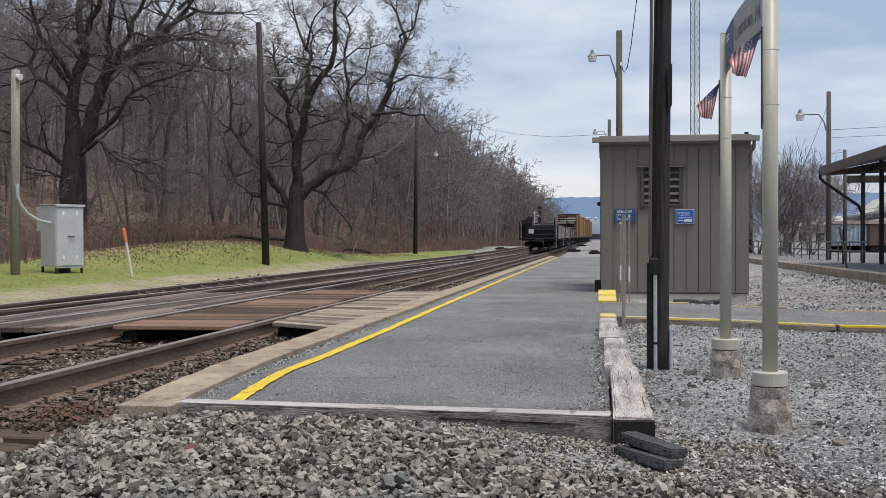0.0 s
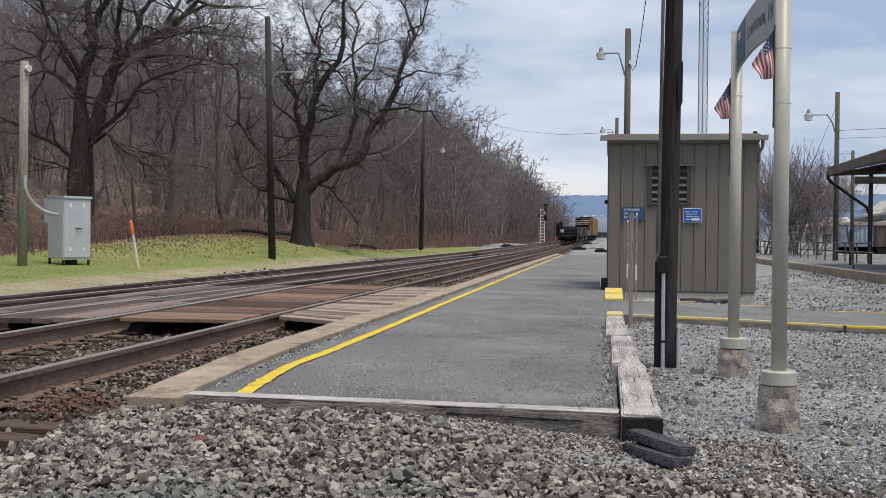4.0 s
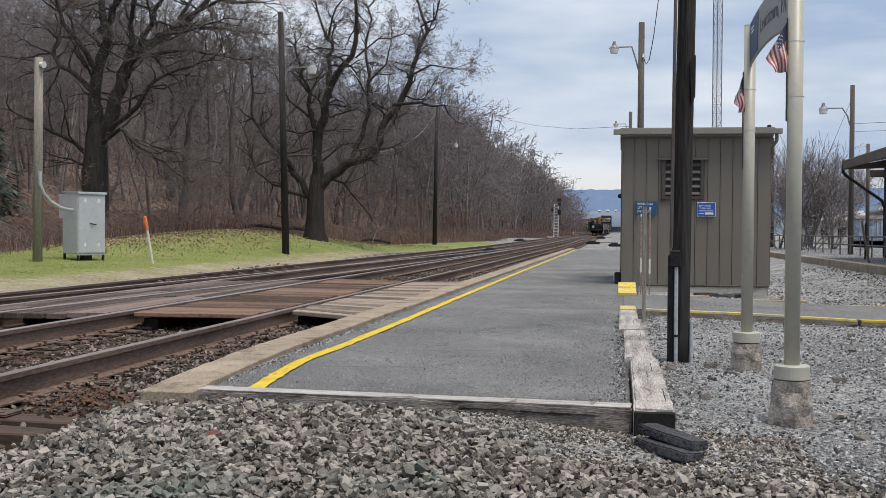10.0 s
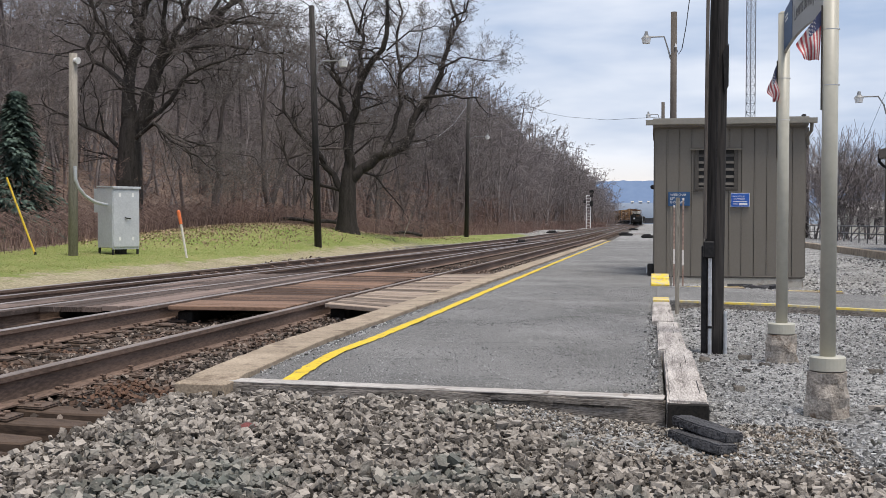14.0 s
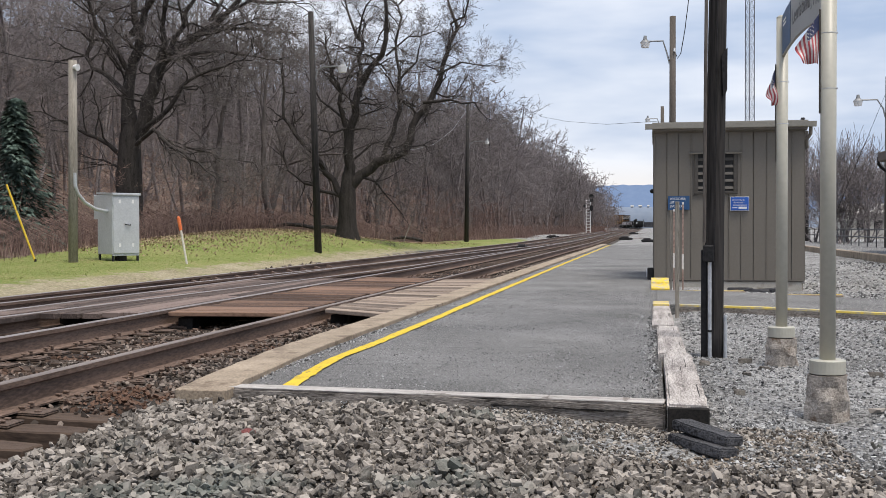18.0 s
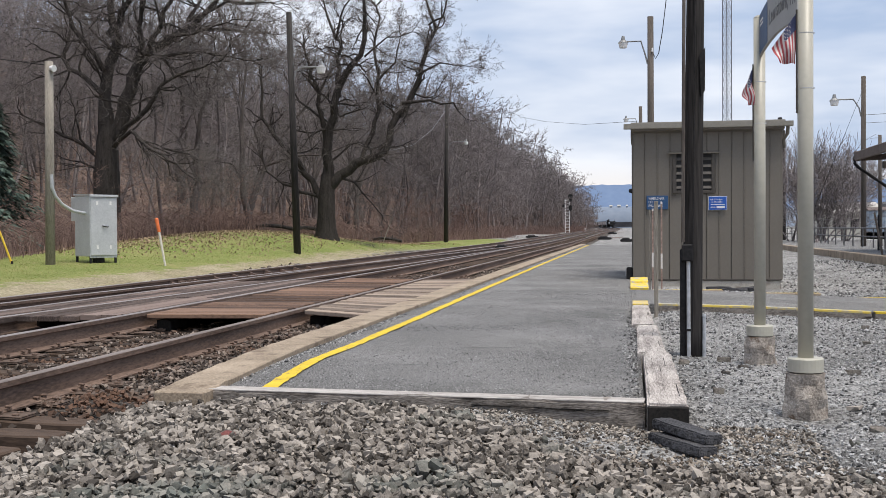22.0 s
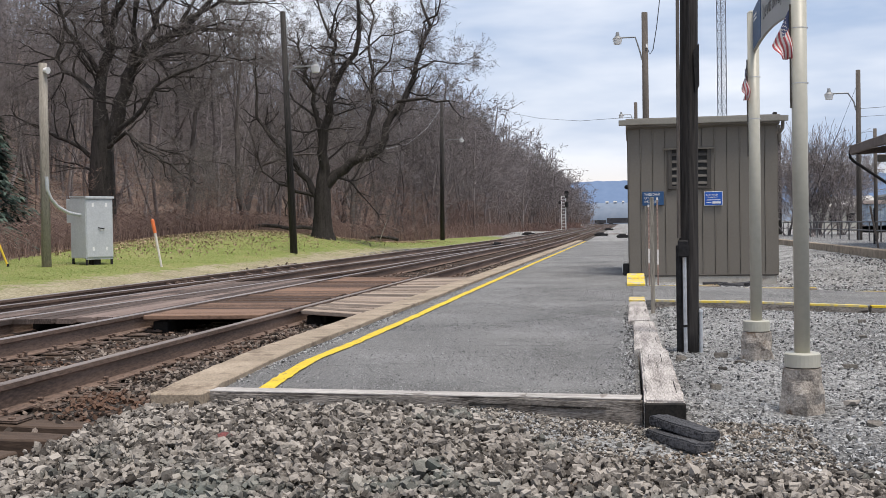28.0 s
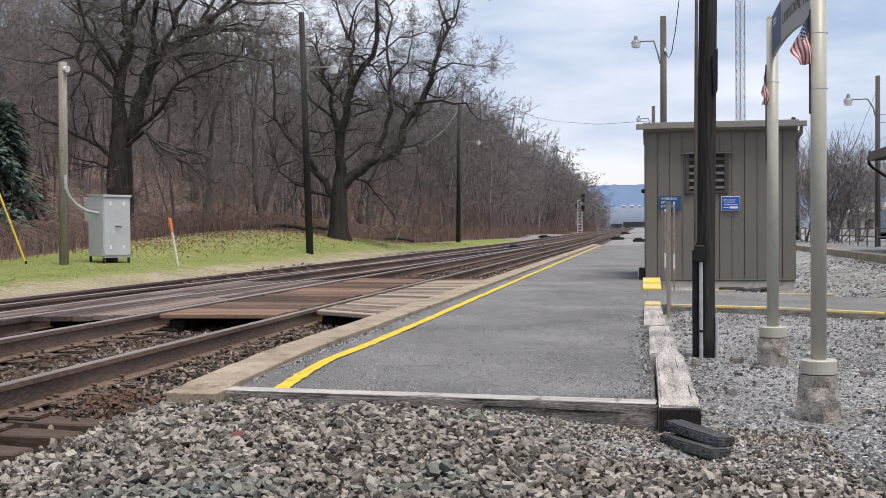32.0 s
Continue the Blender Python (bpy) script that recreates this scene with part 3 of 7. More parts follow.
def clipped_board(x0, x1, y0, y1, z, side):
    """A long board, cut along the crossover rail with a gap for wheel flanges."""
    ys = [y for y in frange(y0, y1, 0.4)]
    rows = []
    for y in ys:
        d = inner_lead(y)
        a, b = (x0, min(x1, d - 0.15)) if side < 0 else (max(x0, d + 0.05), x1)
        if b - a > 0.02:
            rows.append((a, b, y))
    if len(rows) < 2:
        return None
    bm = bmesh.new()
    rings = []
    for a, b, y in rows:
        wz = z + 0.006 * noise.noise((a * 3, y * 0.8, 2))
        rings.append([bm.verts.new(c) for c in ((a, y, wz - 0.055), (b, y, wz - 0.055), (b, y, wz - 0.006), (b - 0.006, y, wz), (a + 0.006, y, wz), (a, y, wz - 0.006))])
    for p, q in zip(rings, rings[1:]):
        for k in range(6):
            bm.faces.new((p[k], p[(k + 1) % 6], q[(k + 1) % 6], q[k]))
    bm.faces.new(rings[0][::-1])
    bm.faces.new(rings[-1])
    bmesh.ops.recalc_face_normals(bm, faces=bm.faces[:])
    return bm


for i in range(9):
    x0 = -7.35 + i * 0.205
    start = 6.5 if x0 < -6.8 else 11.38 + 0.42 * (x0 + 6.76)
    cuts = [start] + [c for c in (rp.uniform(11.5, 12.5), rp.uniform(14.8, 17.0)) if c > start + 1.2] + [19.6 + 0.12 * i + rp.uniform(-0.2, 0.2)]
    for ya, yb in zip(cuts, cuts[1:]):
        for side in (-1, 1):
            bm = clipped_board(x0, x0 + 0.196, ya + 0.006, yb - 0.006, 0.0 + rp.uniform(-0.008, 0.006), side)
            if bm:
                part("plank", bm, M_PLANK_LONG, th)
for by in (7.2, 9.4, 11.9, 13.4, 15.0, 16.6, 18.2, 19.4):
    part("bearer", B((-7.34, -7.02 if by < 11 else -5.62, by, by + 0.15, -0.20, -0.085), bev=0.006), M_DARK_END, th, "black timber bearer under the planks")

# ---- platform ----
PLAT_END = 62.0


plat = thing("platform", (0, 0, 0), "low asphalt station platform with concrete edge and yellow line", "platform", kind="structure")
bm = bmesh.new()
cols = frange(-2.52, 0.06, 0.13)
rws = frange(6.24, 24, 0.3) + frange(25, PLAT_END, 1.2)
grid = [[bm.verts.new((x, y if j else y - 0.072 * (x + 2.52), 0.006 * noise.noise((x * 1.3, y * 1.3, 0)) - 0.015 * smooth(-0.2, 0.06, x) * (y < 14))) for x in cols] for j, y in enumerate(rws)]
for a, b in zip(grid, grid[1:]):
    for i in range(len(cols) - 1):
        bm.faces.new((a[i], a[i + 1], b[i + 1], b[i]))
rim = bmesh.ops.extrude_face_region(bm, geom=bm.faces[:])
bmesh.ops.translate(bm, vec=(0, 0, -0.2), verts=[g for g in rim["geom"] if isinstance(g, bmesh.types.BMVert)])
bmesh.ops.recalc_face_normals(bm, faces=bm.faces[:])
part("surface", bm, M_ASPHALT, plat, "worn grey asphalt surface with cracks", True)
# concrete edging in lengths
y, i = 6.02, 0
re = random.Random(9)
while y < PLAT_END:
    L = 2.45 if y < 40 else 6
    bm = B((-2.83, -2.52, y, y + L - 0.012, -0.24, 0.036), bev=0.007)
    bmesh.ops.subdivide_edges(bm, edges=[e for e in bm.edges if abs(e.verts[0].co.y - e.verts[1].co.y) > 1], cuts=14)
    for v in bm.verts:
        if v.co.z > 0:
            v.co.z += 0.008 * noise.noise((v.co.x * 6, v.co.y * 4, i))
            v.co.x += 0.012 * noise.noise((v.co.y * 3, i, v.co.x))
    for v in bm.verts:
        v.co.x += 0.115 * smooth(8.4, 6.0, v.co.y)
        v.co.z -= 0.018 * smooth(6.35, 6.17, v.co.y) * (v.co.z > 0)
    o = part("edge_stone", bm, M_CONCRETE, plat, "tan concrete edging with chipped corners")
    o.location.x = re.uniform(-0.008, 0.008)
    y, i = y + L, i + 1
# the painted line, with ragged sides
bm = bmesh.new()
vs = []
line_mid = wander([(6.2, -2.09), (7.1, -2.20), (8.0, -2.255), (9.6, -2.205), (14.7, -2.25), (28, -2.29), (62, -2.29)])
for y in frange(6.24, PLAT_END, 0.1):
    mid = line_mid(y) if y > 9 else float(np.interp(y, (6.2, 6.6, 7.1, 7.6, 8.0, 9.0), (-2.105, -2.155, -2.205, -2.24, -2.25, line_mid(9.0))))
    mid += 0.012 * noise.noise((y * 0.9, 2, 0))
    hw = 0.047 + 0.012 * noise.noise((y * 1.7, 4, 4))
    a, b = 0.016 * noise.noise((y * 9, 0, 5)), 0.016 * noise.noise((y * 9, 9, 5))
    vs.append((bm.verts.new((mid - hw + a, y, 0.0085)), bm.verts.new((mid + hw + b, y, 0.0085))))
for (a, b), (c, d) in zip(vs, vs[1:]):
    bm.faces.new((a, b, d, c))
part("safety_line", bm, M_YELLOW, plat, "hand-painted yellow safety line")
# cracks in the asphalt
for x0, x1, y0, s in ((-1.75, -0.05, 8.55, 1), (-1.05, -0.1, 11.2, 2), (-2.1, -1.3, 7.4, 3)):
    bm = bmesh.new()
    vs = []
    for x in frange(x0, x1, 0.05):
        yy = y0 + 0.07 * noise.noise((x * 2.2, s, 0)) + 0.03 * noise.noise((x * 9, s, 0)) + 0.12 * (x - x0)
        w = 0.006 + 0.006 * noise.noise((x * 6, s, 4))
        zz = 0.0085 + 0.006 * noise.noise((x * 1.3, yy * 1.3, 0))
        vs.append((bm.verts.new((x, yy - w, zz)), bm.verts.new((x, yy + w, zz))))
    for (a, b), (c, d) in zip(vs, vs[1:]):
        bm.faces.new((a, b, d, c))
    part("crack", bm, M_DARK_END, plat, "dark crack in the asphalt")


# paler timber for the end beam's top, with the skylight in its colour
M_TIMBER_PALE = material("skylit_timber", (0.22, 0.205, 0.19), (0.55, 0.52, 0.50), 0.9, 0, 3, 30, 0.6, 0.4, 0.006, stretch=(0.5, 5, 3))


def beam(x0, x1, y0, y1, z0, z1, mat, label, end_mat=None):
    th = thing("timber_beam", ((x0 + x1) / 2, (y0 + y1) / 2, z0), label, "timber", "timbers bordering the platform")
    hx, hy = (x1 - x0) / 2, (y1 - y0) / 2
    bm = B((-hx, hx, -hy, hy, 0, z1 - z0), bev=0.012, seg=2)
    long_y = hy > hx
    bmesh.ops.subdivide_edges(bm, edges=[e for e in bm.edges if (e.verts[0].co - e.verts[1].co).length > max(hx, hy)], cuts=24)
    for v in bm.verts:
        v.co += Vector((noise.noise(v.co * 5), noise.noise(v.co * 5 + Vector((7, 0, 0))), noise.noise(v.co * 5 + Vector((0, 7, 0))))) * 0.012
    part("beam", bm, mat, th)
    if end_mat:
        bm = B((-hx - 0.004, hx + 0.004, -hy - 0.018, -hy + 0.02, 0.0, z1 - z0 - 0.012), bev=0.006)
        part("cut_end", bm, end_mat, th, "black creosoted cut end")
    # drying checks along the top
    rb = random.Random(int(x0 * 100 + y0 * 10))
    for _ in range(4):
        if long_y:
            cx, cy, ln = rb.uniform(-hx * 0.8, hx * 0.8), rb.uniform(-hy * 0.8, hy * 0.6), rb.uniform(0.15, 0.5)
            part("check", B((cx, cx + 0.003, cy, cy + ln, z1 - z0 - 0.02, z1 - z0 + 0.002)), M_DARK_END, th, "dark drying crack")
    return th


b1 = beam(-1.32, 1.32, -0.075, 0.075, -0.17, 0.012, M_TIMBER_X, "grey split timber beam across the platform's end")
b1.matrix_basis = pose(-1.245, 6.145, -0.17, 0, 0, -4.2)
rb_ = random.Random(77)
for _ in range(16):
    cx, cz, ln = rb_.uniform(-1.2, 0.9), rb_.uniform(0.03, 0.15), rb_.uniform(0.08, 0.34)
    bm = B((cx, cx + ln, -0.086, -0.06, cz, cz + rb_.uniform(0.002, 0.005)))
    tilt_ = rb_.uniform(-0.05, 0.03)
    for v in bm.verts:
        v.co.z += tilt_ * (v.co.x - cx)
    part("check", bm, M_DARK_END, b1, "dark drying crack")
# thin pale slab paints the light falling on the beam's worn top
part("skylit_worn_top", B((-1.31, 1.31, -0.066, 0.068, 0.178, 0.187), bev=0.003), M_TIMBER_PALE, b1, "worn top, paler with painted skylight")
beam(0.075, 0.275, 5.74, 8.16, -0.16, 0.045, M_TIMBER, "pale split railway timber with a black end", M_DARK_END)
beam(0.04, 0.24, 8.19, 10.50, -0.16, 0.035, M_TIMBER, "pale weathered timber lying along the platform")
b3 = beam(0.0, 0.2, 10.55, 13.72, -0.16, 0.04, M_TIMBER, "weathered timber with worn yellow paint at one end")
bm = B((-0.09, 0.09, 1.0, 1.56, 0.2, 0.217))
part("paint_patch", bm, material("worn_yellow", (0.44, 0.40, 0.33), (0.70, 0.52, 0.08), 0.8, 0, 6, 30, 0.3, 0.25), b3, "worn yellow paint")


# ---- lift shed ----
def lettering(name, text, size, m, mat, parent, label="", wide=1.0):
    cu = bpy.data.curves.new("text", "FONT")
    cu.body, cu.size, cu.extrude, cu.align_x = text, size, 0.0008, "LEFT"
    tmp = new("text", cu)
    me = bpy.data.meshes.new_from_object(tmp.evaluated_get(bpy.context.evaluated_depsgraph_get()))
    bpy.data.objects.remove(tmp)
    bpy.data.curves.remove(cu)
    me.materials.clear()
    me.materials.append(mat)
    me.transform(m @ Matrix.Diagonal((wide, 1, 1, 1)))
    ob = new(name, me)
    ob.parent = parent
    if label:
        ob["label"] = label
    return ob


shed = thing("equipment_shed", (1.335, 20.5, -0.25), "small taupe metal-sided shed with a flat overhanging roof", "shed")
SW = 1.305
M_PALE_CONCRETE = material("pale_concrete", (0.30, 0.28, 0.245), (0.52, 0.49, 0.44), 0.9, 0, 3, 60, 0.5, 0.45, 0.006, spot=(0.22, 0.19, 0.16), spot_at=(0.58, 0.72), spot_scale=3)
part("foundation", B((-SW + 0.03, SW - 0.03, 0.0, 3.4, 0.0, 0.236), bev=0.01), M_PALE_CONCRETE, shed, "rough concrete foundation")
part("pier", B((SW - 0.26, SW - 0.02, 0.02, 0.3, -0.03, 0.22), bev=0.012), M_FOOT, shed, "concrete corner pier")
part("body", B((-SW + 0.02, SW - 0.02, 0.03, 3.5, 0.235, 2.95)), M_LOUVER, shed)
wpan = 2 * SW / 12
panel_me = None
for side in range(3):
    count = 12 if side == 0 else 15
    for i in range(count):
        if panel_me is None:
            bm = B((0.004, wpan - 0.004, 0.0, 0.03, 0.255, 2.93), (0.0, 0.02, -0.014, 0.0, 0.255, 2.93), bev=0.003)
            ob = part("siding_panel", bm, M_SIDING, shed)
            panel_me = ob.data
        else:
            ob = new("siding_panel", panel_me)
            ob.parent = shed
        ob.matrix_basis = (pose(-SW + i * wpan, 0, 0), pose(-SW, 3.48 - i * 0.23, 0, 0, 0, -90), pose(SW, 0.02 + i * 0.23, 0, 0, 0, 90))[side]
part("sill_trim", B((-SW, SW, -0.018, 0.02, 0.235, 0.262), bev=0.004), M_LOUVER, shed)
fascia = extruded([(-0.16, 2.93), (0.0, 2.90), (0.0, 3.02), (-0.16, 3.035)], "x", -SW - 0.03, SW + 0.03)
part("fascia", fascia, M_SIDING, shed)
part("gutter", extruded([(-0.22, 2.965), (-0.17, 2.955), (-0.155, 3.045), (-0.225, 3.05)], "x", -SW - 0.16, SW + 0.17), M_TRIM, shed, "pale metal gutter")
part("roof", extruded([(-0.2, 3.046), (3.65, 3.10), (3.65, 3.13), (-0.2, 3.075)], "x", -SW - 0.035, SW + 0.035), M_TRIM, shed, "pale metal roof edge")
for s in (-1, 1):
    part("eave_return", extruded([(-0.155, 2.965), (0.03, 2.93), (3.6, 2.96), (3.6, 3.09), (-0.155, 3.045)], "x", s * (SW + 0.005), s * (SW + 0.03)), M_SIDING, shed)
part("downpipe_elbow", tube([(SW + 0.09, -0.1, 2.98), (SW + 0.09, -0.07, 2.84), (SW + 0.03, 0.0, 2.74), (SW + 0.05, 0.06, 2.6)], 0.032), M_SIDING, shed)
part("vent_cap", C(((SW - 0.02, 0.1, 3.07), (SW - 0.02, 0.1, 3.11), 0.03, 0.03), ((SW - 0.02, 0.1, 3.11), (SW - 0.02, 0.1, 3.14), 0.045, 0.03)), M_STEEL_DARK, shed, "small black vent cap")
lou = part("louver", B((-0.60, 0.155, -0.02, 0.0, 1.80, 2.52)), M_BLACK, shed, "dark louvered vent")
for bx in ((-0.60, -0.53), (-0.26, -0.19), (0.085, 0.155)):
    part("louver_frame", B((bx[0], bx[1], -0.045, -0.012, 1.80, 2.52), bev=0.004), M_LOUVER, lou)
part("louver_frame", B((-0.60, 0.155, -0.043, -0.012, 1.80, 1.85), bev=0.004), M_LOUVER, lou)
part("louver_hood", extruded([(-0.09, 2.51), (0.0, 2.52), (0.0, 2.55), (-0.09, 2.525)], "x", -0.68, 0.22), M_SIDING, lou)
for i in range(5):
    for xa, xb in ((-0.53, -0.26), (-0.19, 0.085)):
        z = 1.88 + i * 0.128
        part("slat", extruded([(-0.042, z), (-0.018, z + 0.05), (-0.018, z + 0.058), (-0.042, z + 0.01)], "x", xa, xb), M_LOUVER, lou)
for x0 in (-0.07, 0.22):
    part("bracket", B((x0 - 0.55, x0 - 0.47, -0.03, -0.01, 1.765, 1.785)), M_LOUVER, lou)
box_ = thing("wall_outlet_box", (-0.03, 20.62, 0.0), "dark metal outlet box low on the shed's side", "outlet box")
part("box_body", B((-0.06, 0.055, -0.05, 0.05, 0.0, 0.22), bev=0.012, seg=2), M_STEEL_DARK, box_)
part("cover", B((-0.075, -0.058, -0.04, 0.04, 0.05, 0.19), bev=0.006), M_GALV, box_, "grey hinged cover")
lamp_ = thing("wall_lamp", (-0.02, 20.9, 1.62), "small round black wall lamp on the shed's side", "lamp")
part("housing", C(((0.04, 0, 0), (-0.012, 0, 0), 0.045, 0.035), n=16), M_STEEL_DARK, lamp_)
part("cap", C(((-0.012, 0, 0), (-0.024, 0, 0), 0.03, 0.012), n=16), M_STEEL_DARK, lamp_)

# signs on the shed's front wall
sg = thing("lift_sign", (0.465, 20.455, 1.266), "dark blue wheelchair lift sign with white letters", "sign")
part("plate", B((-0.19, 0.19, 0, 0.022, 0, 0.25), bev=0.003), M_BLUE, sg)
for i, line in enumerate(("WHEELCHAIR", "LIFT", "ENCLOSURE")):
    lettering("writing", line, 0.062, pose(-0.155, -0.002, 0.178 - i * 0.066, 90), M_WHITE, sg, "white lettering", 0.72)
sg = thing("notice_sign", (1.527, 20.455, 1.243), "bright blue notice with a white border and lettering", "sign")
part("plate", B((-0.163, 0.163, 0.004, 0.022, 0, 0.252), bev=0.003), M_WHITE, sg, "white border plate")
part("panel", B((-0.155, 0.155, -0.002, 0.006, 0.008, 0.244), bev=0.003), material("bright_blue", (0.008, 0.085, 0.40), (0.015, 0.11, 0.47), 0.4, 0, 4, 40, 0.03), sg)
for i, line in enumerate(("REPORT PROBLEM", "OR EMERGENCY")):
    lettering("writing", line, 0.036, pose(-0.132 + 0.02 * i, -0.004, 0.178 - i * 0.044, 90), M_WHITE, sg, "white lettering", 0.72)
part("bar", B((-0.12, 0.12, -0.005, -0.001, 0.096, 0.108)), M_WHITE, sg, "white bar")
part("bar", B((-0.125, -0.04, -0.005, -0.001, 0.05, 0.062)), M_WHITE, sg, "white bar")
part("bar", B((-0.02, 0.125, -0.005, -0.001, 0.036, 0.074)), M_WHITE, sg, "white bar")

# ---- cross walk to the station side ----
wk = thing("footpath", (0, 0, 0), "narrow asphalt footpath crossing the gravel beside the shed", "footpath", kind="structure")
bm = bmesh.new()
xs_ = frange(0.06, 9.0, 0.3)
top = lambda x: 0.004 - 0.118 * smooth(0.2, 4.2, x)
a_ = [bm.verts.new((x, 13.93, top(x))) for x in xs_]
b_ = [bm.verts.new((x, 17.05, top(x))) for x in xs_]
for i in range(len(xs_) - 1):
    bm.faces.new((a_[i], a_[i + 1], b_[i + 1], b_[i]))
rim = bmesh.ops.extrude_face_region(bm, geom=bm.faces[:])
bmesh.ops.translate(bm, vec=(0, 0, -0.15), verts=[g for g in rim["geom"] if isinstance(g, bmesh.types.BMVert)])
bmesh.ops.recalc_face_normals(bm, faces=bm.faces[:])
part("surface", bm, M_ASPHALT, wk, "grey asphalt")
M_WORN = material("worn_kerb_paint", (0.36, 0.34, 0.30), (0.66, 0.50, 0.10), 0.85, 0, 1.2, 14, 0.4, 0.22)
for x0, x1, m_, lb in ((0.30, 1.55, M_WORN, "timber kerb with worn yellow paint"), (1.552, 2.80, M_WORN, "timber kerb with worn yellow paint"), (2.83, 4.9, M_YELLOW, "timber kerb painted yellow"), (4.92, 7.0, M_WORN, "timber kerb with worn yellow paint")):
    k = thing("path_kerb", (x0, 13.80, top((x0 + x1) / 2) - 0.13), lb, "kerb", "kerbs of the footpath")
    bm = B((0, x1 - x0, 0, 0.14, 0, 0.13), bev=0.010, seg=2)
    for v in bm.verts:
        v.co.z += top(x0 + v.co.x) - top((x0 + x1) / 2) + 0.005 * noise.noise((v.co.x * 4, x0, 0))
    part("timber", bm, M_TIMBER_X, k)
    bm = B((0.01, x1 - x0 - 0.01, -0.003, 0.132, 0.112, 0.136))
    for v in bm.verts:
        v.co.z += top(x0 + v.co.x) - top((x0 + x1) / 2) + 0.003
    part("paint", bm, m_, k)
for x0, x1 in ((0.3, 1.35), (1.38, 2.75), (2.8, 5.0)):
    k = thing("path_kerb", (x0, 17.06, top((x0 + x1) / 2) - 0.12), "thin pale kerb edging the footpath's far side", "kerb", "kerbs of the footpath")
    part("timber", B((0, x1 - x0, 0, 0.09, 0, 0.125), bev=0.008), M_CONCRETE, k)
    part("paint", B((0.02, x1 - x0 - 0.02, 0.01, 0.08, 0.126, 0.130)), M_WORN if x0 < 2.7 else M_YELLOW, k)
blk = thing("kerb_block", (0.12, 17.15, -0.05), "yellow-painted kerb block at the platform's corner", "kerb")
M_CHIPPED = material("chipped_yellow", (0.55, 0.38, 0.04), (0.78, 0.60, 0.10), 0.8, 0, 6, 40, 0.6, 0.4, 0.006, spot=(0.42, 0.40, 0.35), spot_at=(0.50, 0.58), spot_scale=9)
part("block", extruded([(0.0, -0.02), (0.0, 0.075), (0.5, 0.125), (0.52, 0.105), (0.54, 0.15), (0.92, 0.20), (0.95, -0.02)], "x", -0.135, 0.135), M_CHIPPED, blk, "sloped timber with chipped yellow paint")
# dug-out rubble by the foundation
rb = thing("rubble_heap", (1.75, 19.6, -0.22), "dark heap of broken asphalt by the shed", "rubble")
rr_ = random.Random(2)
for i in range(9):
    x, y = rr_.uniform(-0.42, 0.42), rr_.uniform(-0.25, 0.3)
    s = rr_.uniform(0.07, 0.2)
    bm = B((-s, s, -s * 0.6, s * 0.6, -0.02, rr_.uniform(0.06, 0.16)), bev=0.02)
    for v in bm.verts:
        v.co += Vector((noise.noise(v.co * 9 + Vector((i, 0, 0))), noise.noise(v.co * 9 + Vector((0, i, 0))), noise.noise(v.co * 9))) * 0.05
    o = part("chunk", bm, M_RUBBER if i % 3 else M_LITTER, rb)
    o.matrix_basis = pose(x, y, 0, rr_.uniform(-10, 10), rr_.uniform(-10, 10), rr_.uniform(0, 180))

# ---- marker posts before the shed ----
M_CLOTH_PALE = material("pale_band", (0.55, 0.52, 0.50), (0.70, 0.67, 0.65), 0.7, 0, 5, 40, 0.1)
mp_ = thing("wooden_marker_post", (0.285, 13.35, -0.14), "thin bare wooden marker post by the footpath", "post")
part("post", B((-0.024, 0.024, -0.016, 0.016, 0, 1.39), bev=0.004), M_POLE_GREY, mp_)
for x, y, h, stripe in ((0.30, 18.6, 1.36, False), (0.345, 18.55, 1.38, True), (0.47, 17.9, 1.48, True)):
    st = thing("snow_stake", (x, y, -0.13), "slim red and white snow marker stake" if stripe else "slim wooden marker stake", "stake", "marker stakes by the shed")
    part("rod", B((-0.013, 0.013, -0.010, 0.010, 0, h), bev=0.003), M_POLE_GREY if not stripe else material("stake_pink", (0.20, 0.13, 0.11), (0.36, 0.26, 0.22), 0.7, 0, 5, 40, 0.1), st)
    if stripe:
        for z0, z1, m_ in ((h - 0.04, h, M_CLOTH_PALE), (0.42, 0.66, M_CLOTH_PALE)):
            part("band", B((-0.0145, 0.0145, -0.0115, 0.0115, z0, z1), bev=0.002), m_, st)

# ---- utility pole by the platform ----
up = thing("utility_pole", (0.493, 9.52, -0.2), "dark creosoted utility pole with conduits", "pole")
bm = C(((0, 0, 0), (0.09, 0, 8.2), 0.082, 0.058), n=20)
bmesh.ops.subdivide_edges(bm, edges=[e for e in bm.edges if abs(e.verts[0].co.z - e.verts[1].co.z) > 1], cuts=30)
for v in bm.verts:
    v.co.x += 0.004 * noise.noise((v.co.x * 30, v.co.y * 30, v.co.z * 0.8))
part("shaft", bm, M_POLE_DARK, up, smooth_shade=True)
part("cable_guard", B((-0.098, -0.05, -0.06, 0.02, 0.0, 0.96), bev=0.008), M_STEEL_DARK, up, "black cable guard")
part("conduit", tube([(-0.075, -0.085, 1.02), (-0.066, -0.085, 2.5), (-0.045, -0.08, 5), (-0.02, -0.075, 8)], 0.015), material("faded_conduit", (0.06, 0.05, 0.043), (0.15, 0.13, 0.115), 0.6, 0, 3, 40, 0.1, 0.45, stretch=(1, 1, 0.2)), up, "brown conduit")
part("conduit", tube([(-0.03, -0.098, 0.05), (-0.032, -0.098, 0.9)], 0.016), M_GALV, up, "galvanised conduit")
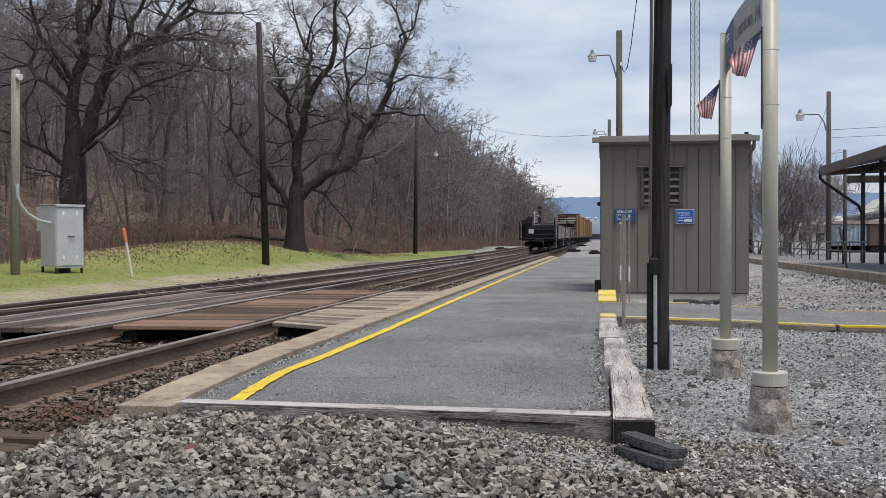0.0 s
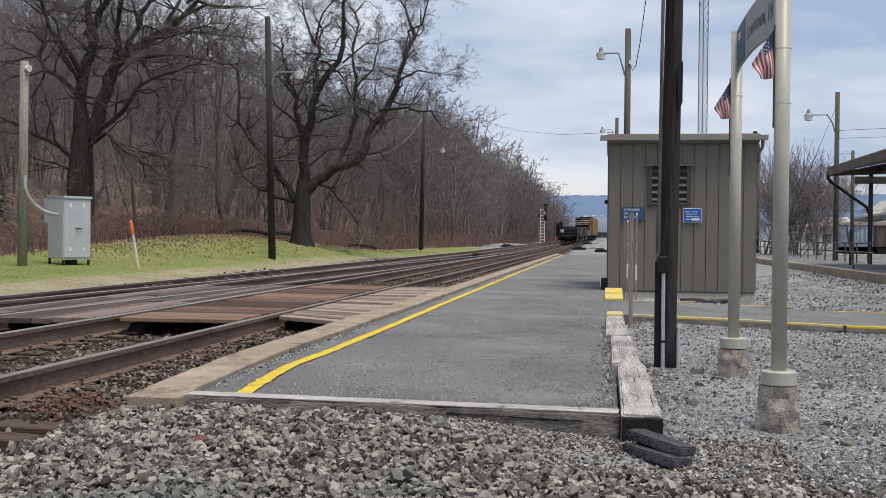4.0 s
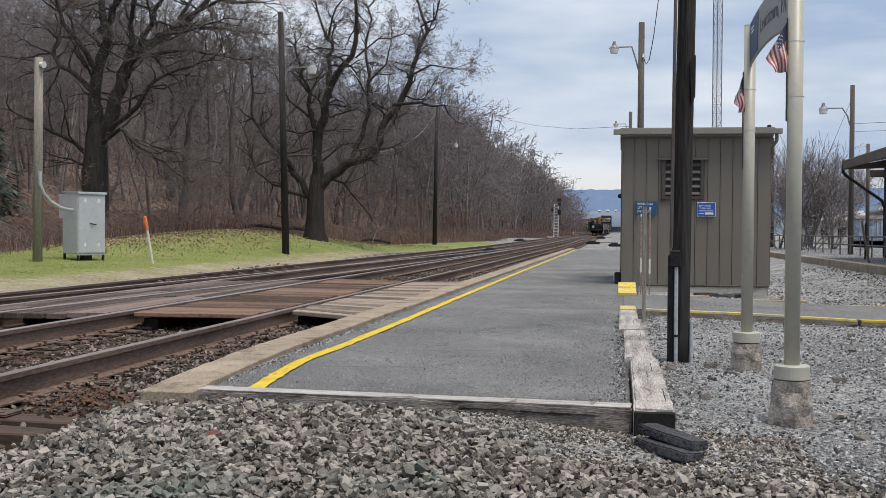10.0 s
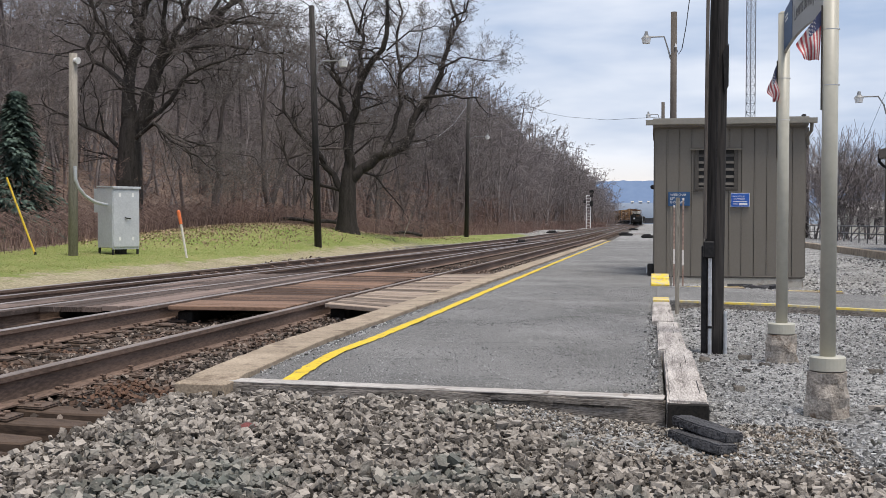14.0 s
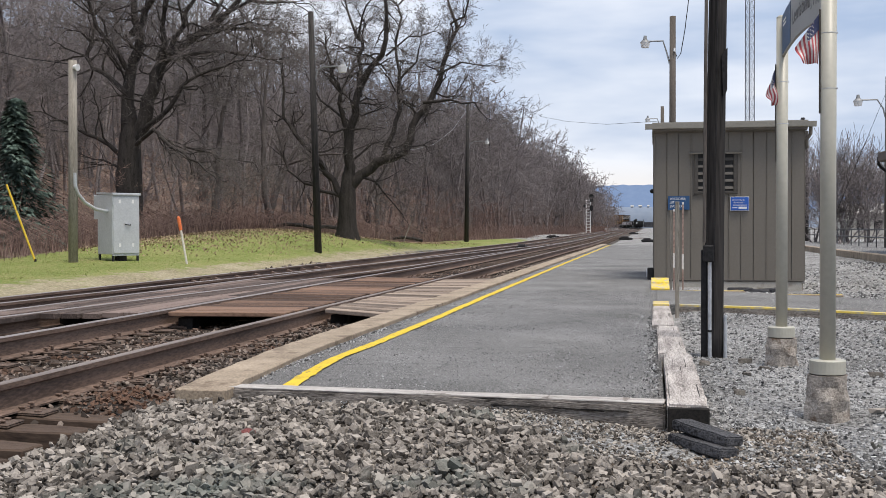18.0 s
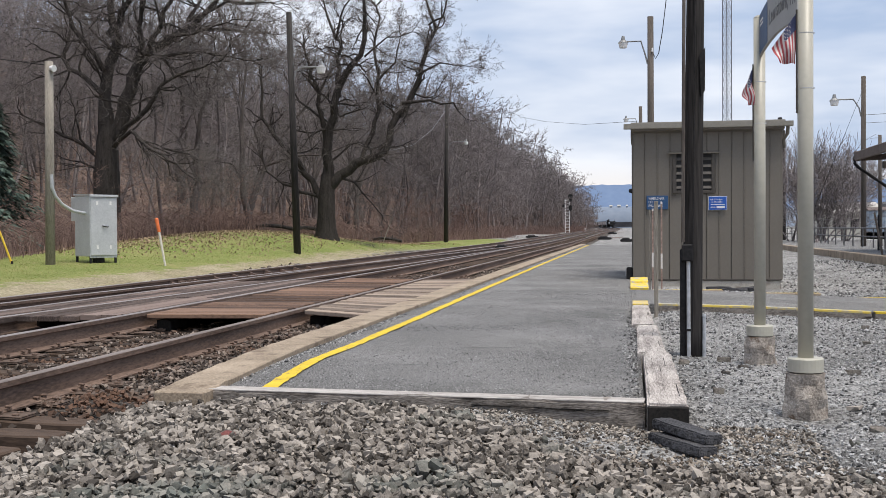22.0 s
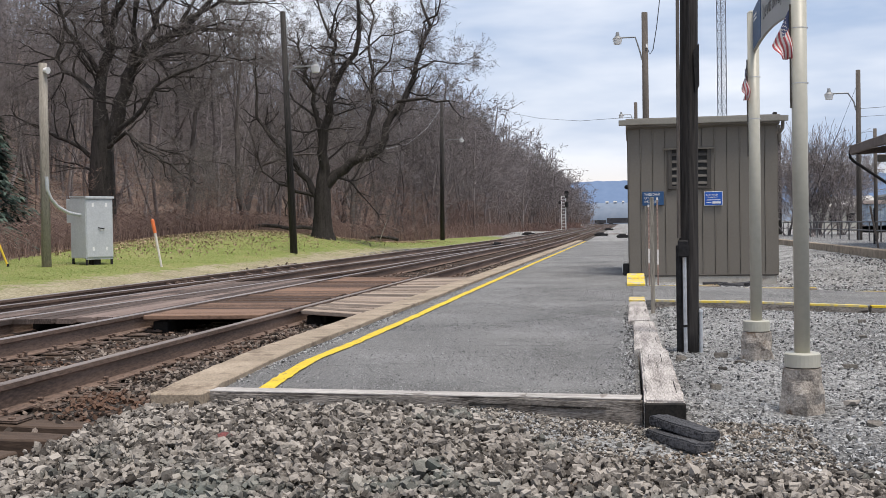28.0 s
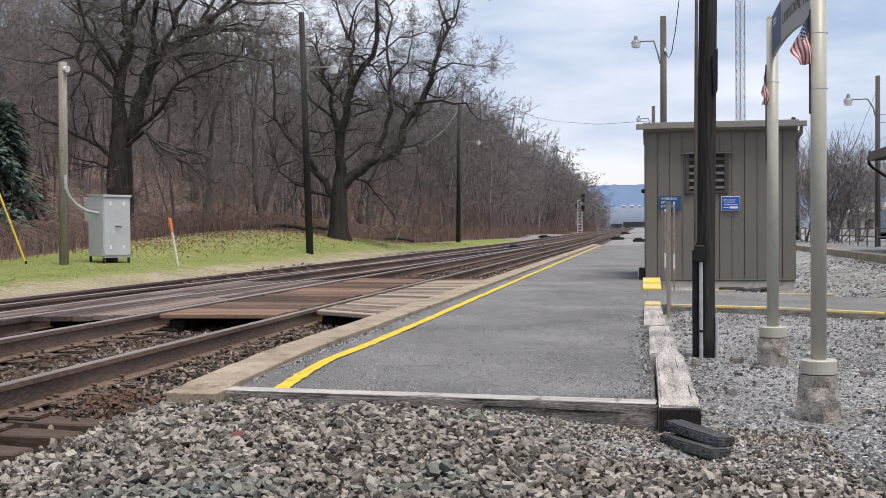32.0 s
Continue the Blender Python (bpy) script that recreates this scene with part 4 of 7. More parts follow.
jb = part("junction_box", B((-0.085, 0.0, -0.155, -0.075, 0.86, 1.0), bev=0.008), M_STEEL_DARK, up, "black junction box")
part("box_lid", B((-0.08, -0.005, -0.162, -0.154, 0.87, 0.99), bev=0.003), M_STEEL_DARK, jb)
part("strap", C(((-0.03, -0.098, 0.28), (-0.03, -0.098, 0.30), 0.022, 0.022)), M_STEEL_DARK, up)
part("conduit", C(((0.098, -0.03, 0.05), (0.098, -0.03, 0.4), 0.016, 0.016), ((0.098, -0.03, 0.4), (0.098, -0.03, 0.42), 0.02, 0.014)), M_GALV, up, "short grey conduit stub")
part("meter_plate", extruded([(0.06, 2.56), (0.108, 2.62), (0.106, 2.27), (0.075, 2.22)], "y", -0.09, 0.06), M_STEEL_DARK, up, "black box near the pole's top")
gr = part("ground_wire", tube([(0.0, -0.09, 0.3), (0.03, -0.088, 3), (0.06, -0.075, 7.5)], 0.004, 5), M_STEEL_DARK, up)

# ---- station name sign ----
sign = thing("station_sign", (0.985, 7.85, -0.16), "arched grey station name sign on two beige steel posts", "sign")
for px_, py_, zt in ((0.995, 6.75, 2.60), (0.98, 8.95, 2.56)):
    x, y = px_ - 0.985, py_ - 7.85
    po = part("post", C(((x, y, 0.25), (x, y, zt + 0.16), 0.0445, 0.0445), n=28), M_POST, sign, smooth_shade=False)
    po.data.shade_smooth()
    part("cap", C(((x, y, zt + 0.16), (x, y, zt + 0.175), 0.046, 0.03), n=28), M_POST, po)
    part("collar", C(((x, y, 0.256), (x, y, 0.330), 0.102, 0.102), ((x, y, 0.330), (x, y, 0.337), 0.102, 0.093), n=28), M_POST, po, "beige steel base collar")
    for zb in (1.90, 2.22):
        part("band", C(((x, y, zb), (x, y, zb + 0.004), 0.0452, 0.0452), n=24), M_GALV, po, "thin steel strap")
        part("buckle", B((x + 0.044, x + 0.051, y - 0.004, y + 0.004, zb - 0.001, zb + 0.008)), M_GALV, po)
    ft = part("footing", C(((x, y, -0.16), (x, y, 0.248), 0.130, 0.110), n=18), M_FOOT, sign, "crumbling concrete footing")
    bmesh_ = bmesh.new()
    bmesh_.from_mesh(ft.data)
    bmesh.ops.subdivide_edges(bmesh_, edges=bmesh_.edges[:], cuts=5, use_grid_fill=True)
    for v in bmesh_.verts:
        k = 0.03 if v.co.z < 0.242 else 0.008
        v.co += Vector((noise.noise(v.co * 13), noise.noise(v.co * 13 + Vector((5, 0, 0))), 0.5 * noise.noise(v.co * 13 + Vector((0, 5, 0))))) * k
    bmesh_.to_mesh(ft.data)
    bmesh_.free()
M_SIGN = material("sign_grey", (0.30, 0.30, 0.29), (0.36, 0.36, 0.35), 0.45, 0, 2, 30, 0.02)
ys_ = frange(-1.06, 1.06, 0.06)
lo = lambda y: 2.365 + 0.052 * y + 0.06 * (1 - (y / 1.06) ** 2)
hi = lambda y: lo(y) + 0.31
out = [(y, lo(y)) for y in ys_] + [(y, hi(y)) for y in reversed(ys_)]
pn = part("name_panel", extruded(out, "x", -0.008, 0.008), M_SIGN, sign, "arched grey name panel")
yb_ = frange(0.56, 1.04, 0.04)
out = [(y, lo(y) + 0.008) for y in yb_] + [(y, hi(y) - 0.008) for y in reversed(yb_)]
part("blue_field", extruded(out, "x", -0.0115, -0.0085), M_BLUE, pn, "dark blue end field")
for zz in (2.66, 2.63):
    part("mark", B((-0.0135, -0.0112, 0.80, 0.98, zz, zz + 0.015)), M_WHITE, pn, "small white mark")
edge = [(y, lo(y)) for y in ys_]
part("trim", extruded(edge + [(y, z - 0.006) for y, z in reversed(edge)], "x", -0.009, 0.009), M_TRIM, pn, "pale edge trim")
M_INK = material("sign_ink", (0.155, 0.155, 0.16), (0.195, 0.195, 0.20), 0.6, 0, 4, 40, 0.0)
at, word = 0.44, "Lewistown, PA"
wid = {"L": 0.097, "e": 0.107, "w": 0.142, "i": 0.048, "s": 0.09, "t": 0.068, "o": 0.106, "n": 0.11, ",": 0.055, " ": 0.06, "P": 0.105, "A": 0.119}
for ch in word:
    if ch != " ":
        slope = math.degrees(math.atan(2 * 0.06 * at / 1.06 ** 2 - 0.052))
        lettering("letter", ch, 0.155, pose(-0.010, at, lo(at) + 0.108, 0, 0, 0) @ Matrix.Rotation(radians(-90), 4, "Z") @ Matrix.Rotation(radians(90), 4, "X") @ Matrix.Rotation(radians(slope), 4, "Z"), M_INK, pn, "dark grey letter", 1.12)
    at -= wid[ch] * 1.02


# ---- flags ----
M_CANTON = material("navy_cloth", (0.05, 0.06, 0.13), (0.085, 0.10, 0.19), 0.85, 0, 8, 90, 0.1)
M_CLOTH = material("white_cloth", (0.52, 0.48, 0.48), (0.66, 0.63, 0.63), 0.85, 0, 8, 90, 0.1)


def flag(place):
    """A small limp flag: its hoist runs from the post down and outwards, the stripes fall from it."""
    fl = thing("flag", place, "small limp striped flag with a blue star field", "flag", "flags on the sign posts")
    A, Bc, Cc, D = Vector((0, 0, 0)), Vector((-0.128, 0, -0.215)), Vector((-0.076, 0, -0.302)), Vector((0.012, 0, -0.297))

    def at_(h, f):
        p = (A * (1 - h) + Bc * h) * (1 - f) + (D * (1 - h) + Cc * h) * f
        p.y += 0.016 * math.sin(h * 9 + f * 2.5) * (0.3 + f) + 0.01 * math.sin(f * 7)
        return p

    def cloth(name, h0, h1, f0, f1, mat, off=0.0, label=""):
        bm = bmesh.new()
        nf = 8
        rows_ = []
        for side in (-1, 1):
            rows_.append([[bm.verts.new(at_(h0 + (h1 - h0) * i / 2, f0 + (f1 - f0) * j / nf) + Vector((0, side * (0.0012 + off), 0))) for j in range(nf + 1)] for i in range(3)])
        for r in rows_:
            for i in range(2):
                for j in range(nf):
                    bm.faces.new((r[i][j], r[i][j + 1], r[i + 1][j + 1], r[i + 1][j]))
        bmesh.ops.recalc_face_normals(bm, faces=bm.faces[:])
        return part(name, bm, mat, fl, label, True)

    for i in range(13):
        cloth("stripe", i / 13, (i + 1) / 13, 0.33 if i < 7 else 0.0, 1.0, M_RED if i % 2 == 0 else M_CLOTH)
    cloth("star_field", 0.0, 7 / 13, 0.0, 0.33, M_CANTON, 0.0, "dark blue field with white stars")
    bm = bmesh.new()
    for i in range(5):
        for j in range(6):
            h, f = 0.05 + i * 0.108 + 0.03 * (j % 2), 0.03 + j * 0.053
            for s in (-1, 1):
                bmesh.ops.create_icosphere(bm, subdivisions=0, radius=0.0036, matrix=Matrix.Translation(at_(h, f) + Vector((0, s * 0.002, 0))) @ Matrix.Diagonal((1, 0.3, 1, 1)))
    part("stars", bm, M_CLOTH, fl, "white stars")
    return fl


flag_near = flag((0.947, 6.74, 2.185))
flag_far = flag((0.935, 8.94, 2.185))
for x, y, z0, z1 in ((0.945, 6.74, 1.60, 2.20), (0.93, 8.94, 1.45, 2.20)):
    sk = thing("flag_stick", (x, y, z0), "thin dark wooden flag stick strapped to the sign post", "flag stick", "flag sticks")
    part("stick", C(((0, 0, 0), (0, 0, z1 - z0), 0.005, 0.005), n=8), M_LOUVER, sk)

# ---- rubber slabs and a red stone ----
for i, (x, y, z, yaw, tilt) in enumerate(((0.225, 5.39, -0.112, -50, 3), (0.25, 5.46, -0.062, -46, 6))):
    sl = thing("rubber_slab", (x, y, z), "black crumbly rubber slab lying on the gravel", "slab", "pair of stacked slabs")
    bm = B((-0.175, 0.175, -0.062, 0.062, 0.0, 0.046), bev=0.007, seg=2)
    bmesh.ops.subdivide_edges(bm, edges=bm.edges[:], cuts=3, use_grid_fill=True)
    for v in bm.verts:
        v.co += Vector((noise.noise(v.co * 22), noise.noise(v.co * 22 + Vector((5, 0, 0))), noise.noise(v.co * 22 + Vector((0, 5, 0))))) * 0.006
    part("slab", bm, M_RUBBER, sl)
    sl.matrix_basis = pose(x, y, z, -3, tilt, yaw)


# ---- trees ----
def grow(rng, length, radius, depth, start=(0, 0, 0), way=(0, 0, 1), bend=0.12, fork=(2, 3), spread=0.6, lift=0.12, shrink=0.74, limbs=(), tiny=0.004, side=0.5, pieces=4):
    """A bare crown as tapered rods: each limb wanders, throws side twigs and forks."""
    segs = []
    todo = [(np.array(start, float), np.array(way, float), length, radius, depth)]
    todo += [(np.array(p, float), np.array(w, float), ln, r, d) for p, w, ln, r, d in limbs]
    while todo:
        p, w, ln, r, d = todo.pop()
        w = w / np.linalg.norm(w)
        k = pieces if d > 1 else 2
        r1 = max(r * (0.62 if d > 0 else 0.35), tiny)
        for i in range(k):
            a, b = r + (r1 - r) * i / k, r + (r1 - r) * (i + 1) / k
            w = w + rng.normal(0, bend, 3) + np.array([0, 0, lift * 0.3])
            w /= np.linalg.norm(w)
            q = p + w * ln / k
            segs.append((*p, *q, a, b))
            if d > 0 and i and rng.random() < side:
                s = w + rng.normal(0, spread * 1.1, 3)
                todo.append((q, s, ln * rng.uniform(0.35, 0.65), b * rng.uniform(0.35, 0.55), d - 1))
            p = q
        if d > 0:
            for _ in range(rng.integers(fork[0], fork[1] + 1)):
                s = w + rng.normal(0, spread, 3) + np.array([0, 0, lift])
                todo.append((p, s, ln * shrink * rng.uniform(0.75, 1.15), r1 * rng.uniform(0.6, 0.85), d - 1))
    return np.array(segs)


def bare_tree(place, label, segs, trunk_r, n_thick=7, bark=None):
    bark = bark or M_BARK
    t = thing("bare_tree", place, label, "tree", "large bare trees on the bank")
    thick = segs[:, 6] > trunk_r * 0.2
    mid = (~thick) & (segs[:, 6] > 0.012)
    segs = segs.copy()
    way = segs[:, 3:6] - segs[:, 0:3]
    way /= np.linalg.norm(way, axis=1)[:, None] + 1e-9
    lap = np.where(thick | mid, 0.4, 0.0)[:, None]
    segs[:, 0:3] -= way * lap * segs[:, 6:7]
    segs[:, 3:6] += way * lap * segs[:, 7:8]
    for name, mask, n, m_ in (("trunk", thick, n_thick, bark), ("limb_crown", mid, 5, bark), ("twig_crown", ~thick & ~mid, 1, M_TWIG)):
        if mask.any():
            o = rods_mesh(name, segs[mask], m_, n)
            o.parent = t
            if name != "trunk":
                o["kind"] = "stuff"
    return t


def flare(r, h=1.1, n=5):
    """The spreading foot of a trunk."""
    return np.array([(0, 0, h * i / n - 0.35, 0, 0, h * (i + 1) / n - 0.35, r * (1 + 0.65 * (1 - i / n) ** 2), r * (1 + 0.65 * (1 - (i + 1) / n) ** 2)) for i in range(n)])


def skeleton(rng, lines, reach=2.2, deep=4):
    """Main limbs along given lines (points in x and z, start and end radius); side limbs grow from them."""
    segs, limbs = [], []
    for pts, r0, r1 in lines:
        total = sum(math.dist(p, q) for p, q in zip(pts, pts[1:]))
        gone, yy, tilt = 0.0, 0.0, rng.normal(0, 0.22)
        last = np.array((pts[0][0], 0.0, pts[0][1]))
        for p, q in zip(pts, pts[1:]):
            ln = math.dist(p, q)
            k = max(2, int(ln / 0.5))
            for i in range(k):
                f = (i + 1) / k
                yy += tilt * ln / k + rng.normal(0, 0.05)
                c = np.array((p[0] + (q[0] - p[0]) * f + rng.normal(0, 0.07), yy, p[1] + (q[1] - p[1]) * f + rng.normal(0, 0.03)))
                ra, rb = (r0 + (r1 - r0) * (gone + ln * g) / total for g in (i / k, f))
                segs.append((*last, *c, ra, rb))
                way = (c - last) / np.linalg.norm(c - last)
                done = (gone + ln * f) / total
                for _ in range(int(done > 0.22) * (1 + int(rng.random() < 0.45))):
                    limbs.append((c, way * 0.45 + rng.normal(0, 0.75, 3) + np.array((0, 0, 0.15)), reach * rng.uniform(0.55, 1.0) * (1.1 - 0.65 * done), min(rb * 0.5, 0.05), deep - (rng.random() < 0.35)))
                last = c
            gone += ln
        for _ in range(3):
            limbs.append((last, way + rng.normal(0, 0.4, 3), reach * rng.uniform(0.4, 0.6), r1 * 0.8, deep))
    first = limbs.pop()
    g = grow(rng, first[2], first[3], first[4], first[0], first[1], bend=0.24, spread=0.55, shrink=0.68, side=0.9, lift=0.08, limbs=limbs, tiny=0.007, pieces=4)
    return np.concatenate([np.array(segs), g])


# the spreading tree by the middle pole
sg_ = skeleton(np.random.default_rng(11), [
    (((0.0, 2.6), (-0.1, 5.0), (-0.3, 6.0), (-0.3, 6.5), (-0.7, 7.1), (-0.9, 8.6)), 0.17, 0.05), (((-0.3, 5.5), (-1.3, 6.2), (-1.9, 7.4)), 0.07, 0.02),
    (((0.1, 2.6), (0.2, 5.0), (0.5, 6.0), (0.8, 6.9), (1.4, 7.6), (1.8, 8.1), (1.9, 9.4), (1.9, 11.5)), 0.25, 0.05),
    (((0.6, 6.4), (0.5, 8.2), (0.5, 8.9), (0.1, 9.5), (-0.3, 10.8)), 0.12, 0.04), (((0.5, 8.9), (0.8, 9.8), (1.4, 10.6)), 0.06, 0.03),
    (((0.1, 2.3), (0.5, 2.9), (1.5, 3.4), (2.6, 3.9), (2.9, 5.0), (3.4, 5.9), (4.1, 7.2), (4.5, 8.7), (4.7, 9.4), (4.3, 10.8)), 0.24, 0.05),
    (((4.7, 9.4), (5.4, 9.7), (5.8, 10.6)), 0.05, 0.03), (((3.5, 6.0), (4.7, 6.0), (5.8, 5.9), (6.3, 5.2)), 0.08, 0.02), (((4.1, 7.2), (5.0, 7.8), (5.9, 7.7)), 0.06, 0.02),
    (((1.6, 3.5), (2.0, 4.8), (2.3, 5.8), (2.3, 6.9), (2.0, 8.5), (2.1, 10.5)), 0.12, 0.04), (((2.3, 6.9), (3.1, 7.8), (3.3, 9.0)), 0.06, 0.02), (((1.8, 8.1), (2.8, 8.9), (3.9, 9.2)), 0.05, 0.02),
    (((-0.2, 1.9), (-1.2, 2.2), (-2.0, 2.5), (-2.8, 3.1), (-3.2, 3.7)), 0.09, 0.03), (((-0.2, 1.8), (-1.6, 3.9), (-2.7, 4.8), (-3.2, 5.6), (-3.3, 7.4)), 0.16, 0.05),
    (((0.5, 2.8), (1.2, 2.6), (1.5, 2.1), (2.4, 1.1)), 0.06, 0.02), (((0.1, 3.4), (1.0, 4.3), (1.6, 4.4)), 0.06, 0.02)], 1.5)
trunk_ = np.array([(0, 0, 0.7, 0.02, 0, 1.9, 0.42, 0.39), (0.02, 0, 1.9, 0.08, 0, 2.8, 0.39, 0.30), (0.08, 0, 2.8, 0.12, 0, 3.6, 0.30, 0.16)])
bare_tree((-13.35, 48.0, ground_z(-13.35, 48) - 0.05), "huge spreading bare tree with a dark thick trunk", np.concatenate([flare(0.44), trunk_, sg_]), 0.5)
# the many-stemmed tree behind the cabinet; its lines are given from 1.9 m up the trunk
up_ = 1.9
lines_ = [
    (((0.0, 2.2), (-0.1, 2.8), (-0.1, 4.3), (0.0, 5.4), (0.2, 6.4), (-0.1, 7.7), (-0.3, 9.6)), 0.30, 0.09), (((0.2, 6.4), (1.2, 7.7), (1.8, 9.4)), 0.16, 0.07),
    (((0.1, 2.1), (0.5, 2.7), (0.8, 3.7), (1.3, 5.3), (1.8, 5.7), (2.6, 6.2), (3.5, 6.8), (4.6, 7.8)), 0.33, 0.08), (((1.3, 5.3), (1.6, 6.6), (1.7, 8.6)), 0.14, 0.05),
    (((1.6, 5.6), (2.3, 5.4), (3.1, 4.7), (3.8, 4.6)), 0.10, 0.03), (((0.4, 2.3), (2.0, 3.3), (2.4, 4.1), (3.1, 4.6), (4.8, 5.0)), 0.13, 0.04),
    (((2.6, 6.2), (4.0, 6.2), (5.4, 6.6)), 0.08, 0.03), (((3.5, 6.8), (4.0, 8.0), (4.2, 9.4)), 0.08, 0.03),
    (((-0.1, 4.0), (-1.0, 4.7), (-1.8, 5.1), (-2.1, 5.7), (-2.0, 7.4)), 0.13, 0.05), (((-0.1, 1.3), (-0.5, 1.6), (-1.3, 2.2), (-2.1, 2.6), (-3.4, 3.2)), 0.11, 0.03),
    (((-0.1, 0.8), (-1.2, 1.3), (-2.0, 1.5)), 0.07, 0.02), (((0.2, 1.8), (1.5, 2.4), (2.0, 2.1), (2.7, 1.6), (4.1, 1.0), (4.9, 0.4)), 0.10, 0.03), (((2.4, 1.8), (4.1, 1.3), (5.2, 1.1)), 0.05, 0.02),
    (((-0.1, 5.0), (-1.1, 6.6), (-1.4, 8.6)), 0.12, 0.04), (((2.6, 6.2), (4.4, 6.6), (6.2, 6.4)), 0.09, 0.03), (((3.5, 6.8), (5.0, 7.6), (6.6, 7.7)), 0.09, 0.03),
    (((2.3, 5.4), (4.0, 5.6), (5.8, 5.2)), 0.08, 0.03), (((4.4, 7.6), (5.6, 8.8), (6.2, 10.0)), 0.07, 0.03), (((1.8, 5.7), (3.0, 7.5), (3.6, 9.5)), 0.12, 0.04)]
sg_ = skeleton(np.random.default_rng(23), [(tuple((x, z + up_) for x, z in pts), r0, r1) for pts, r0, r1 in lines_], 1.9)
trunk_ = np.array([(0, 0, 0.7, 0, 0, 2.6, 0.56, 0.52), (0, 0, 2.6, 0.05, 0, 4.1, 0.52, 0.42), (0.05, 0, 4.1, 0.12, 0, 5.3, 0.42, 0.16)])
bare_tree((-20.81, 42.0, ground_z(-20.81, 42) - 0.05), "massive dark bare tree with several upright stems", np.concatenate([flare(0.56), trunk_, sg_]), 0.6)
for k, (x, y, h, r) in enumerate(((-29, 46, 4.2, 0.3), (-24.5, 33, 3.6, 0.2), (-17.8, 62, 3.6, 0.24), (-26, 62, 4.0, 0.3), (-34, 52, 4.4, 0.3), (-19.5, 75, 3.6, 0.24), (-22.0, 54, 4.0, 0.26), (-21.0, 59, 4.5, 0.22), (-24.5, 69, 4.6, 0.24), (-16.4, 66, 4.2, 0.2), (-18.6, 53, 4.6, 0.2))):
    rg = np.random.default_rng(50 + k)
    sg_ = grow(rg, h, r, 5, (0, 0, -0.3), (0.03, 0, 1), bend=0.12, spread=0.5, shrink=0.78, side=0.6, lift=0.12)
    bare_tree((x, y, ground_z(x, y)), "tall bare woodland tree at the foot of the slope", sg_, r, bark=M_BARK_PALE)

# the wood on the slope, all as one
def woodland_crown(rng, h, r0, branches, subs, twigs, wide, start=0.18, tiny=0.008):
    """A slim winter tree: a wavering stem, rising branches along it, and a haze of fine twigs."""
    segs, stem = [], [np.array((0.0, 0.0, -0.2))]
    way = np.array((rng.normal(0, 0.08), rng.normal(0, 0.08), 1.0))
    for i in range(9):
        way = way + np.array((rng.normal(0, 0.09), rng.normal(0, 0.09), 0.06))
        way /= np.linalg.norm(way)
        stem.append(stem[-1] + way * h / 9)
        segs.append((*stem[-2], *stem[-1], r0 * (1 - 0.085 * i), r0 * (1 - 0.085 * (i + 1))))

    def bough(p, d, length, r, k, up):
        pts = [p]
        for i in range(k):
            d = d + rng.normal(0, 0.22, 3) + np.array((0, 0, up))
            d = d / np.linalg.norm(d)
            q = pts[-1] + d * length / k
            segs.append((*pts[-1], *q, max(r * (1 - 0.6 * i / k), tiny), max(r * (1 - 0.6 * (i + 1) / k), tiny * 0.7)))
            pts.append(q)
        return pts, d

    for b in range(branches):
        f = start + (0.98 - start) * (b + rng.random()) / branches
        i = min(int(f * 9), 8)
        p = stem[i] + (stem[i + 1] - stem[i]) * (f * 9 - i)
        a, e = rng.uniform(0, 6.28), rng.uniform(0.1, 0.85)
        d = np.array((math.cos(a) * math.cos(e), math.sin(a) * math.cos(e), math.sin(e)))
        ln = h * wide * (1.05 - 0.6 * f) * rng.uniform(0.6, 1.2)
        pts, _ = bough(p, d, ln, r0 * 0.24 * (1.1 - 0.6 * f), 4, 0.07)
        for k in range(subs):
            g = rng.uniform(0.25, 1.0) * 4
            j = min(int(g), 3)
            q = pts[j] + (pts[j + 1] - pts[j]) * (g - j)
            d2 = (pts[j + 1] - pts[j]) / (ln / 4) + rng.normal(0, 0.75, 3)
            l2 = ln * rng.uniform(0.25, 0.5)
            pts2, _ = bough(q, d2 / np.linalg.norm(d2), l2, tiny * 1.7, 2, 0.06)
            for _ in range(twigs):
                g2 = rng.random() * 2
                j2 = min(int(g2), 1)
                q2 = pts2[j2] + (pts2[j2 + 1] - pts2[j2]) * (g2 - j2)
                d3 = (pts2[j2 + 1] - pts2[j2]) / (l2 / 2) + rng.normal(0, 0.7, 3) + np.array((0, 0, 0.15))
                bough(q2, d3 / np.linalg.norm(d3), l2 * rng.uniform(0.35, 0.7), tiny, 1, 0.03)
    return np.array(segs)


kinds = [woodland_crown(np.random.default_rng(100 + k), 8.0, 0.08, 20, 6, 8, (0.36, 0.26, 0.42)[k % 3], 0.18, 0.0065) for k in range(9)]
thin = [woodland_crown(np.random.default_rng(200 + k), 4.5, 0.03, 12, 5, 4, 0.36, 0.05, 0.006) for k in range(6)]


def turned(segs, a, s, x, y, z, fat=1.0):
    c, d = math.cos(a) * s, math.sin(a) * s
    o = segs.copy()
    for i in (0, 3):
        o[:, i] = segs[:, i] * c - segs[:, i + 1] * d + x
        o[:, i + 1] = segs[:, i] * d + segs[:, i + 1] * c + y
        o[:, i + 2] = segs[:, i + 2] * s + z
    o[:, 6:8] *= s * fat
    return o


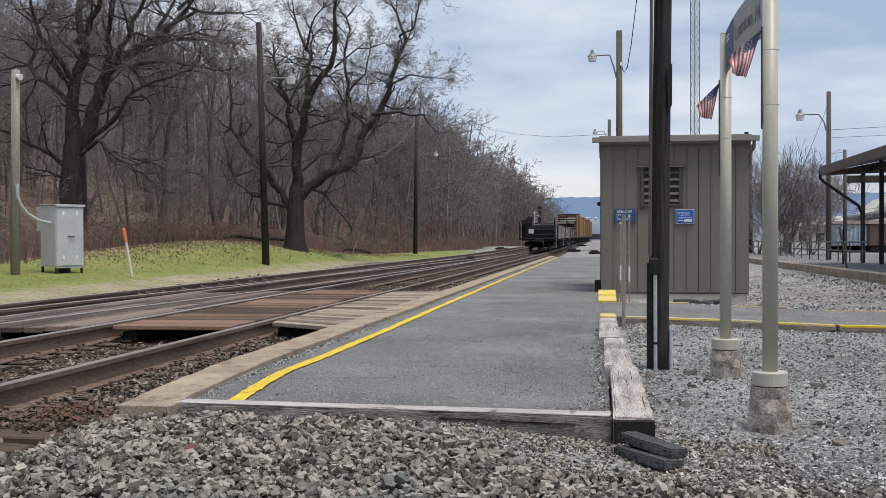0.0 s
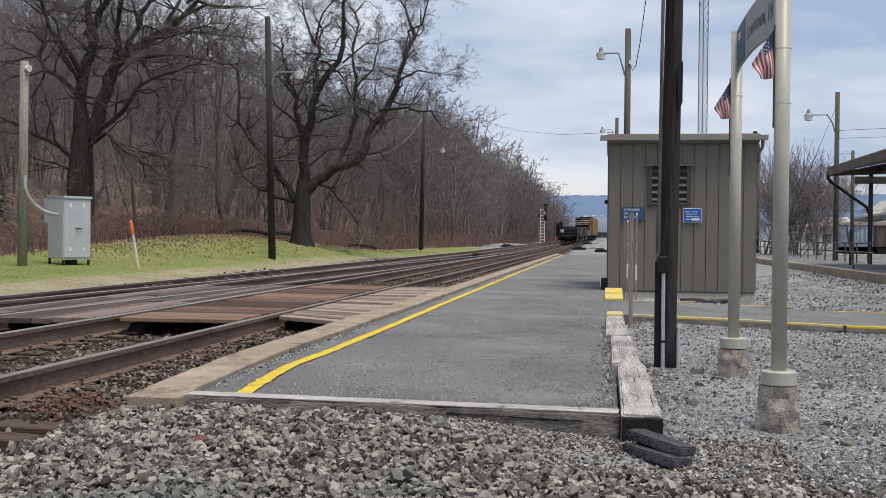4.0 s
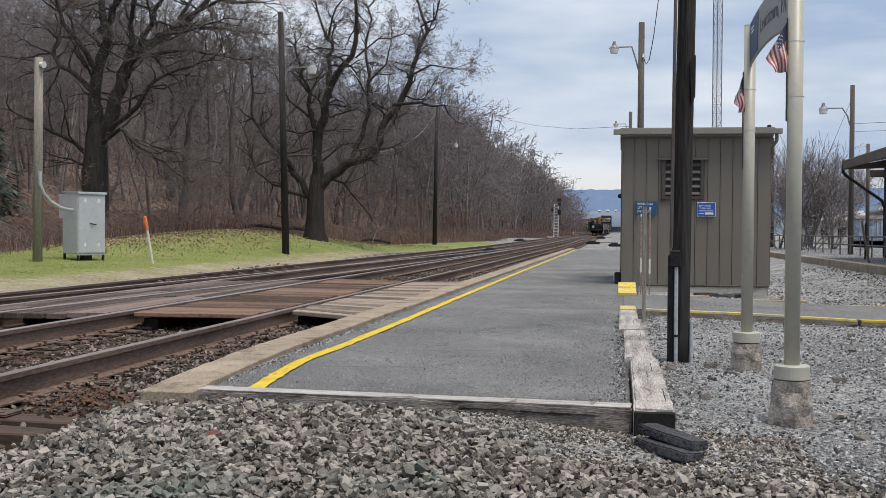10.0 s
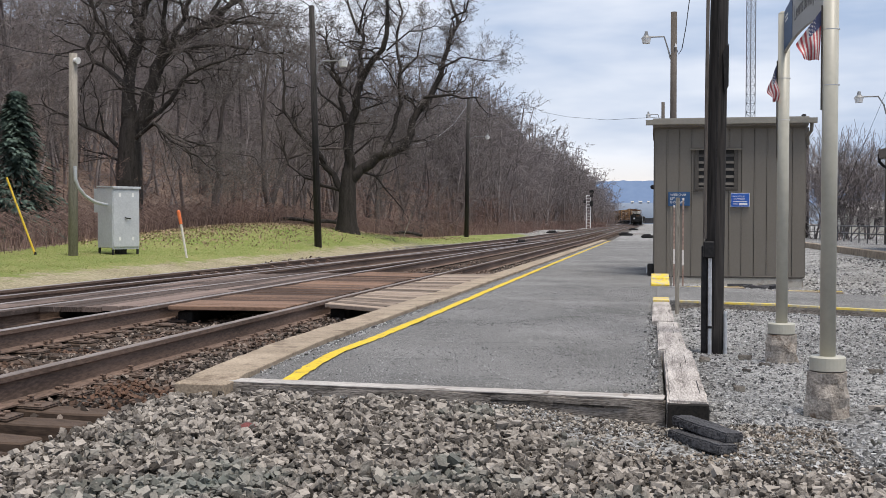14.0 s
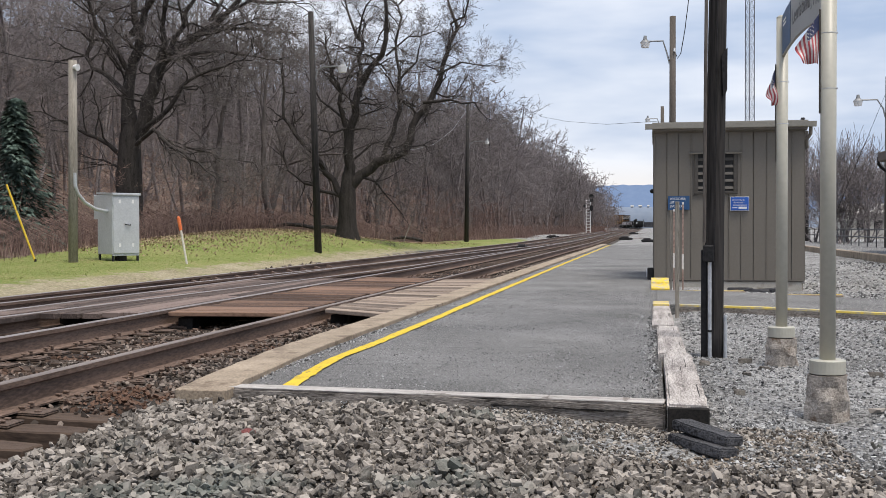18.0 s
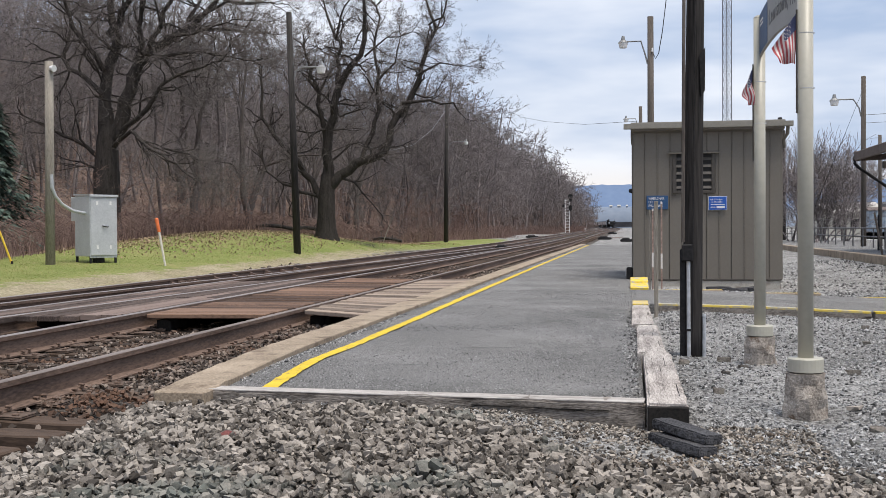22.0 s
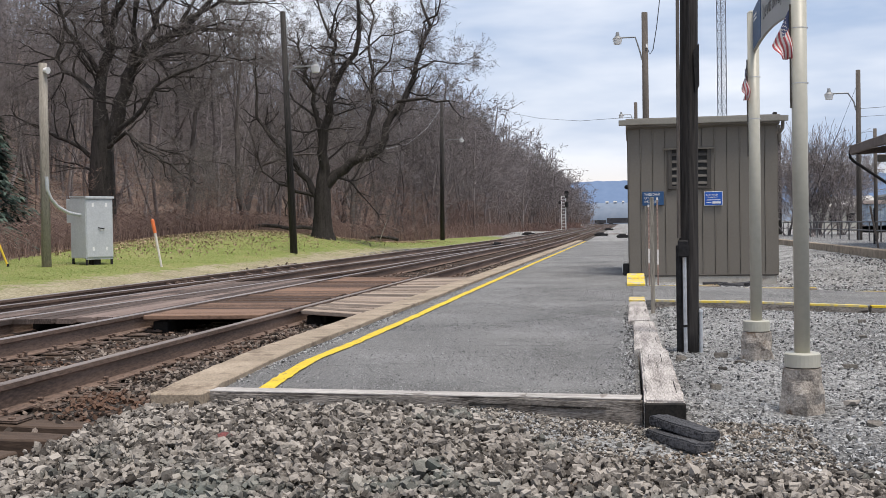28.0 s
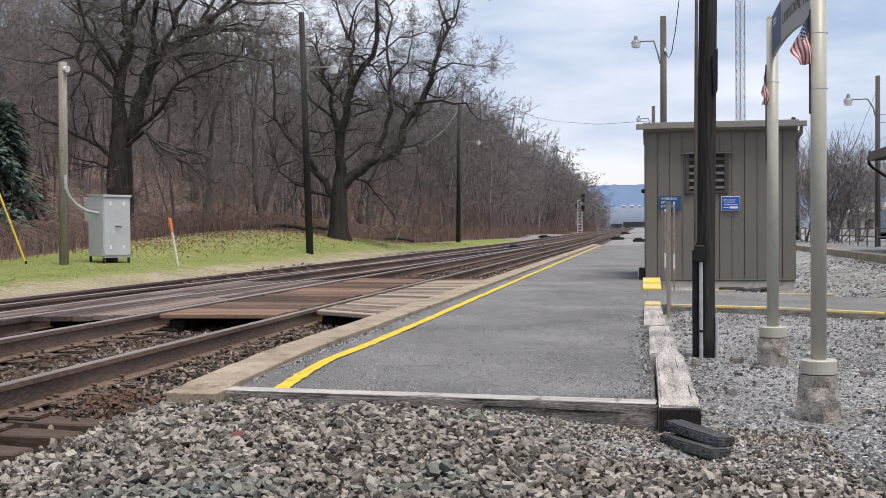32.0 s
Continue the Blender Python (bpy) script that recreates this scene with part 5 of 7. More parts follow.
rw = random.Random(4)
all_ = []
for k in range(560):
    y = (rw.uniform(15, 330), rw.uniform(28, 100), rw.uniform(92, 262))[k % 3]
    d = (rw.uniform(5, 40) if rw.random() < 0.6 else rw.uniform(4, 16)) if y < 95 else (rw.uniform(1.5, 34) if rw.random() < 0.35 else rw.uniform(0.8, 13))
    x = foot(min(y, 262)) - d - (0 if y < 262 else (y - 262) * 0.9)
    s = rw.uniform(0.75, 1.35) * (1.12 if y < 95 else 1.55 - 0.5 * smooth(170, 250, y)) * (1.0 - 0.2 * smooth(8, 0, d))
    if y < 38 and x > -30 or d > 24 and y > 60 and k % 2:
        continue
    all_.append(turned(kinds[rw.randrange(9)], rw.uniform(0, 6.28), s, x, y, ground_z(x, y) - 0.2, 0.9 + y / 260))
for k in range(260):
    y = rw.uniform(98, 258) if k < 190 else rw.uniform(44, 80)
    d = rw.uniform(0.6, 8) if k < 190 else rw.uniform(4, 22)
    x = foot(y) - d
    s = rw.uniform(1.05, 1.4) * (1.18 - 0.36 * smooth(170, 250, y))
    all_.append(turned(kinds[rw.randrange(9)], rw.uniform(0, 6.28), s, x, y, ground_z(x, y) - 0.2, 0.8 + y / 300))
all_ = np.concatenate(all_)
fine_ = all_[:, 6] < 0.03
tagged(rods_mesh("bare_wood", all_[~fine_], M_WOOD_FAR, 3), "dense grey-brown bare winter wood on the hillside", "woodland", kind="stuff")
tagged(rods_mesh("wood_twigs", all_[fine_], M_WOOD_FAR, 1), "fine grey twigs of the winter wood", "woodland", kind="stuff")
all_ = []
for k in range(520):
    y = rw.uniform(18, 270) if rw.random() < 0.55 else rw.uniform(25, 110)
    d = rw.uniform(-0.3, 26) if k % 3 else rw.uniform(-0.3, 6)
    x = foot(min(y, 262)) - d
    if y < 38 and x < -19.5:
        continue
    all_.append(turned(thin[rw.randrange(6)], rw.uniform(0, 6.28), rw.uniform(0.3, 0.95), x, y, ground_z(x, y) - 0.1, 1.0 + y / 150))
tagged(rods_mesh("undergrowth", np.concatenate(all_), M_BRUSH, 1), "reddish-brown leafless undergrowth along the wood's edge", "undergrowth", kind="stuff")
# a fine thicket over the farther slope
all_ = []
for k in range(420):
    y = rw.uniform(75, 268)
    d = rw.uniform(-0.8, 16)
    x = foot(min(y, 262)) - d
    all_.append(turned(thin[rw.randrange(6)], rw.uniform(0, 6.28), rw.uniform(0.5, 1.3), x, y, ground_z(x, y) - 0.1, 1.0 + y / 150))
tagged(rods_mesh("thicket", np.concatenate(all_), M_THICKET, 1), "fine purplish-brown thicket on the far slope", "thicket", kind="stuff")
# low brambles at the edge of the grass
all_ = []
for k in range(22000):
    y = rw.uniform(24, 220) if k % 3 else rw.uniform(24, 85)
    x = foot(y) - rw.uniform(-1.2, 7) * rw.random()
    z = ground_z(x, y)
    h, a = rw.uniform(0.25, 1.1), rw.uniform(0, 6.28)
    ex, ey = math.cos(a) * h * 0.55, math.sin(a) * h * 0.55
    th_ = 0.006 + y * 0.00006
    all_.append((x, y, z - 0.05, x + ex * 0.5, y + ey * 0.5, z + h, th_, th_))
    all_.append((x + ex * 0.5, y + ey * 0.5, z + h, x + ex * 1.5, y + ey * 1.5, z + h * 0.75, th_, th_ * 0.6))
tagged(rods_mesh("brambles", np.array(all_), M_BRUSH, 1), "tangled reddish-brown brambles", "brambles", kind="stuff")
# fallen leaves on the bank and tufts in the grass
lv, lf = [], []
for _ in range(19000):
    y = rw.uniform(25, 75)
    x = rw.gauss(-16.8, 2.2)
    if x > -11.3 or rw.random() > smooth(29, 38, y):
        continue
    z, a, s = ground_z(x, y) + 0.03, rw.uniform(0, 6.28), rw.uniform(0.02, 0.045)
    b = len(lv)
    for dx, dy in ((-1, 0), (0, -0.7), (1.1, 0), (0, 0.7)):
        lv.append((x + s * (dx * math.cos(a) - dy * math.sin(a)), y + s * (dx * math.sin(a) + dy * math.cos(a)), z + rw.uniform(-0.03, 0.06)))
    lf.append((b, b + 1, b + 2, b + 3))
tagged(array_mesh("fallen_leaves", lv, lf, material("dry_leaf", (0.18, 0.125, 0.085), (0.40, 0.30, 0.20), 0.9, 0, 0.5, 5, 0.0, 0.5, vary=0.6, island=True)), "dry brown leaves scattered over the grass bank", "leaves", kind="stuff")
tv, tf = [], []
for _ in range(42000):
    y = 19 + 55 * rw.random() ** 1.6
    x = rw.uniform(-22, -10.7)
    if rw.random() < 0.8 * smooth(-13.2, -16.2, x) * smooth(29, 38, y):
        continue
    z, a, h = ground_z(x, y) - 0.01, rw.uniform(0, 6.28), rw.uniform(0.02, 0.05)
    w = 0.005 + 0.00012 * y
    if rw.random() < 1.2 * smooth(-13.0, -11.3, x) * smooth(40, 24, y):
        continue
    b = len(tv)
    cx, cy = math.cos(a) * w, math.sin(a) * w
    tv += [(x - cx, y - cy, z), (x + cx, y + cy, z), (x + rw.uniform(-0.06, 0.06), y + rw.uniform(-0.06, 0.06), z + h)]
    tf.append((b, b + 1, b + 2))
tagged(array_mesh("grass_blades", tv, tf, material("blade", (0.14, 0.175, 0.045), (0.26, 0.265, 0.095), 0.9, 0, 0.5, 5, 0.0, 0.5, vary=0.6, island=True)), "short patchy winter grass", "grass", kind="stuff")


# fallen logs among the brush at the foot of the slope
for x, y, ln, a in ((-16.6, 50.5, 1.9, 10), (-18.3, 51.0, 1.6, -25), (-15.2, 51.5, 1.3, 35), (-19.6, 47.5, 2.2, 5), (-14.6, 66.0, 2.0, -15)):
    lg = thing("fallen_log", (x, y, ground_z(x, y) + 0.25), "dark rotting log lying in the brush", "log", "logs on the bank", turn=a)
    part("log", tube([(-ln / 2, 0, 0.05), (-ln / 5, 0.05, 0.12), (ln / 5, -0.03, 0.06), (ln / 2, 0.04, -0.08)], 0.09, 9), M_BARK, lg)
    part("stub", C(((ln / 6, 0, 0.05), (ln / 6 + 0.15, -0.1, 0.32), 0.035, 0.015), n=7), M_BARK, lg)


# a spruce at the wood's edge
def spruce(place, h):
    t = thing("spruce_tree", place, "dark green spruce with drooping branches", "tree")
    part("trunk", C(((0, 0, 0), (0, 0, h), 0.18, 0.02), n=8), M_BARK, t)
    rs = random.Random(8)
    sv, sf = [], []
    for _ in range(9000):
        z = h * rs.random() ** 0.85
        reach = (h - z) * 0.44 + 0.2
        a, q = rs.uniform(0, 6.28), rs.random() ** 0.5
        r = reach * q * (0.8 + 0.3 * math.sin(a * 5 + z * 4))
        x, y = math.cos(a) * r, math.sin(a) * r
        zz = z - r * 0.35
        s = rs.uniform(0.12, 0.28)
        b = len(sv)
        ux, uy = math.cos(a + rs.uniform(-0.6, 0.6)), math.sin(a + rs.uniform(-0.6, 0.6))
        sv += [(x - uy * s * 0.28, y + ux * s * 0.28, zz), (x + uy * s * 0.28, y - ux * s * 0.28, zz), (x + ux * s, y + uy * s, zz - s * 0.45 + rs.uniform(-0.05, 0.05))]
        sf.append((b, b + 1, b + 2))
    o = array_mesh("needles", sv, sf, M_NEEDLE)
    o.parent = t


spruce((-20.9, 34.0, ground_z(-20.9, 34)), 5.0)


# ---- poles and lamps ----
M_LAMP = material("lamp_grey", (0.17, 0.175, 0.18), (0.29, 0.295, 0.30), 0.5, 0.2, 3, 25, 0.05, 0.5)


def street_pole(place, height, r0, r1, mat, label, lean=0.0, arm=None, group="utility poles"):
    """arm: height, reach along x (signed), rise; a cobra-head lamp hangs at its end."""
    t = thing("utility_pole", place, label, "pole", group)
    part("shaft", C(((0, 0, -0.2), (lean, 0, height), r0, r1), n=12), mat, t, smooth_shade=False).data.shade_smooth()
    if arm:
        z, reach, rise = arm
        x0 = lean * z / height
        s = 1 if reach > 0 else -1
        pts = [(x0 + s * r1, 0, z - 0.45), (x0 + s * (r1 + 0.08), 0, z - 0.12), (x0 + reach * 0.35, 0, z + rise), (x0 + reach * 0.9, 0, z + rise)]
        part("lamp_arm", tube(pts, 0.028, 6), M_LAMP, t, "curved grey lamp arm")
        lx = x0 + reach
        lm = part("lamp_head", C(((lx, 0, z + rise + 0.2), (lx, 0, z + rise + 0.05), 0.05, 0.08), ((lx, 0, z + rise + 0.05), (lx, 0, z + rise - 0.04), 0.10, 0.18), n=14), M_LAMP, t, "grey bucket lamp head")
        part("refractor", C(((lx, 0, z + rise - 0.04), (lx, 0, z + rise - 0.22), 0.17, 0.13), n=14), M_WHITE, lm, "white lamp refractor")
    return t


g_ = ground_z
pl = street_pole((-14.98, 27.0, g_(-14.98, 27)), 5.3, 0.125, 0.105, M_POLE_GREY, "bleached grey wooden pole beside the cabinet", 0.03)
part("lamp_bulb", C(((0.1, -0.05, 5.12), (0.22, -0.08, 5.1), 0.06, 0.09), n=12), M_WHITE, pl, "pale round lamp")
part("bracket", tube([(0.03, 0, 4.95), (0.1, -0.05, 5.1)], 0.02), M_GALV, pl)
part("cable", tube([(0, 0, 5.2), (-1.5, 0.3, 5.45), (-4, 0.8, 6.1), (-9, 2, 7.6)], 0.012, 5), M_STEEL_DARK, pl, "black overhead cable")
part("conduit", tube([(0.115, -0.1, 2.35), (0.12, -0.08, 2.0), (0.16, 0.02, 1.78), (0.24, 0.2, 1.58), (0.36, 0.5, 1.42), (0.48, 0.8, 1.36), (0.58, 1.0, 1.36)], 0.045, 10), M_GALV, pl, "bent grey plastic conduit")
street_pole((-11.61, 37.9, g_(-11.61, 37.9)), 8.5, 0.135, 0.10, M_POLE_DARK, "tall dark wooden pole leaning slightly on the verge", -0.24, (6.55, 1.1, 0.0))
p4_ = street_pole((-13.37, 80.5, g_(-13.37, 80.5)), 10.2, 0.17, 0.11, M_POLE_DARK, "dark wooden pole with a lamp at the wood's edge", 0.12, (7.3, 1.45, 0.05))
part("service_wire", tube([(0.1, 0, 9.7), (-0.9, -0.5, 8.2), (-2.2, -1.0, 7.1), (-3.6, -1.6, 6.7), (-5.2, -2.2, 6.9)], 0.012, 5), M_GALV, p4_, "pale sagging service wire")
p5 = street_pole((0.70, 40.0, g_(0.7, 40)), 8.5, 0.125, 0.105, M_POLE_MID, "tall wooden pole with a bucket lamp behind the shed", 0.0, (7.3, -0.95, 0.35))
part("drop_wire", tube([(0.1, 0, 7.2), (0.17, 0, 7.02), (0.28, 0, 7.2), (0.42, 0, 8.0), (0.6, 0, 9.5), (0.85, 0, 12)], 0.016, 5), M_STEEL_DARK, p5, "black drop wire")
part("insulator", C(((0.06, -0.12, 7.25), (0.06, -0.12, 7.38), 0.04, 0.025)), M_WHITE, p5)
street_pole((0.66, 75.0, g_(0.66, 75)), 9.1, 0.15, 0.11, M_POLE_MID, "distant wooden pole with a bucket lamp", 0.0, (8.0, -0.95, 0.3))
street_pole((10.45, 80.0, 0), 7.6, 0.16, 0.12, M_POLE_DARK, "dark wooden pole among the bushes")
p6 = street_pole((8.6, 43.8, 0.2), 6.35, 0.105, 0.085, M_POLE_MID, "weathered wooden pole with a lamp by the railing", 0.0, (5.3, -1.05, 0.2))
part("guy_wire", tube([(0, 0, 5.9), (-2.1, 1, 0.2)], 0.007, 5), M_STEEL_DARK, p6)
part("overhead_wire", tube([(0, 0, 4.9), (4, -6, 4.55), (9, -14, 4.4)], 0.009, 5), M_POLE_MID, p6)
part("overhead_wire", tube([(0, 0, 4.6), (4, -6, 4.25), (9, -14, 4.1)], 0.007, 5), M_POLE_MID, p6)
street_pole((9.35, 44.5, 0.2), 4.2, 0.08, 0.065, M_POLE_MID, "short wooden pole beside the station canopy", -0.02)
wr = thing("span_wire", (-13.8, 140, 15.0), "thin wire spanning from the wood to the pole", "wire")
part("wire", tube([(0, 0, 0), (5, -22, -2.8), (10, -45, -5.3), (14.4, -65, -7.0)], 0.014, 5), M_STEEL_DARK, wr)

# lattice mast
M_MAST = material("mast_grey", (0.10, 0.11, 0.13), (0.17, 0.18, 0.20), 0.6, 0.2, 1, 10, 0.0)
tw = thing("radio_mast", (13.3, 160.0, 0.2), "tall slender grey lattice radio mast", "mast")
tr_ = [(0.70 * math.cos(a), 0.70 * math.sin(a)) for a in (0.4, 2.5, 4.6)]
for k in range(3):
    part("leg", C(((*tr_[k], 0), (*tr_[k], 60), 0.065, 0.065), n=6), M_MAST, tw)
for i in range(48):
    z = i * 1.25
    rods = []
    for k in range(3):
        a, b = tr_[k], tr_[(k + 1) % 3]
        rods += [((*a, z), (*b, z + 1.25), 0.028, 0.028), ((*b, z), (*a, z + 1.25), 0.028, 0.028), ((*a, z), (*b, z), 0.024, 0.024)]
    part("lattice_bay", C(*rods, n=4, caps=False), M_MAST, tw)

# ---- signal cabinet, stake, guy guard ----
cb = thing("signal_cabinet", (-14.35, 28.3, g_(-14.35, 28.3)), "tall aluminium signal cabinet on short legs on the grass", "cabinet", turn=57)
part("case", B((-0.41, 0.41, -0.39, 0.39, 0.17, 1.80), bev=0.012), M_CABINET, cb)
part("roof", extruded([(-0.43, 1.80), (0.41, 1.82), (0.41, 1.86), (-0.43, 1.83)], "x", -0.43, 0.43), M_CABINET, cb)
part("drip_edge", B((-0.42, 0.42, -0.445, -0.43, 1.765, 1.825), bev=0.004), M_GALV, cb, "bright folded drip edge")
dr = part("door", B((-0.385, 0.385, -0.412, -0.392, 0.2, 1.74), bev=0.006), M_CABINET, cb, "flat metal door")
part("handle", tube([(-0.06, -0.425, 0.99), (0.0, -0.455, 0.97), (0.09, -0.455, 0.96), (0.12, -0.425, 0.97)], 0.014, 6), M_STEEL_DARK, dr, "dark door handle")
part("handle_plate", B((-0.03, 0.03, -0.418, -0.411, 0.93, 1.03), bev=0.004), M_GALV, dr)
for x, z in ((-0.2, 0.42), (0.2, 0.42), (-0.2, 1.60), (0.2, 1.60)):
    part("decal", B((x - 0.03, x + 0.03, -0.416, -0.413, z - 0.05, z + 0.05)), M_WHITE, dr, "small white sticker")
for z in (0.4, 1.0, 1.55):
    part("hinge", C(((-0.395, -0.41, z - 0.06), (-0.395, -0.41, z + 0.06), 0.012, 0.012), n=8), M_GALV, dr)
for x in (-0.37, 0.37):
    for y in (-0.35, 0.35):
        part("leg", B((x - 0.025, x + 0.025, y - 0.025, y + 0.025, -0.05, 0.17)), M_STEEL_DARK, cb)
part("base_rail", B((-0.40, 0.40, -0.385, -0.35, 0.13, 0.168), bev=0.004), M_GALV, cb)
part("cable_duct", B((-0.12, 0.1, -0.25, 0.0, -0.05, 0.17)), M_STEEL_DARK, cb)
part("side_box", B((-0.38, -0.06, 0.392, 0.65, 1.13, 1.78), bev=0.01), M_CABINET, cb, "narrow side box")
mk = thing("marker_stake", (-12.22, 28.0, g_(-12.2, 28)), "white marker stake with an orange top, leaning", "stake")
part("rod", C(((0, 0, -0.1), (-0.18, 0, 0.90), 0.028, 0.032), n=10), material("bleached_stake", (0.50, 0.47, 0.42), (0.68, 0.65, 0.60), 0.7, 0, 5, 30, 0.1), mk)
part("top", C(((-0.18, 0, 0.90), (-0.25, 0, 1.24), 0.045, 0.05), ((-0.25, 0, 1.24), (-0.255, 0, 1.28), 0.05, 0.02), n=10), M_ORANGE, mk, "orange plastic top")
gy = thing("guy_guard", (-16.07, 27.0, g_(-16.07, 27)), "slanting yellow guy-wire guard in the grass", "guy wire")
part("guard", C(((0, 0, 0), (-0.82, 0, 2.05), 0.028, 0.028), n=8), material("guard_yellow", (0.55, 0.36, 0.02), (0.72, 0.5, 0.05), 0.5, 0, 3, 30, 0.05), gy)
part("wire", C(((-0.82, 0, 2.05), (-2.6, 0, 6.5), 0.008, 0.008), n=5), M_STEEL_DARK, gy)
part("anchor", C(((0, 0, -0.1), (0, 0, 0.08), 0.04, 0.03), n=8), M_STEEL_DARK, gy)
ls = thing("leaning_stake", (-13.5, 60.0, g_(-13.5, 60)), "pale leaning stick at the wood's edge", "stake")
part("stick", C(((0, 0, 0), (0.57, 0, 1.5), 0.03, 0.02), n=6), M_POLE_GREY, ls)

# ---- signal mast by the line ----
sm = thing("signal_mast", (-10.4, 186.0, 0.1), "silver railway signal ladder mast with black heads", "signal")
for x in (-0.35, 0.35):
    part("rail", C(((x, 0, 0), (x, 0, 5.6), 0.07, 0.07), n=8), M_WHITE, sm)
for i in range(11):
    part("rung", C(((-0.35, 0, 0.5 + i * 0.5), (0.35, 0, 0.5 + i * 0.5), 0.05, 0.05), n=6), M_WHITE, sm)
for z in (5.7, 4.2):
    hd = part("signal_head", B((0.25, 0.8, -0.3, 0.0, z - 0.5, z + 0.5), bev=0.12, seg=3), M_BLACK, sm, "black signal head")
part("backplate", C(((0.52, -0.1, 6.1), (0.52, 0.1, 6.1), 0.4, 0.4), n=16), M_BLACK, sm)
part("side_lamp", B((-0.8, -0.4, -0.2, 0.1, 4.3, 4.8), bev=0.05), M_BLACK, sm)

# ---- station side: raised platform, canopy, railing ----
sp_ = thing("station_platform", (0, 0, 0), "raised asphalt station platform behind a low concrete wall", "platform", kind="structure")
bm = B((6.3, 24, 10, 62, -0.3, 0.19))
part("surface", bm, M_ASPHALT, sp_, "grey asphalt")
for i in range(18):
    y = 10 + i * 2.9
    part("wall_block", B((6.05, 6.298, y, y + 2.885, -0.3, 0.205), bev=0.012), M_CONCRETE, sp_, "weathered concrete wall block")
cp = thing("platform_canopy", (7.0, 38.0, 0.19), "dark platform canopy on slim black posts", "canopy")
part("roof", extruded([(0.0, 2.92), (5.0, 3.95), (5.0, 4.1), (0.0, 3.07)], "y", -26, -1.4), M_ROOF, cp, "brown sloping roof")
part("soffit", extruded([(0.05, 2.89), (5.0, 3.90), (5.0, 3.945), (0.05, 2.915)], "y", -25.9, -1.5), M_LOUVER, cp)
part("eave_gutter", B((-0.08, 0.0, -26, -1.35, 2.80, 3.08), bev=0.02), M_ROOF, cp)
part("gable_board", extruded([(-0.08, 2.86), (5.0, 3.88), (5.0, 4.14), (-0.08, 3.09)], "y", -1.395, -1.33), M_ROOF, cp)
part("gable_infill", extruded([(-0.02, 2.79), (5.0, 2.98), (5.0, 3.87), (-0.02, 2.855)], "y", -1.45, -1.40), M_ROOF, cp, "brown boarded gable end")
for y in (-0.2, -2.6, -8, -14, -20):
    part("post", B((1.44, 1.56, y - 0.06, y + 0.06, 0, 3.18), bev=0.01), M_STEEL_DARK, cp, "slim black steel post")
part("girder", B((1.0, 5.0, -0.3, -0.1, 2.61, 2.85), bev=0.02), M_LOUVER, cp)
part("girder", B((1.42, 1.58, -26, -0.1, 2.9, 3.1), bev=0.02), M_STEEL_DARK, cp)
part("downpipe", tube([(-0.05, -1.3, 2.95), (-0.05, -1.28, 2.72), (0.05, -1.2, 2.62), (1.35, -0.3, 1.85), (1.46, -0.22, 1.6), (1.46, -0.22, 0.05)], 0.05, 8), M_STEEL_DARK, cp, "black bent downpipe")
M_IRON = material("iron_grey", (0.06, 0.062, 0.065), (0.12, 0.12, 0.125), 0.6, 0.2, 2, 20, 0.05)
rl = thing("railing", (8.3, 0, 0.19), "dark grey metal pipe railing along the platform's rear", "railing")
for i in range(15):
    part("post", C(((0, 37 + i * 1.8, 0), (0, 37 + i * 1.8, 0.68), 0.025, 0.025), n=8), M_IRON, rl)
for z in (0.38, 0.68):
    part("rail", C(((0, 36.5, z), (0, 63, z), 0.025, 0.025), n=8), M_IRON, rl)
lp = thing("leaning_post", (6.42, 30.6, 0.17), "thin grey leaning post on the station platform", "post")
part("post", C(((0.06, 0, 0), (-0.10, 0.2, 1.12), 0.028, 0.028), n=8), M_POLE_MID, lp)
bpost = thing("black_bollard", (7.55, 36.2, 0.19), "short black post on the station platform", "bollard")
part("post", C(((0, 0, 0), (0, 0, 1.1), 0.035, 0.03), n=12), M_STEEL_DARK, bpost)
for k in range(9):
    rg = np.random.default_rng(300 + k)
    sg_ = grow(rg, 1.9, 0.06, 4, (0, 0, 0), (rg.uniform(-0.3, 0.3), 0, 1), bend=0.15, spread=0.5, shrink=0.78, side=0.7, lift=0.2, tiny=0.01, limbs=[((0, 0, 0), (rg.uniform(-0.7, 0.7), rg.uniform(-0.4, 0.4), 1), 1.8, 0.045, 4), ((0, 0, 0), (rg.uniform(-0.9, 0.9), 0.1, 0.9), 1.7, 0.045, 4)])
    t = thing("bare_shrub", (8.3 + k * 0.33 + rg.uniform(-0.2, 0.2), 57 + rg.uniform(-3, 6), -0.1), "tall bare grey shrub with upright stems", "shrub", "shrubs behind the railing")
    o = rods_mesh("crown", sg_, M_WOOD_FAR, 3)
    o.parent = t

# ---- far right: freight car, dome, low buildings ----
M_CREAM = material("cream_wall", (0.42, 0.40, 0.35), (0.54, 0.52, 0.47), 0.8, 0, 0.3, 4, 0.0)
M_DOME = material("dome_grey", (0.34, 0.325, 0.30), (0.46, 0.44, 0.41), 0.7, 0, 0.2, 2, 0.0)
M_CARBLUE = material("car_blue", (0.16, 0.22, 0.30), (0.36, 0.42, 0.48), 0.6, 0, 0.4, 6, 0.0)
M_CARBROWN = material("car_brown", (0.06, 0.045, 0.04), (0.12, 0.09, 0.08), 0.7, 0, 0.6, 6, 0.0)


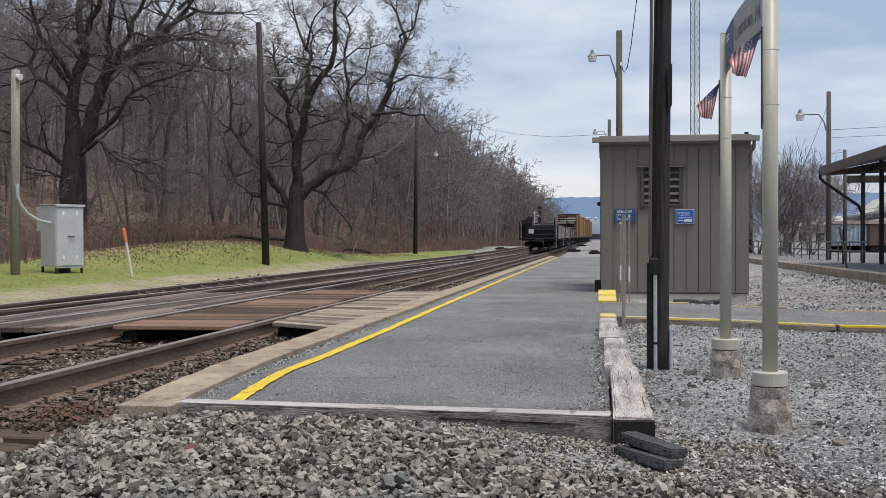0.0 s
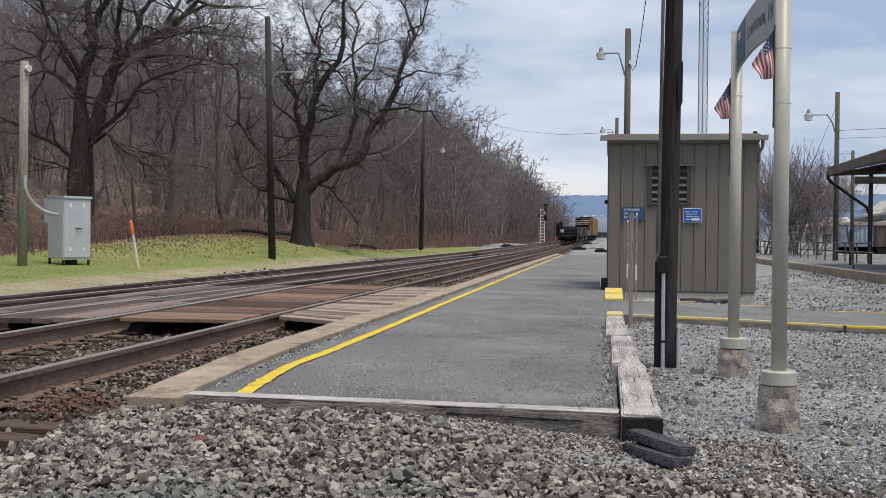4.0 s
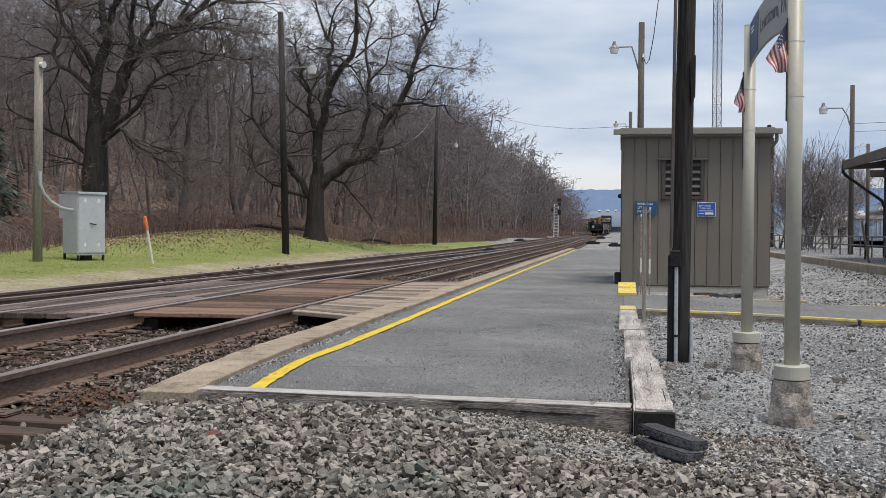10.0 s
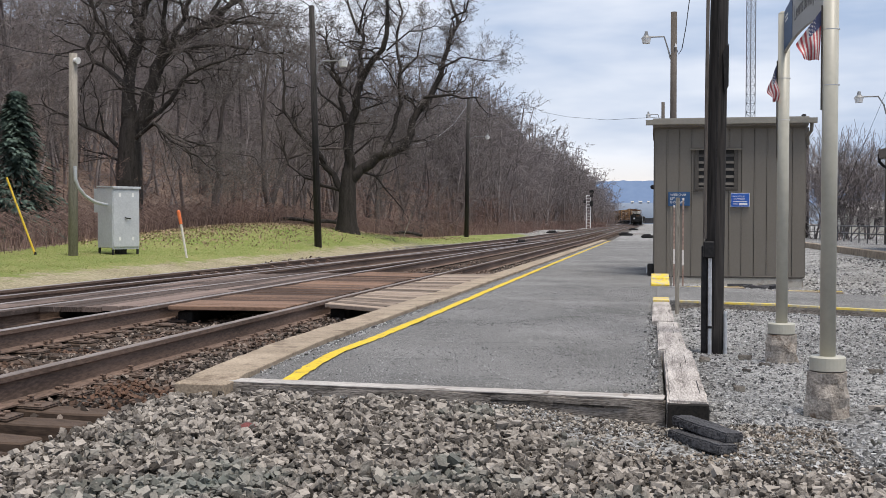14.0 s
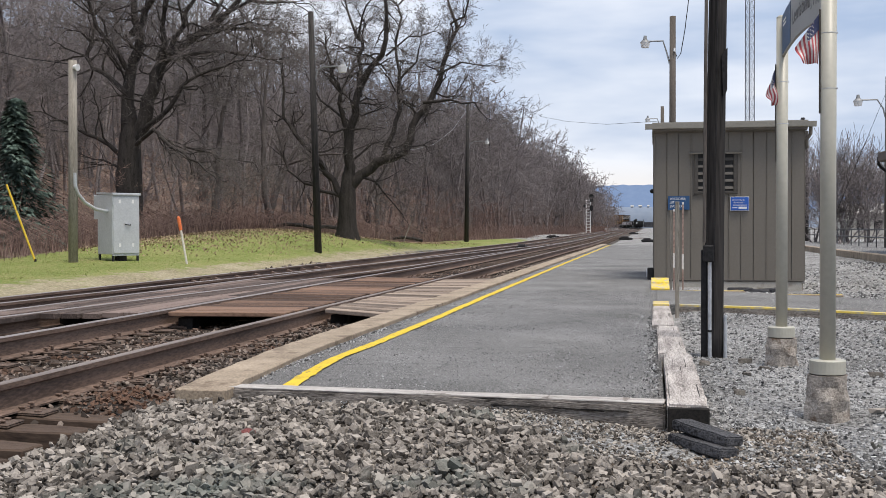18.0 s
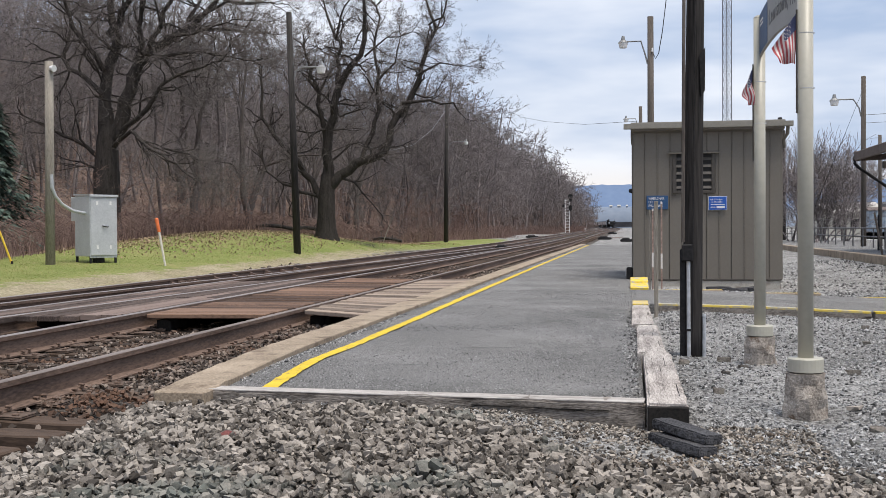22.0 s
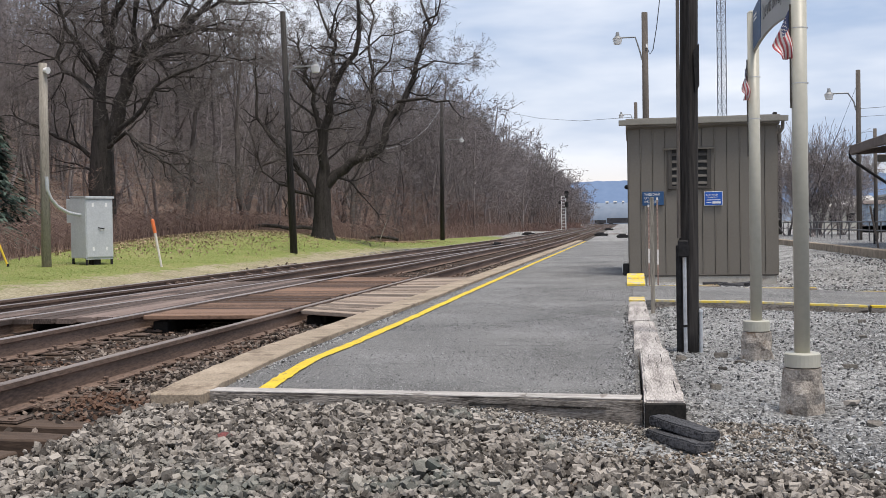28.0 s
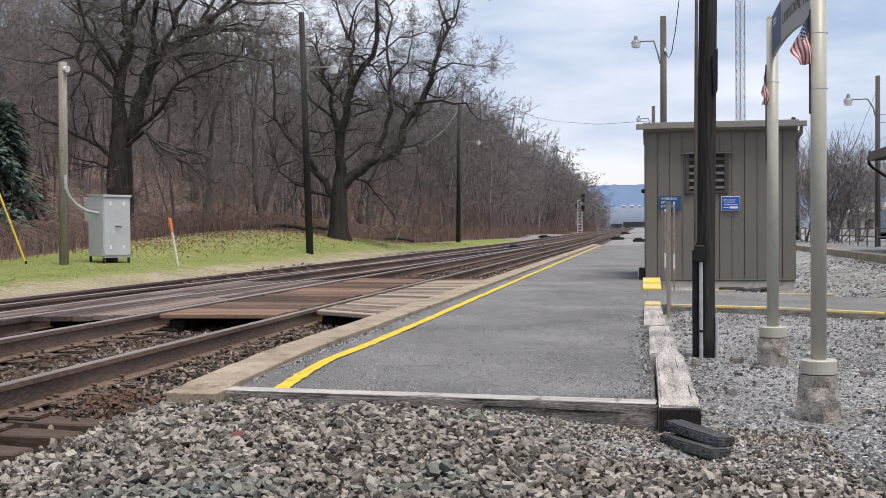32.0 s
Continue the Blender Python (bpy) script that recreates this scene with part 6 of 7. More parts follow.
def box_car(place, length, mat, label, ribs):
    t = thing("freight_car", place, label, "freight car", "freight cars in the yard")
    part("body", B((0, length, 0, 2.8, 0.55, 1.95), bev=0.06), mat, t)
    part("roof", extruded([(-0.1, 1.95), (2.9, 1.95), (1.4, 2.2)], "x", -0.05, length + 0.05), M_ROOF, t)
    for i in range(ribs):
        x = 0.2 + i * (length - 0.4) / (ribs - 1)
        part("rib", B((x - 0.05, x + 0.05, -0.07, 0.0, 0.55, 1.92)), mat, t)
    for x in (1.0, length - 1.0):
        part("bogie", B((x - 0.8, x + 0.8, 0.2, 2.6, 0.1, 0.55), bev=0.08), M_BLACK, t)
    return t


box_car((15.1, 75, 0.0), 2.0, M_CARBLUE, "faded blue and white freight car behind the railing", 7)
box_car((17.15, 75, 0.0), 6.5, M_CARBROWN, "dark brown slatted freight car behind the railing", 12)
cw = thing("low_building", (15.2, 92, 0), "low cream building far behind the shrubs", "building")
part("wall", B((0, 4.2, 0, 6, 0, 2.0)), M_CREAM, cw)
part("roof", extruded([(-0.3, 2.0), (6.3, 2.0), (3, 2.9)], "x", -0.2, 4.4), M_DOME, cw)
for x in (0.6, 1.9, 3.1):
    part("window", B((x, x + 0.6, -0.05, 0.05, 0.8, 1.5)), M_BLACK, cw)
dm = thing("storage_dome", (42.5, 140, 0), "large pale grey storage dome", "dome")
bm = bmesh.new()
bmesh.ops.create_uvsphere(bm, u_segments=32, v_segments=16, radius=1, matrix=Matrix.Diagonal((13, 13, 8.2, 1)))
part("shell", bm, M_DOME, dm, smooth_shade=True)
for i in range(24):
    a = i * math.pi / 12
    part("rib", tube([(13.05 * math.cos(a) * math.cos(e), 13.05 * math.sin(a) * math.cos(e), 8.25 * math.sin(e)) for e in (0.0, 0.3, 0.6, 0.9, 1.2, 1.5)], 0.09, 4), M_CREAM, dm)
sh_ = thing("storage_shed", (27.5, 128, 0), "pale gabled storage shed with a long conveyor", "building")
part("roof", extruded([(0, 2.0), (9, 2.0), (4.2, 5.6)], "y", 0, 8), M_CREAM, sh_, "pale ribbed cover")
part("wall", B((0.3, 8.7, 0.2, 7.8, 0, 2.0)), M_CREAM, sh_)
for i in range(7):
    part("roof_rib", tube([(0.1 + i * 0.15, -0.05, 2.0 + i * 0.12), (2.4 + i * 0.4, -0.05, 4.0 + i * 0.22)], 0.05, 4), M_DOME, sh_)
part("conveyor", C(((-4, -4, 2.6), (14, -6, 5.6), 0.42, 0.42), n=6), M_IRON, sh_, "grey covered conveyor")

# ---- distance ----
def ridge(name, y, x0, x1, base, swell, mat, label, seed, teeth):
    xs = frange(x0, x1, (x1 - x0) / 420)
    bm = bmesh.new()
    lo_, hi_ = [], []
    for x in xs:
        z = base(x) + swell * noise.noise((x / 420.0, seed, 0)) + swell * 0.4 * noise.noise((x / 130.0, seed, 1)) + teeth * abs(noise.noise((x / 9.0, seed, 2)))
        lo_.append(bm.verts.new((x, y, -20)))
        hi_.append(bm.verts.new((x, y + z * 1.5, z)))
    for i in range(len(xs) - 1):
        bm.faces.new((lo_[i], lo_[i + 1], hi_[i + 1], hi_[i]))
    return tagged(part(name, bm, mat), label, "hills", kind="structure")


# both backdrops carry the haze of distance in their colour
ridge("backdrop_ridge", 2500, -2400, 2600, lambda x: 104 + 0.012 * x, 12, M_RIDGE, "long wooded ridge in the distance, blue with painted haze", 3.3, 5)
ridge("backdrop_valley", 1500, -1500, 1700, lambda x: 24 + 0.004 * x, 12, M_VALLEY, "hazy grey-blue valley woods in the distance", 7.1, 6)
# house white greyed and blued to paint in the haze
M_HAZE_WHITE = material("hazy_white", (0.25, 0.29, 0.35), (0.34, 0.38, 0.44), 0.9, 0, 0.5, 3, 0.0)
for i, (x, y, w, h) in enumerate(((-16, 864, 2.0, 1.0), (-10, 864, 2.4, 1.2), (-3.5, 865, 1.4, 1.2))):
    hs = thing("far_house", (x, y, 16.5), "small white house far off in the valley", "house", "houses in the distance")
    part("wall", B((0, w, 0, 5, 0, h)), M_HAZE_WHITE, hs)
    part("roof", extruded([(-0.3, h), (5.3, h), (2.5, h + 0.9)], "x", -0.2, w + 0.2), M_DOME, hs)
kn = thing("town_hill", (-20, 880, -1), "low hazy hill beneath far houses", "hill", kind="structure")
bm = bmesh.new()
bmesh.ops.create_uvsphere(bm, u_segments=24, v_segments=12, radius=1, matrix=Matrix.Translation((10, 15, 0)) @ Matrix.Diagonal((90, 20, 19, 1)))
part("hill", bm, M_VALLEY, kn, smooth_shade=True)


# ---- stones ----
def pebble_kinds(seed, count, points=8):
    """Angular stone shapes: hulls round the shifted corners of a small block, some with a corner knocked off."""
    g = random.Random(seed)
    out = []
    for _ in range(count):
        bm = bmesh.new()
        flat, slim = g.uniform(0.42, 0.78), g.uniform(0.58, 0.95)
        corners = [(x, y, z) for x in (-1, 1) for y in (-1, 1) for z in (-1, 1)]
        if points < 8:
            g.shuffle(corners)
            corners = corners[:points]
        wedge, lean = g.uniform(-0.3, 0.3), g.uniform(-0.3, 0.3)
        for x, y, z in corners:
            v = Vector((x * (1 + wedge * y), y * (1 + lean * z), z)) * 0.72
            v += Vector((g.gauss(0, 0.16), g.gauss(0, 0.16), g.gauss(0, 0.16)))
            bm.verts.new((v.x * 1.12, v.y * slim, v.z * flat))
        bmesh.ops.convex_hull(bm, input=bm.verts[:])
        bmesh.ops.delete(bm, geom=[v for v in bm.verts if not v.link_faces], context="VERTS")
        bmesh.ops.triangulate(bm, faces=bm.faces[:])
        bm.verts.index_update()
        out.append((np.array([v.co[:] for v in bm.verts]), np.array([[v.index for v in f.verts] for f in bm.faces])))
        bm.free()
    return out


def strew(name, spots, kinds_, mat, label, category, seed, tip=0.5):
    """spots: rows of x, y, z, size."""
    g = np.random.default_rng(seed)
    spots = np.asarray(spots)
    pick = g.integers(0, len(kinds_), len(spots))
    vs, fs, done = [], [], 0
    for k, (v0, tri) in enumerate(kinds_):
        s = spots[pick == k]
        n, m = len(s), len(v0)
        a, b, c = g.uniform(0, 6.28, n), g.normal(0, tip, n), g.normal(0, tip, n)
        ca, sa, cb_, sb, cc, sc = (q[:, None] for q in (np.cos(a), np.sin(a), np.cos(b), np.sin(b), np.cos(c), np.sin(c)))
        x, y, z = (np.repeat(v0[None, :, i], n, 0) for i in range(3))
        y, z = y * cb_ - z * sb, y * sb + z * cb_
        x, z = x * cc + z * sc, -x * sc + z * cc
        x, y = x * ca - y * sa, x * sa + y * ca
        vs.append((np.stack([x, y, z], 2) * s[:, None, 3:4] + s[:, None, :3]).reshape(-1, 3))
        fs.append(((np.arange(n) * m)[:, None, None] + tri[None]).reshape(-1, 3) + done)
        done += n * m
    return tagged(array_mesh(name, np.concatenate(vs), np.concatenate(fs), mat), label, category, kind="stuff")


kinds_a = pebble_kinds(1, 20)
kinds_c = pebble_kinds(3, 14)
rs_ = random.Random(12)


def heap_edge(x):
    """Where the coarse ballast gives way to fine gravel."""
    return 5.95 - 0.95 * smooth(-1.1, 0.0, x) - 0.12 * smooth(0.0, 0.6, x) + 0.10 * noise.noise((x * 2.5, 3, 1))


spots = []
while len(spots) < 25000:
    y, x = rs_.uniform(3.6, 6.3), rs_.uniform(-3.6, 2.4)
    if y > 6.02 and x > -2.85:
        continue
    if x < -3.2 or y > 4.9 and x < -2.98 - 0.2 * (y - 4.9) + 0.12 * noise.noise((y * 3, 1, 1)):
        continue
    e = heap_edge(x)
    if x > -1.9 and rs_.random() > max(smooth(e + 0.08, e - 0.22, y), 0.004):
        continue
    spots.append((x, y, ground_z(x, y) + rs_.uniform(-0.024, 0.034), rs_.uniform(0.0105, 0.0235) * (1.45 if rs_.random() < 0.1 else 1)))
strew("ballast_heap", spots, kinds_a, M_STONE, "loose angular grey ballast stones before the platform", "ballast", 3)
spots = []
while len(spots) < 15000:
    y = 4 + 30 * rs_.random() ** 1.9
    x = rs_.uniform(-10.6, -2.86)
    lift = 0.03 * rs_.random() ** 1.5 * (-5.3 < x < -2.9)
    if -7.4 < x < -5.65 and y > 10.5 or -5.3 < x < -2.9 and 12.1 < y < 20.5:
        continue
    spots.append((x, y, ground_z(x, y) + rs_.uniform(-0.01, 0.02) + lift, rs_.uniform(0.011, 0.026) * (1 + y / 60)))
M_TRACKSTONE = material("track_ballast", (0.045, 0.035, 0.029), (0.25, 0.207, 0.178), 0.9, 0, 14, 120, 0.4, 0.55, 0.003, vary=0.75, island=True, spot=(0.13, 0.075, 0.052), spot_at=(0.48, 0.62), spot_scale=1.2)
while len(spots) < 24000:
    y, x = 4.3 + 8.5 * rs_.random() ** 1.2, rs_.uniform(-5.9, -2.88)
    if y > 5.9 or x < -3.25 - 0.1 * rs_.random():
        spots.append((x, y, ground_z(x, y) + rs_.uniform(-0.02, 0.045 if y > 6.4 else 0.02), rs_.uniform(0.010, 0.024)))
strew("track_ballast", spots, kinds_c, M_TRACKSTONE, "rust-stained ballast stones between the rails", "ballast", 4)
kinds_b = pebble_kinds(7, 8, 6)
spots = []
while len(spots) < 34000:
    y = 4.6 + 15 * rs_.random() ** 1.9
    x = rs_.uniform(0.3, 4.6)
    if 13.7 < y < 17.2 or x > y * 0.36:
        continue
    spots.append((x, y, ground_z(x, y) + rs_.uniform(-0.003, 0.007), (0.0032 + 0.0105 * rs_.random() ** 3) * (1 + y / 30)))
while len(spots) < 38000:
    x, y = rs_.uniform(2.7, 6.0), 17.4 + 16 * rs_.random() ** 1.5
    spots.append((x, y, ground_z(x, y), rs_.uniform(0.012, 0.035)))
while len(spots) < 42000:
    x, y = rs_.uniform(-2.4, 0.3), rs_.uniform(4.6, 6.1)
    spots.append((x, y, ground_z(x, y) + rs_.uniform(-0.003, 0.007), 0.0035 + 0.010 * rs_.random() ** 2))
while len(spots) < 43000:
    y = rs_.uniform(6.3, 12)
    side = rs_.random() < 0.6
    x = -2.49 + abs(rs_.gauss(0, 0.035)) if side else 0.035 - abs(rs_.gauss(0, 0.05))
    spots.append((x, y, 0.004, rs_.uniform(0.004, 0.012)))
grit = []
while len(grit) < 13000:
    y = 5.85 + 11 * rs_.random() ** 1.7
    x = rs_.uniform(-2.46, 0.06)
    if y < 6.36 - 0.07 * (x + 2.5):
        continue
    grit.append((x, y, 0.001, (0.0022 + 0.003 * rs_.random() ** 2) * (1 + y / 26)))
strew("asphalt_grit", grit, kinds_b, material("asphalt_grit", (0.07, 0.07, 0.071), (0.42, 0.42, 0.42), 0.9, 0, 14, 120, 0.0, 0.8, 0.002, vary=0.8, island=True), "coarse pale and dark grit standing proud of the asphalt", "grit", 6)
small = []
while len(small) < 11000:
    x, y = rs_.uniform(-2.0, 0.9), rs_.uniform(4.5, 6.02)
    if y > 6.02 or rs_.random() > smooth(-2.0, -0.8, x):
        continue
    small.append((x, y, ground_z(x, y) + rs_.uniform(-0.004, 0.010), 0.0045 + 0.010 * rs_.random() ** 2))
strew("small_ballast", small, kinds_c, material("broken_stone", (0.06, 0.05, 0.042), (0.36, 0.325, 0.285), 0.85, 0, 14, 120, 0.5, 0.7, 0.003, vary=0.7, island=True, spot=(0.21, 0.15, 0.10), spot_at=(0.56, 0.72), spot_scale=1.5), "small broken stones between the ballast and the gravel", "ballast", 8)
strew("loose_gravel", spots, kinds_b, M_CHIP, "fine loose pale grey gravel", "gravel", 5)
rd = thing("red_stone", (-1.9, 5.0, ground_z(-1.9, 5) + 0.015), "single reddish stone lying on the grey ballast", "stone")
bm = bmesh.new()
bmesh.ops.create_icosphere(bm, subdivisions=2, radius=1, matrix=Matrix.Diagonal((0.062, 0.04, 0.03, 1)))
for v in bm.verts:
    v.co += v.co * 0.35 * noise.noise(v.co * 28)
part("stone", bm, material("red_stone", (0.10, 0.03, 0.03), (0.21, 0.075, 0.07), 0.85, 0, 12, 90, 0.4), rd)
rd.rotation_euler = (0.2, -0.3, 0.4)
for i, (x, y, s) in enumerate(((0.72, 9.15, 0.07), (0.40, 8.9, 0.06), (0.82, 8.55, 0.05), (2.1, 10.6, 0.045), (1.55, 8.3, 0.06), (1.25, 6.1, 0.05), (1.3, 6.9, 0.055), (0.66, 8.2, 0.045), (0.55, 7.4, 0.05), (2.4, 12.2, 0.05), (1.9, 7.6, 0.04))):
    st = thing("loose_stone", (x, y, ground_z(x, y) + s * 0.25), "loose angular stone lying on the gravel", "stone", "stones on the gravel")
    v0, f0 = kinds_a[i % 20]
    o = array_mesh("stone", v0 * s * 0.8, f0, M_STONE)
    o.parent = st

# ---- switch gear beyond the platform ----
for x, y, ln in ((-10.3, 118, 1.4), (-2.2, 96, 1.2), (-0.3, 84, 1.0), (1.2, 74, 1.3), (-6.9, 60, 0.7), (-2.4, 150, 1.2), (2.0, 120, 1.5)):
    sw = thing("switch_machine", (x, y, ground_z(x, y)), "low black trackside switch machine", "switch machine", "switch machines")
    part("housing", B((-ln / 2, ln / 2, -0.25, 0.25, 0.0, 0.2), bev=0.05, seg=2), M_STEEL_DARK, sw)
    part("motor", C(((-ln / 3, 0, 0.2), (ln / 5, 0, 0.22), 0.11, 0.09), n=12), M_STEEL_DARK, sw)
    part("rod", C(((ln / 2, 0, 0.15), (ln / 2 + 0.9, 0, 0.15), 0.03, 0.03), n=6), M_RAIL, sw)
# rail joint bars and heel blocks on the crossover
for k in range(9):
    y = 20.5 + k * 1.15
    jb_ = thing("rail_brace", (-8.92 + 0.14, y, -0.1), "rusty rail brace bolted beside the rail", "rail brace", "braces along the far rails")
    part("plate", B((-0.13, 0.10, -0.09, 0.09, -0.07, -0.04), bev=0.006), M_RAIL, jb_)
    part("wedge", extruded([(-0.10, -0.04), (0.08, -0.04), (0.08, 0.0), (-0.06, 0.05)], "y", -0.05, 0.05), M_RAIL, jb_)
for x, y, z in ((-8.965, 21.4, 0.0), (-3.975, 22.4, 0.0)):
    jb_ = thing("joint_bar", (x, y, z - 0.09), "bolted steel joint bar on the rail", "joint bar", "rail joints")
    for s in (-1, 1):
        part("bar", B((0.045 + s * 0.028 - 0.008, 0.045 + s * 0.028 + 0.008, -0.45, 0.45, -0.035, 0.035), bev=0.004), M_RAIL, jb_)
        for b in (-0.36, -0.12, 0.12, 0.36):
            part("bolt", C(((0.045 + s * 0.028, b, 0), (0.045 + s * 0.062, b, 0), 0.018, 0.018), n=6), M_RAIL, jb_)

# ---- parked cars far down the yard ----
M_GONDOLA = material("dark_gondola", (0.03, 0.032, 0.038), (0.07, 0.07, 0.078), 0.8, 0, 0.3, 3, 0.0)
for x0, x1, z0, z1 in ((-9.9, 8.5, 1.4, 3.9), (9.0, 27, 1.4, 3.9), (-15.9, -10.3, 1.3, 3.0)):
    t = thing("parked_gondola", ((x0 + x1) / 2, 560, 1.0), "dark parked gondola car far down the yard", "freight car", "parked gondolas")
    h = (x1 - x0) / 2
    part("body", B((-h, h, -1.5, 1.5, z0 - 1.0, z1 - 1.0), bev=0.08), M_GONDOLA, t)
    for i in range(10):
        x = -h + 0.5 + i * (2 * h - 1) / 9
        part("rib", B((x - 0.12, x + 0.12, -1.62, -1.5, z0 - 0.9, z1 - 1.1)), M_GONDOLA, t)
    for x in (-h + 2, h - 2):
        part("bogie", B((x - 1, x + 1, -1.1, 1.1, 0.0, z0 - 0.95), bev=0.1), M_BLACK, t)

# ---- the train ----
M_PANEL = material("faded_pink_panel", (0.34, 0.29, 0.275), (0.5, 0.45, 0.43), 0.75, 0, 0.8, 12, 0.1, vary=0.3)
M_LOAD = material("tan_load", (0.12, 0.06, 0.035), (0.40, 0.235, 0.12), 0.85, 0, 0.8, 9, 0.2, vary=0.5)
M_LOAD_TOP = material("pale_load", (0.22, 0.2, 0.18), (0.6, 0.56, 0.5), 0.85, 0, 0.8, 9, 0.2, vary=0.3)
CAR_PITCH = 18.4


def bogie(car, y):
    bg = part("bogie", B((-1.15, -0.95, y - 1.2, y + 1.2, 0.42, 0.72), (0.95, 1.15, y - 1.2, y + 1.2, 0.42, 0.72), (-1.0, 1.0, y - 0.18, y + 0.18, 0.45, 0.8), bev=0.04), M_STEEL_DARK, car, "black cast bogie frame")
    for dy in (-0.85, 0.85):
        for x in (-0.735, 0.735):
            part("wheel", C(((x - 0.065, y + dy, 0.42), (x + 0.065, y + dy, 0.42), 0.42, 0.42), n=20), M_STEEL_DARK, bg)
        part("axle", C(((-0.7, y + dy, 0.42), (0.7, y + dy, 0.42), 0.08, 0.08), n=8), M_STEEL_DARK, bg)


def gondola(label, last=False):
    car = thing("gondola_car", (0, 0, 0), label, "railway car", "cars of the passing train")
    part("underframe", B((-1.35, 1.35, 0.5, 17.5, 0.85, 1.05), (-0.3, 0.3, 0.0, 18.0, 0.75, 1.0), bev=0.03), M_STEEL_DARK, car)
    part("end_wall", B((-1.5, 1.5, 0.55, 0.68, 1.0, 2.05), (-1.5, 1.5, 0.45, 0.55, 1.25, 1.35), (-1.5, 1.5, 0.45, 0.55, 1.65, 1.75), bev=0.02), M_BLACK, car, "black ribbed end wall")
    part("end_wall", B((-1.5, 1.5, 17.3, 17.45, 1.0, 2.05), bev=0.02), M_STEEL_DARK, car)
    part("end_platform", B((-1.5, 1.5, 0.02, 0.6, 0.95, 1.06), bev=0.02), M_BLACK, car)
    part("floor", B((-1.4, 1.4, 0.7, 17.3, 1.0, 1.1)), M_RAIL, car)
    for s in (-1, 1):
        for i in range(9):
            y = 0.75 + i * 1.85
            part("side_panel", B((s * 1.47 - 0.03, s * 1.47 + 0.03, y, y + 1.7, 1.0, 2.0)), M_PANEL, car, "faded pinkish-grey side panel")
            part("side_rib", B((s * 1.48 - 0.05, s * 1.48 + 0.05, y - 0.13, y + 0.02, 0.9, 2.06), bev=0.01), M_STEEL_DARK, car)
        part("top_chord", B((s * 1.47 - 0.05, s * 1.47 + 0.05, 0.6, 17.4, 2.0, 2.1), bev=0.02), M_STEEL_DARK, car)
    bogie(car, 2.6)
    bogie(car, 15.4)
    part("coupler", B((-0.15, 0.15, -0.45, 0.1, 0.75, 1.0), bev=0.04), M_STEEL_DARK, car)
    for x in (-1.35, 1.35):
        part("step_ladder", C(((x, 0.35, 0.3), (x, 0.35, 2.05), 0.03, 0.03), ((x - 0.2, 0.35, 0.35), (x + 0.05, 0.35, 0.35), 0.03, 0.03), n=6), M_GALV, car, "grey grab ladder")
    if last:
        part("brake_stand", B((-0.95, -0.45, 0.1, 0.45, 1.05, 2.35), (-1.3, -0.5, 0.1, 0.5, 2.05, 2.5), bev=0.05), M_STEEL_DARK, car, "black brake stand")
        bw = part("brake_wheel", C(((-0.7, 0.02, 2.45), (-0.7, 0.08, 2.45), 0.28, 0.28), n=18), M_STEEL_DARK, car)
        part("handrail", C(((-1.45, 0.1, 1.06), (-1.45, 0.1, 2.3), 0.035, 0.035), ((1.25, 0.1, 1.06), (1.25, 0.1, 2.6), 0.05, 0.05), ((-0.4, 0.1, 2.15), (1.25, 0.1, 2.15), 0.03, 0.03), n=6), M_STEEL_DARK, car)
        part("placard", B((-0.75, -0.35, -0.01, 0.03, 1.4, 1.75)), M_GALV, car, "small pale placard")
        part("air_hose", tube([(0.35, 0, 0.9), (0.4, -0.25, 0.6), (0.35, -0.3, 0.35)], 0.05, 6), M_BLACK, car)
    return car


def loaded_flat(label, seed):
    car = thing("flat_car", (0, 0, 0), label, "railway car", "cars of the passing train")
    part("deck", B((-1.45, 1.45, 0.3, 17.7, 0.95, 1.2), (-0.4, 0.4, 0.0, 18, 0.7, 0.98), bev=0.03), M_STEEL_DARK, car)
    bogie(car, 2.6)
    bogie(car, 15.4)
    part("coupler", B((-0.15, 0.15, -0.35, 0.3, 0.75, 1.0), bev=0.04), M_STEEL_DARK, car)
    rl_ = random.Random(seed)
    for k, y in enumerate((0.8, 6.4, 12.0)):
        top_ = rl_.uniform(4.2, 4.9)
        st = part("bolster", B((-1.4, 1.4, y, y + 5.15, 1.2, 1.25), bev=0.01), M_LOAD, car, "tan timber bolster")
        for px in (-1.34, 1.34):
            for py in (y + 0.075, y + 5.075):
                part("stanchion", B((px - 0.06, px + 0.06, py - 0.075, py + 0.075, 1.25, top_)), M_LOAD, st, "tan timber stanchion")
        z = 1.25
        while z < top_ - 0.3:
            h = rl_.uniform(0.28, 0.42)
            part("load_tier", B((-1.3 + rl_.uniform(0, 0.35), -0.12, y + rl_.uniform(0.0, 0.4), y + rl_.uniform(4.4, 5.05), z, z + h * 0.55), (0.1, 1.3 - rl_.uniform(0, 0.35), y + rl_.uniform(0.0, 0.4), y + rl_.uniform(4.4, 5.05), z, z + h * 0.55), bev=0.02), M_LOAD if rl_.random() < 0.5 else (M_LOAD_TOP if rl_.random() < 0.55 else M_DARK_END), st, "stacked tan load tier")
            for d in (0.6, 2.4, 4.3):
                part("spacer", B((-1.3, 1.3, y + d, y + d + 0.14, z + h * 0.55, z + h)), M_DARK_END, st)
            z += h
    return car


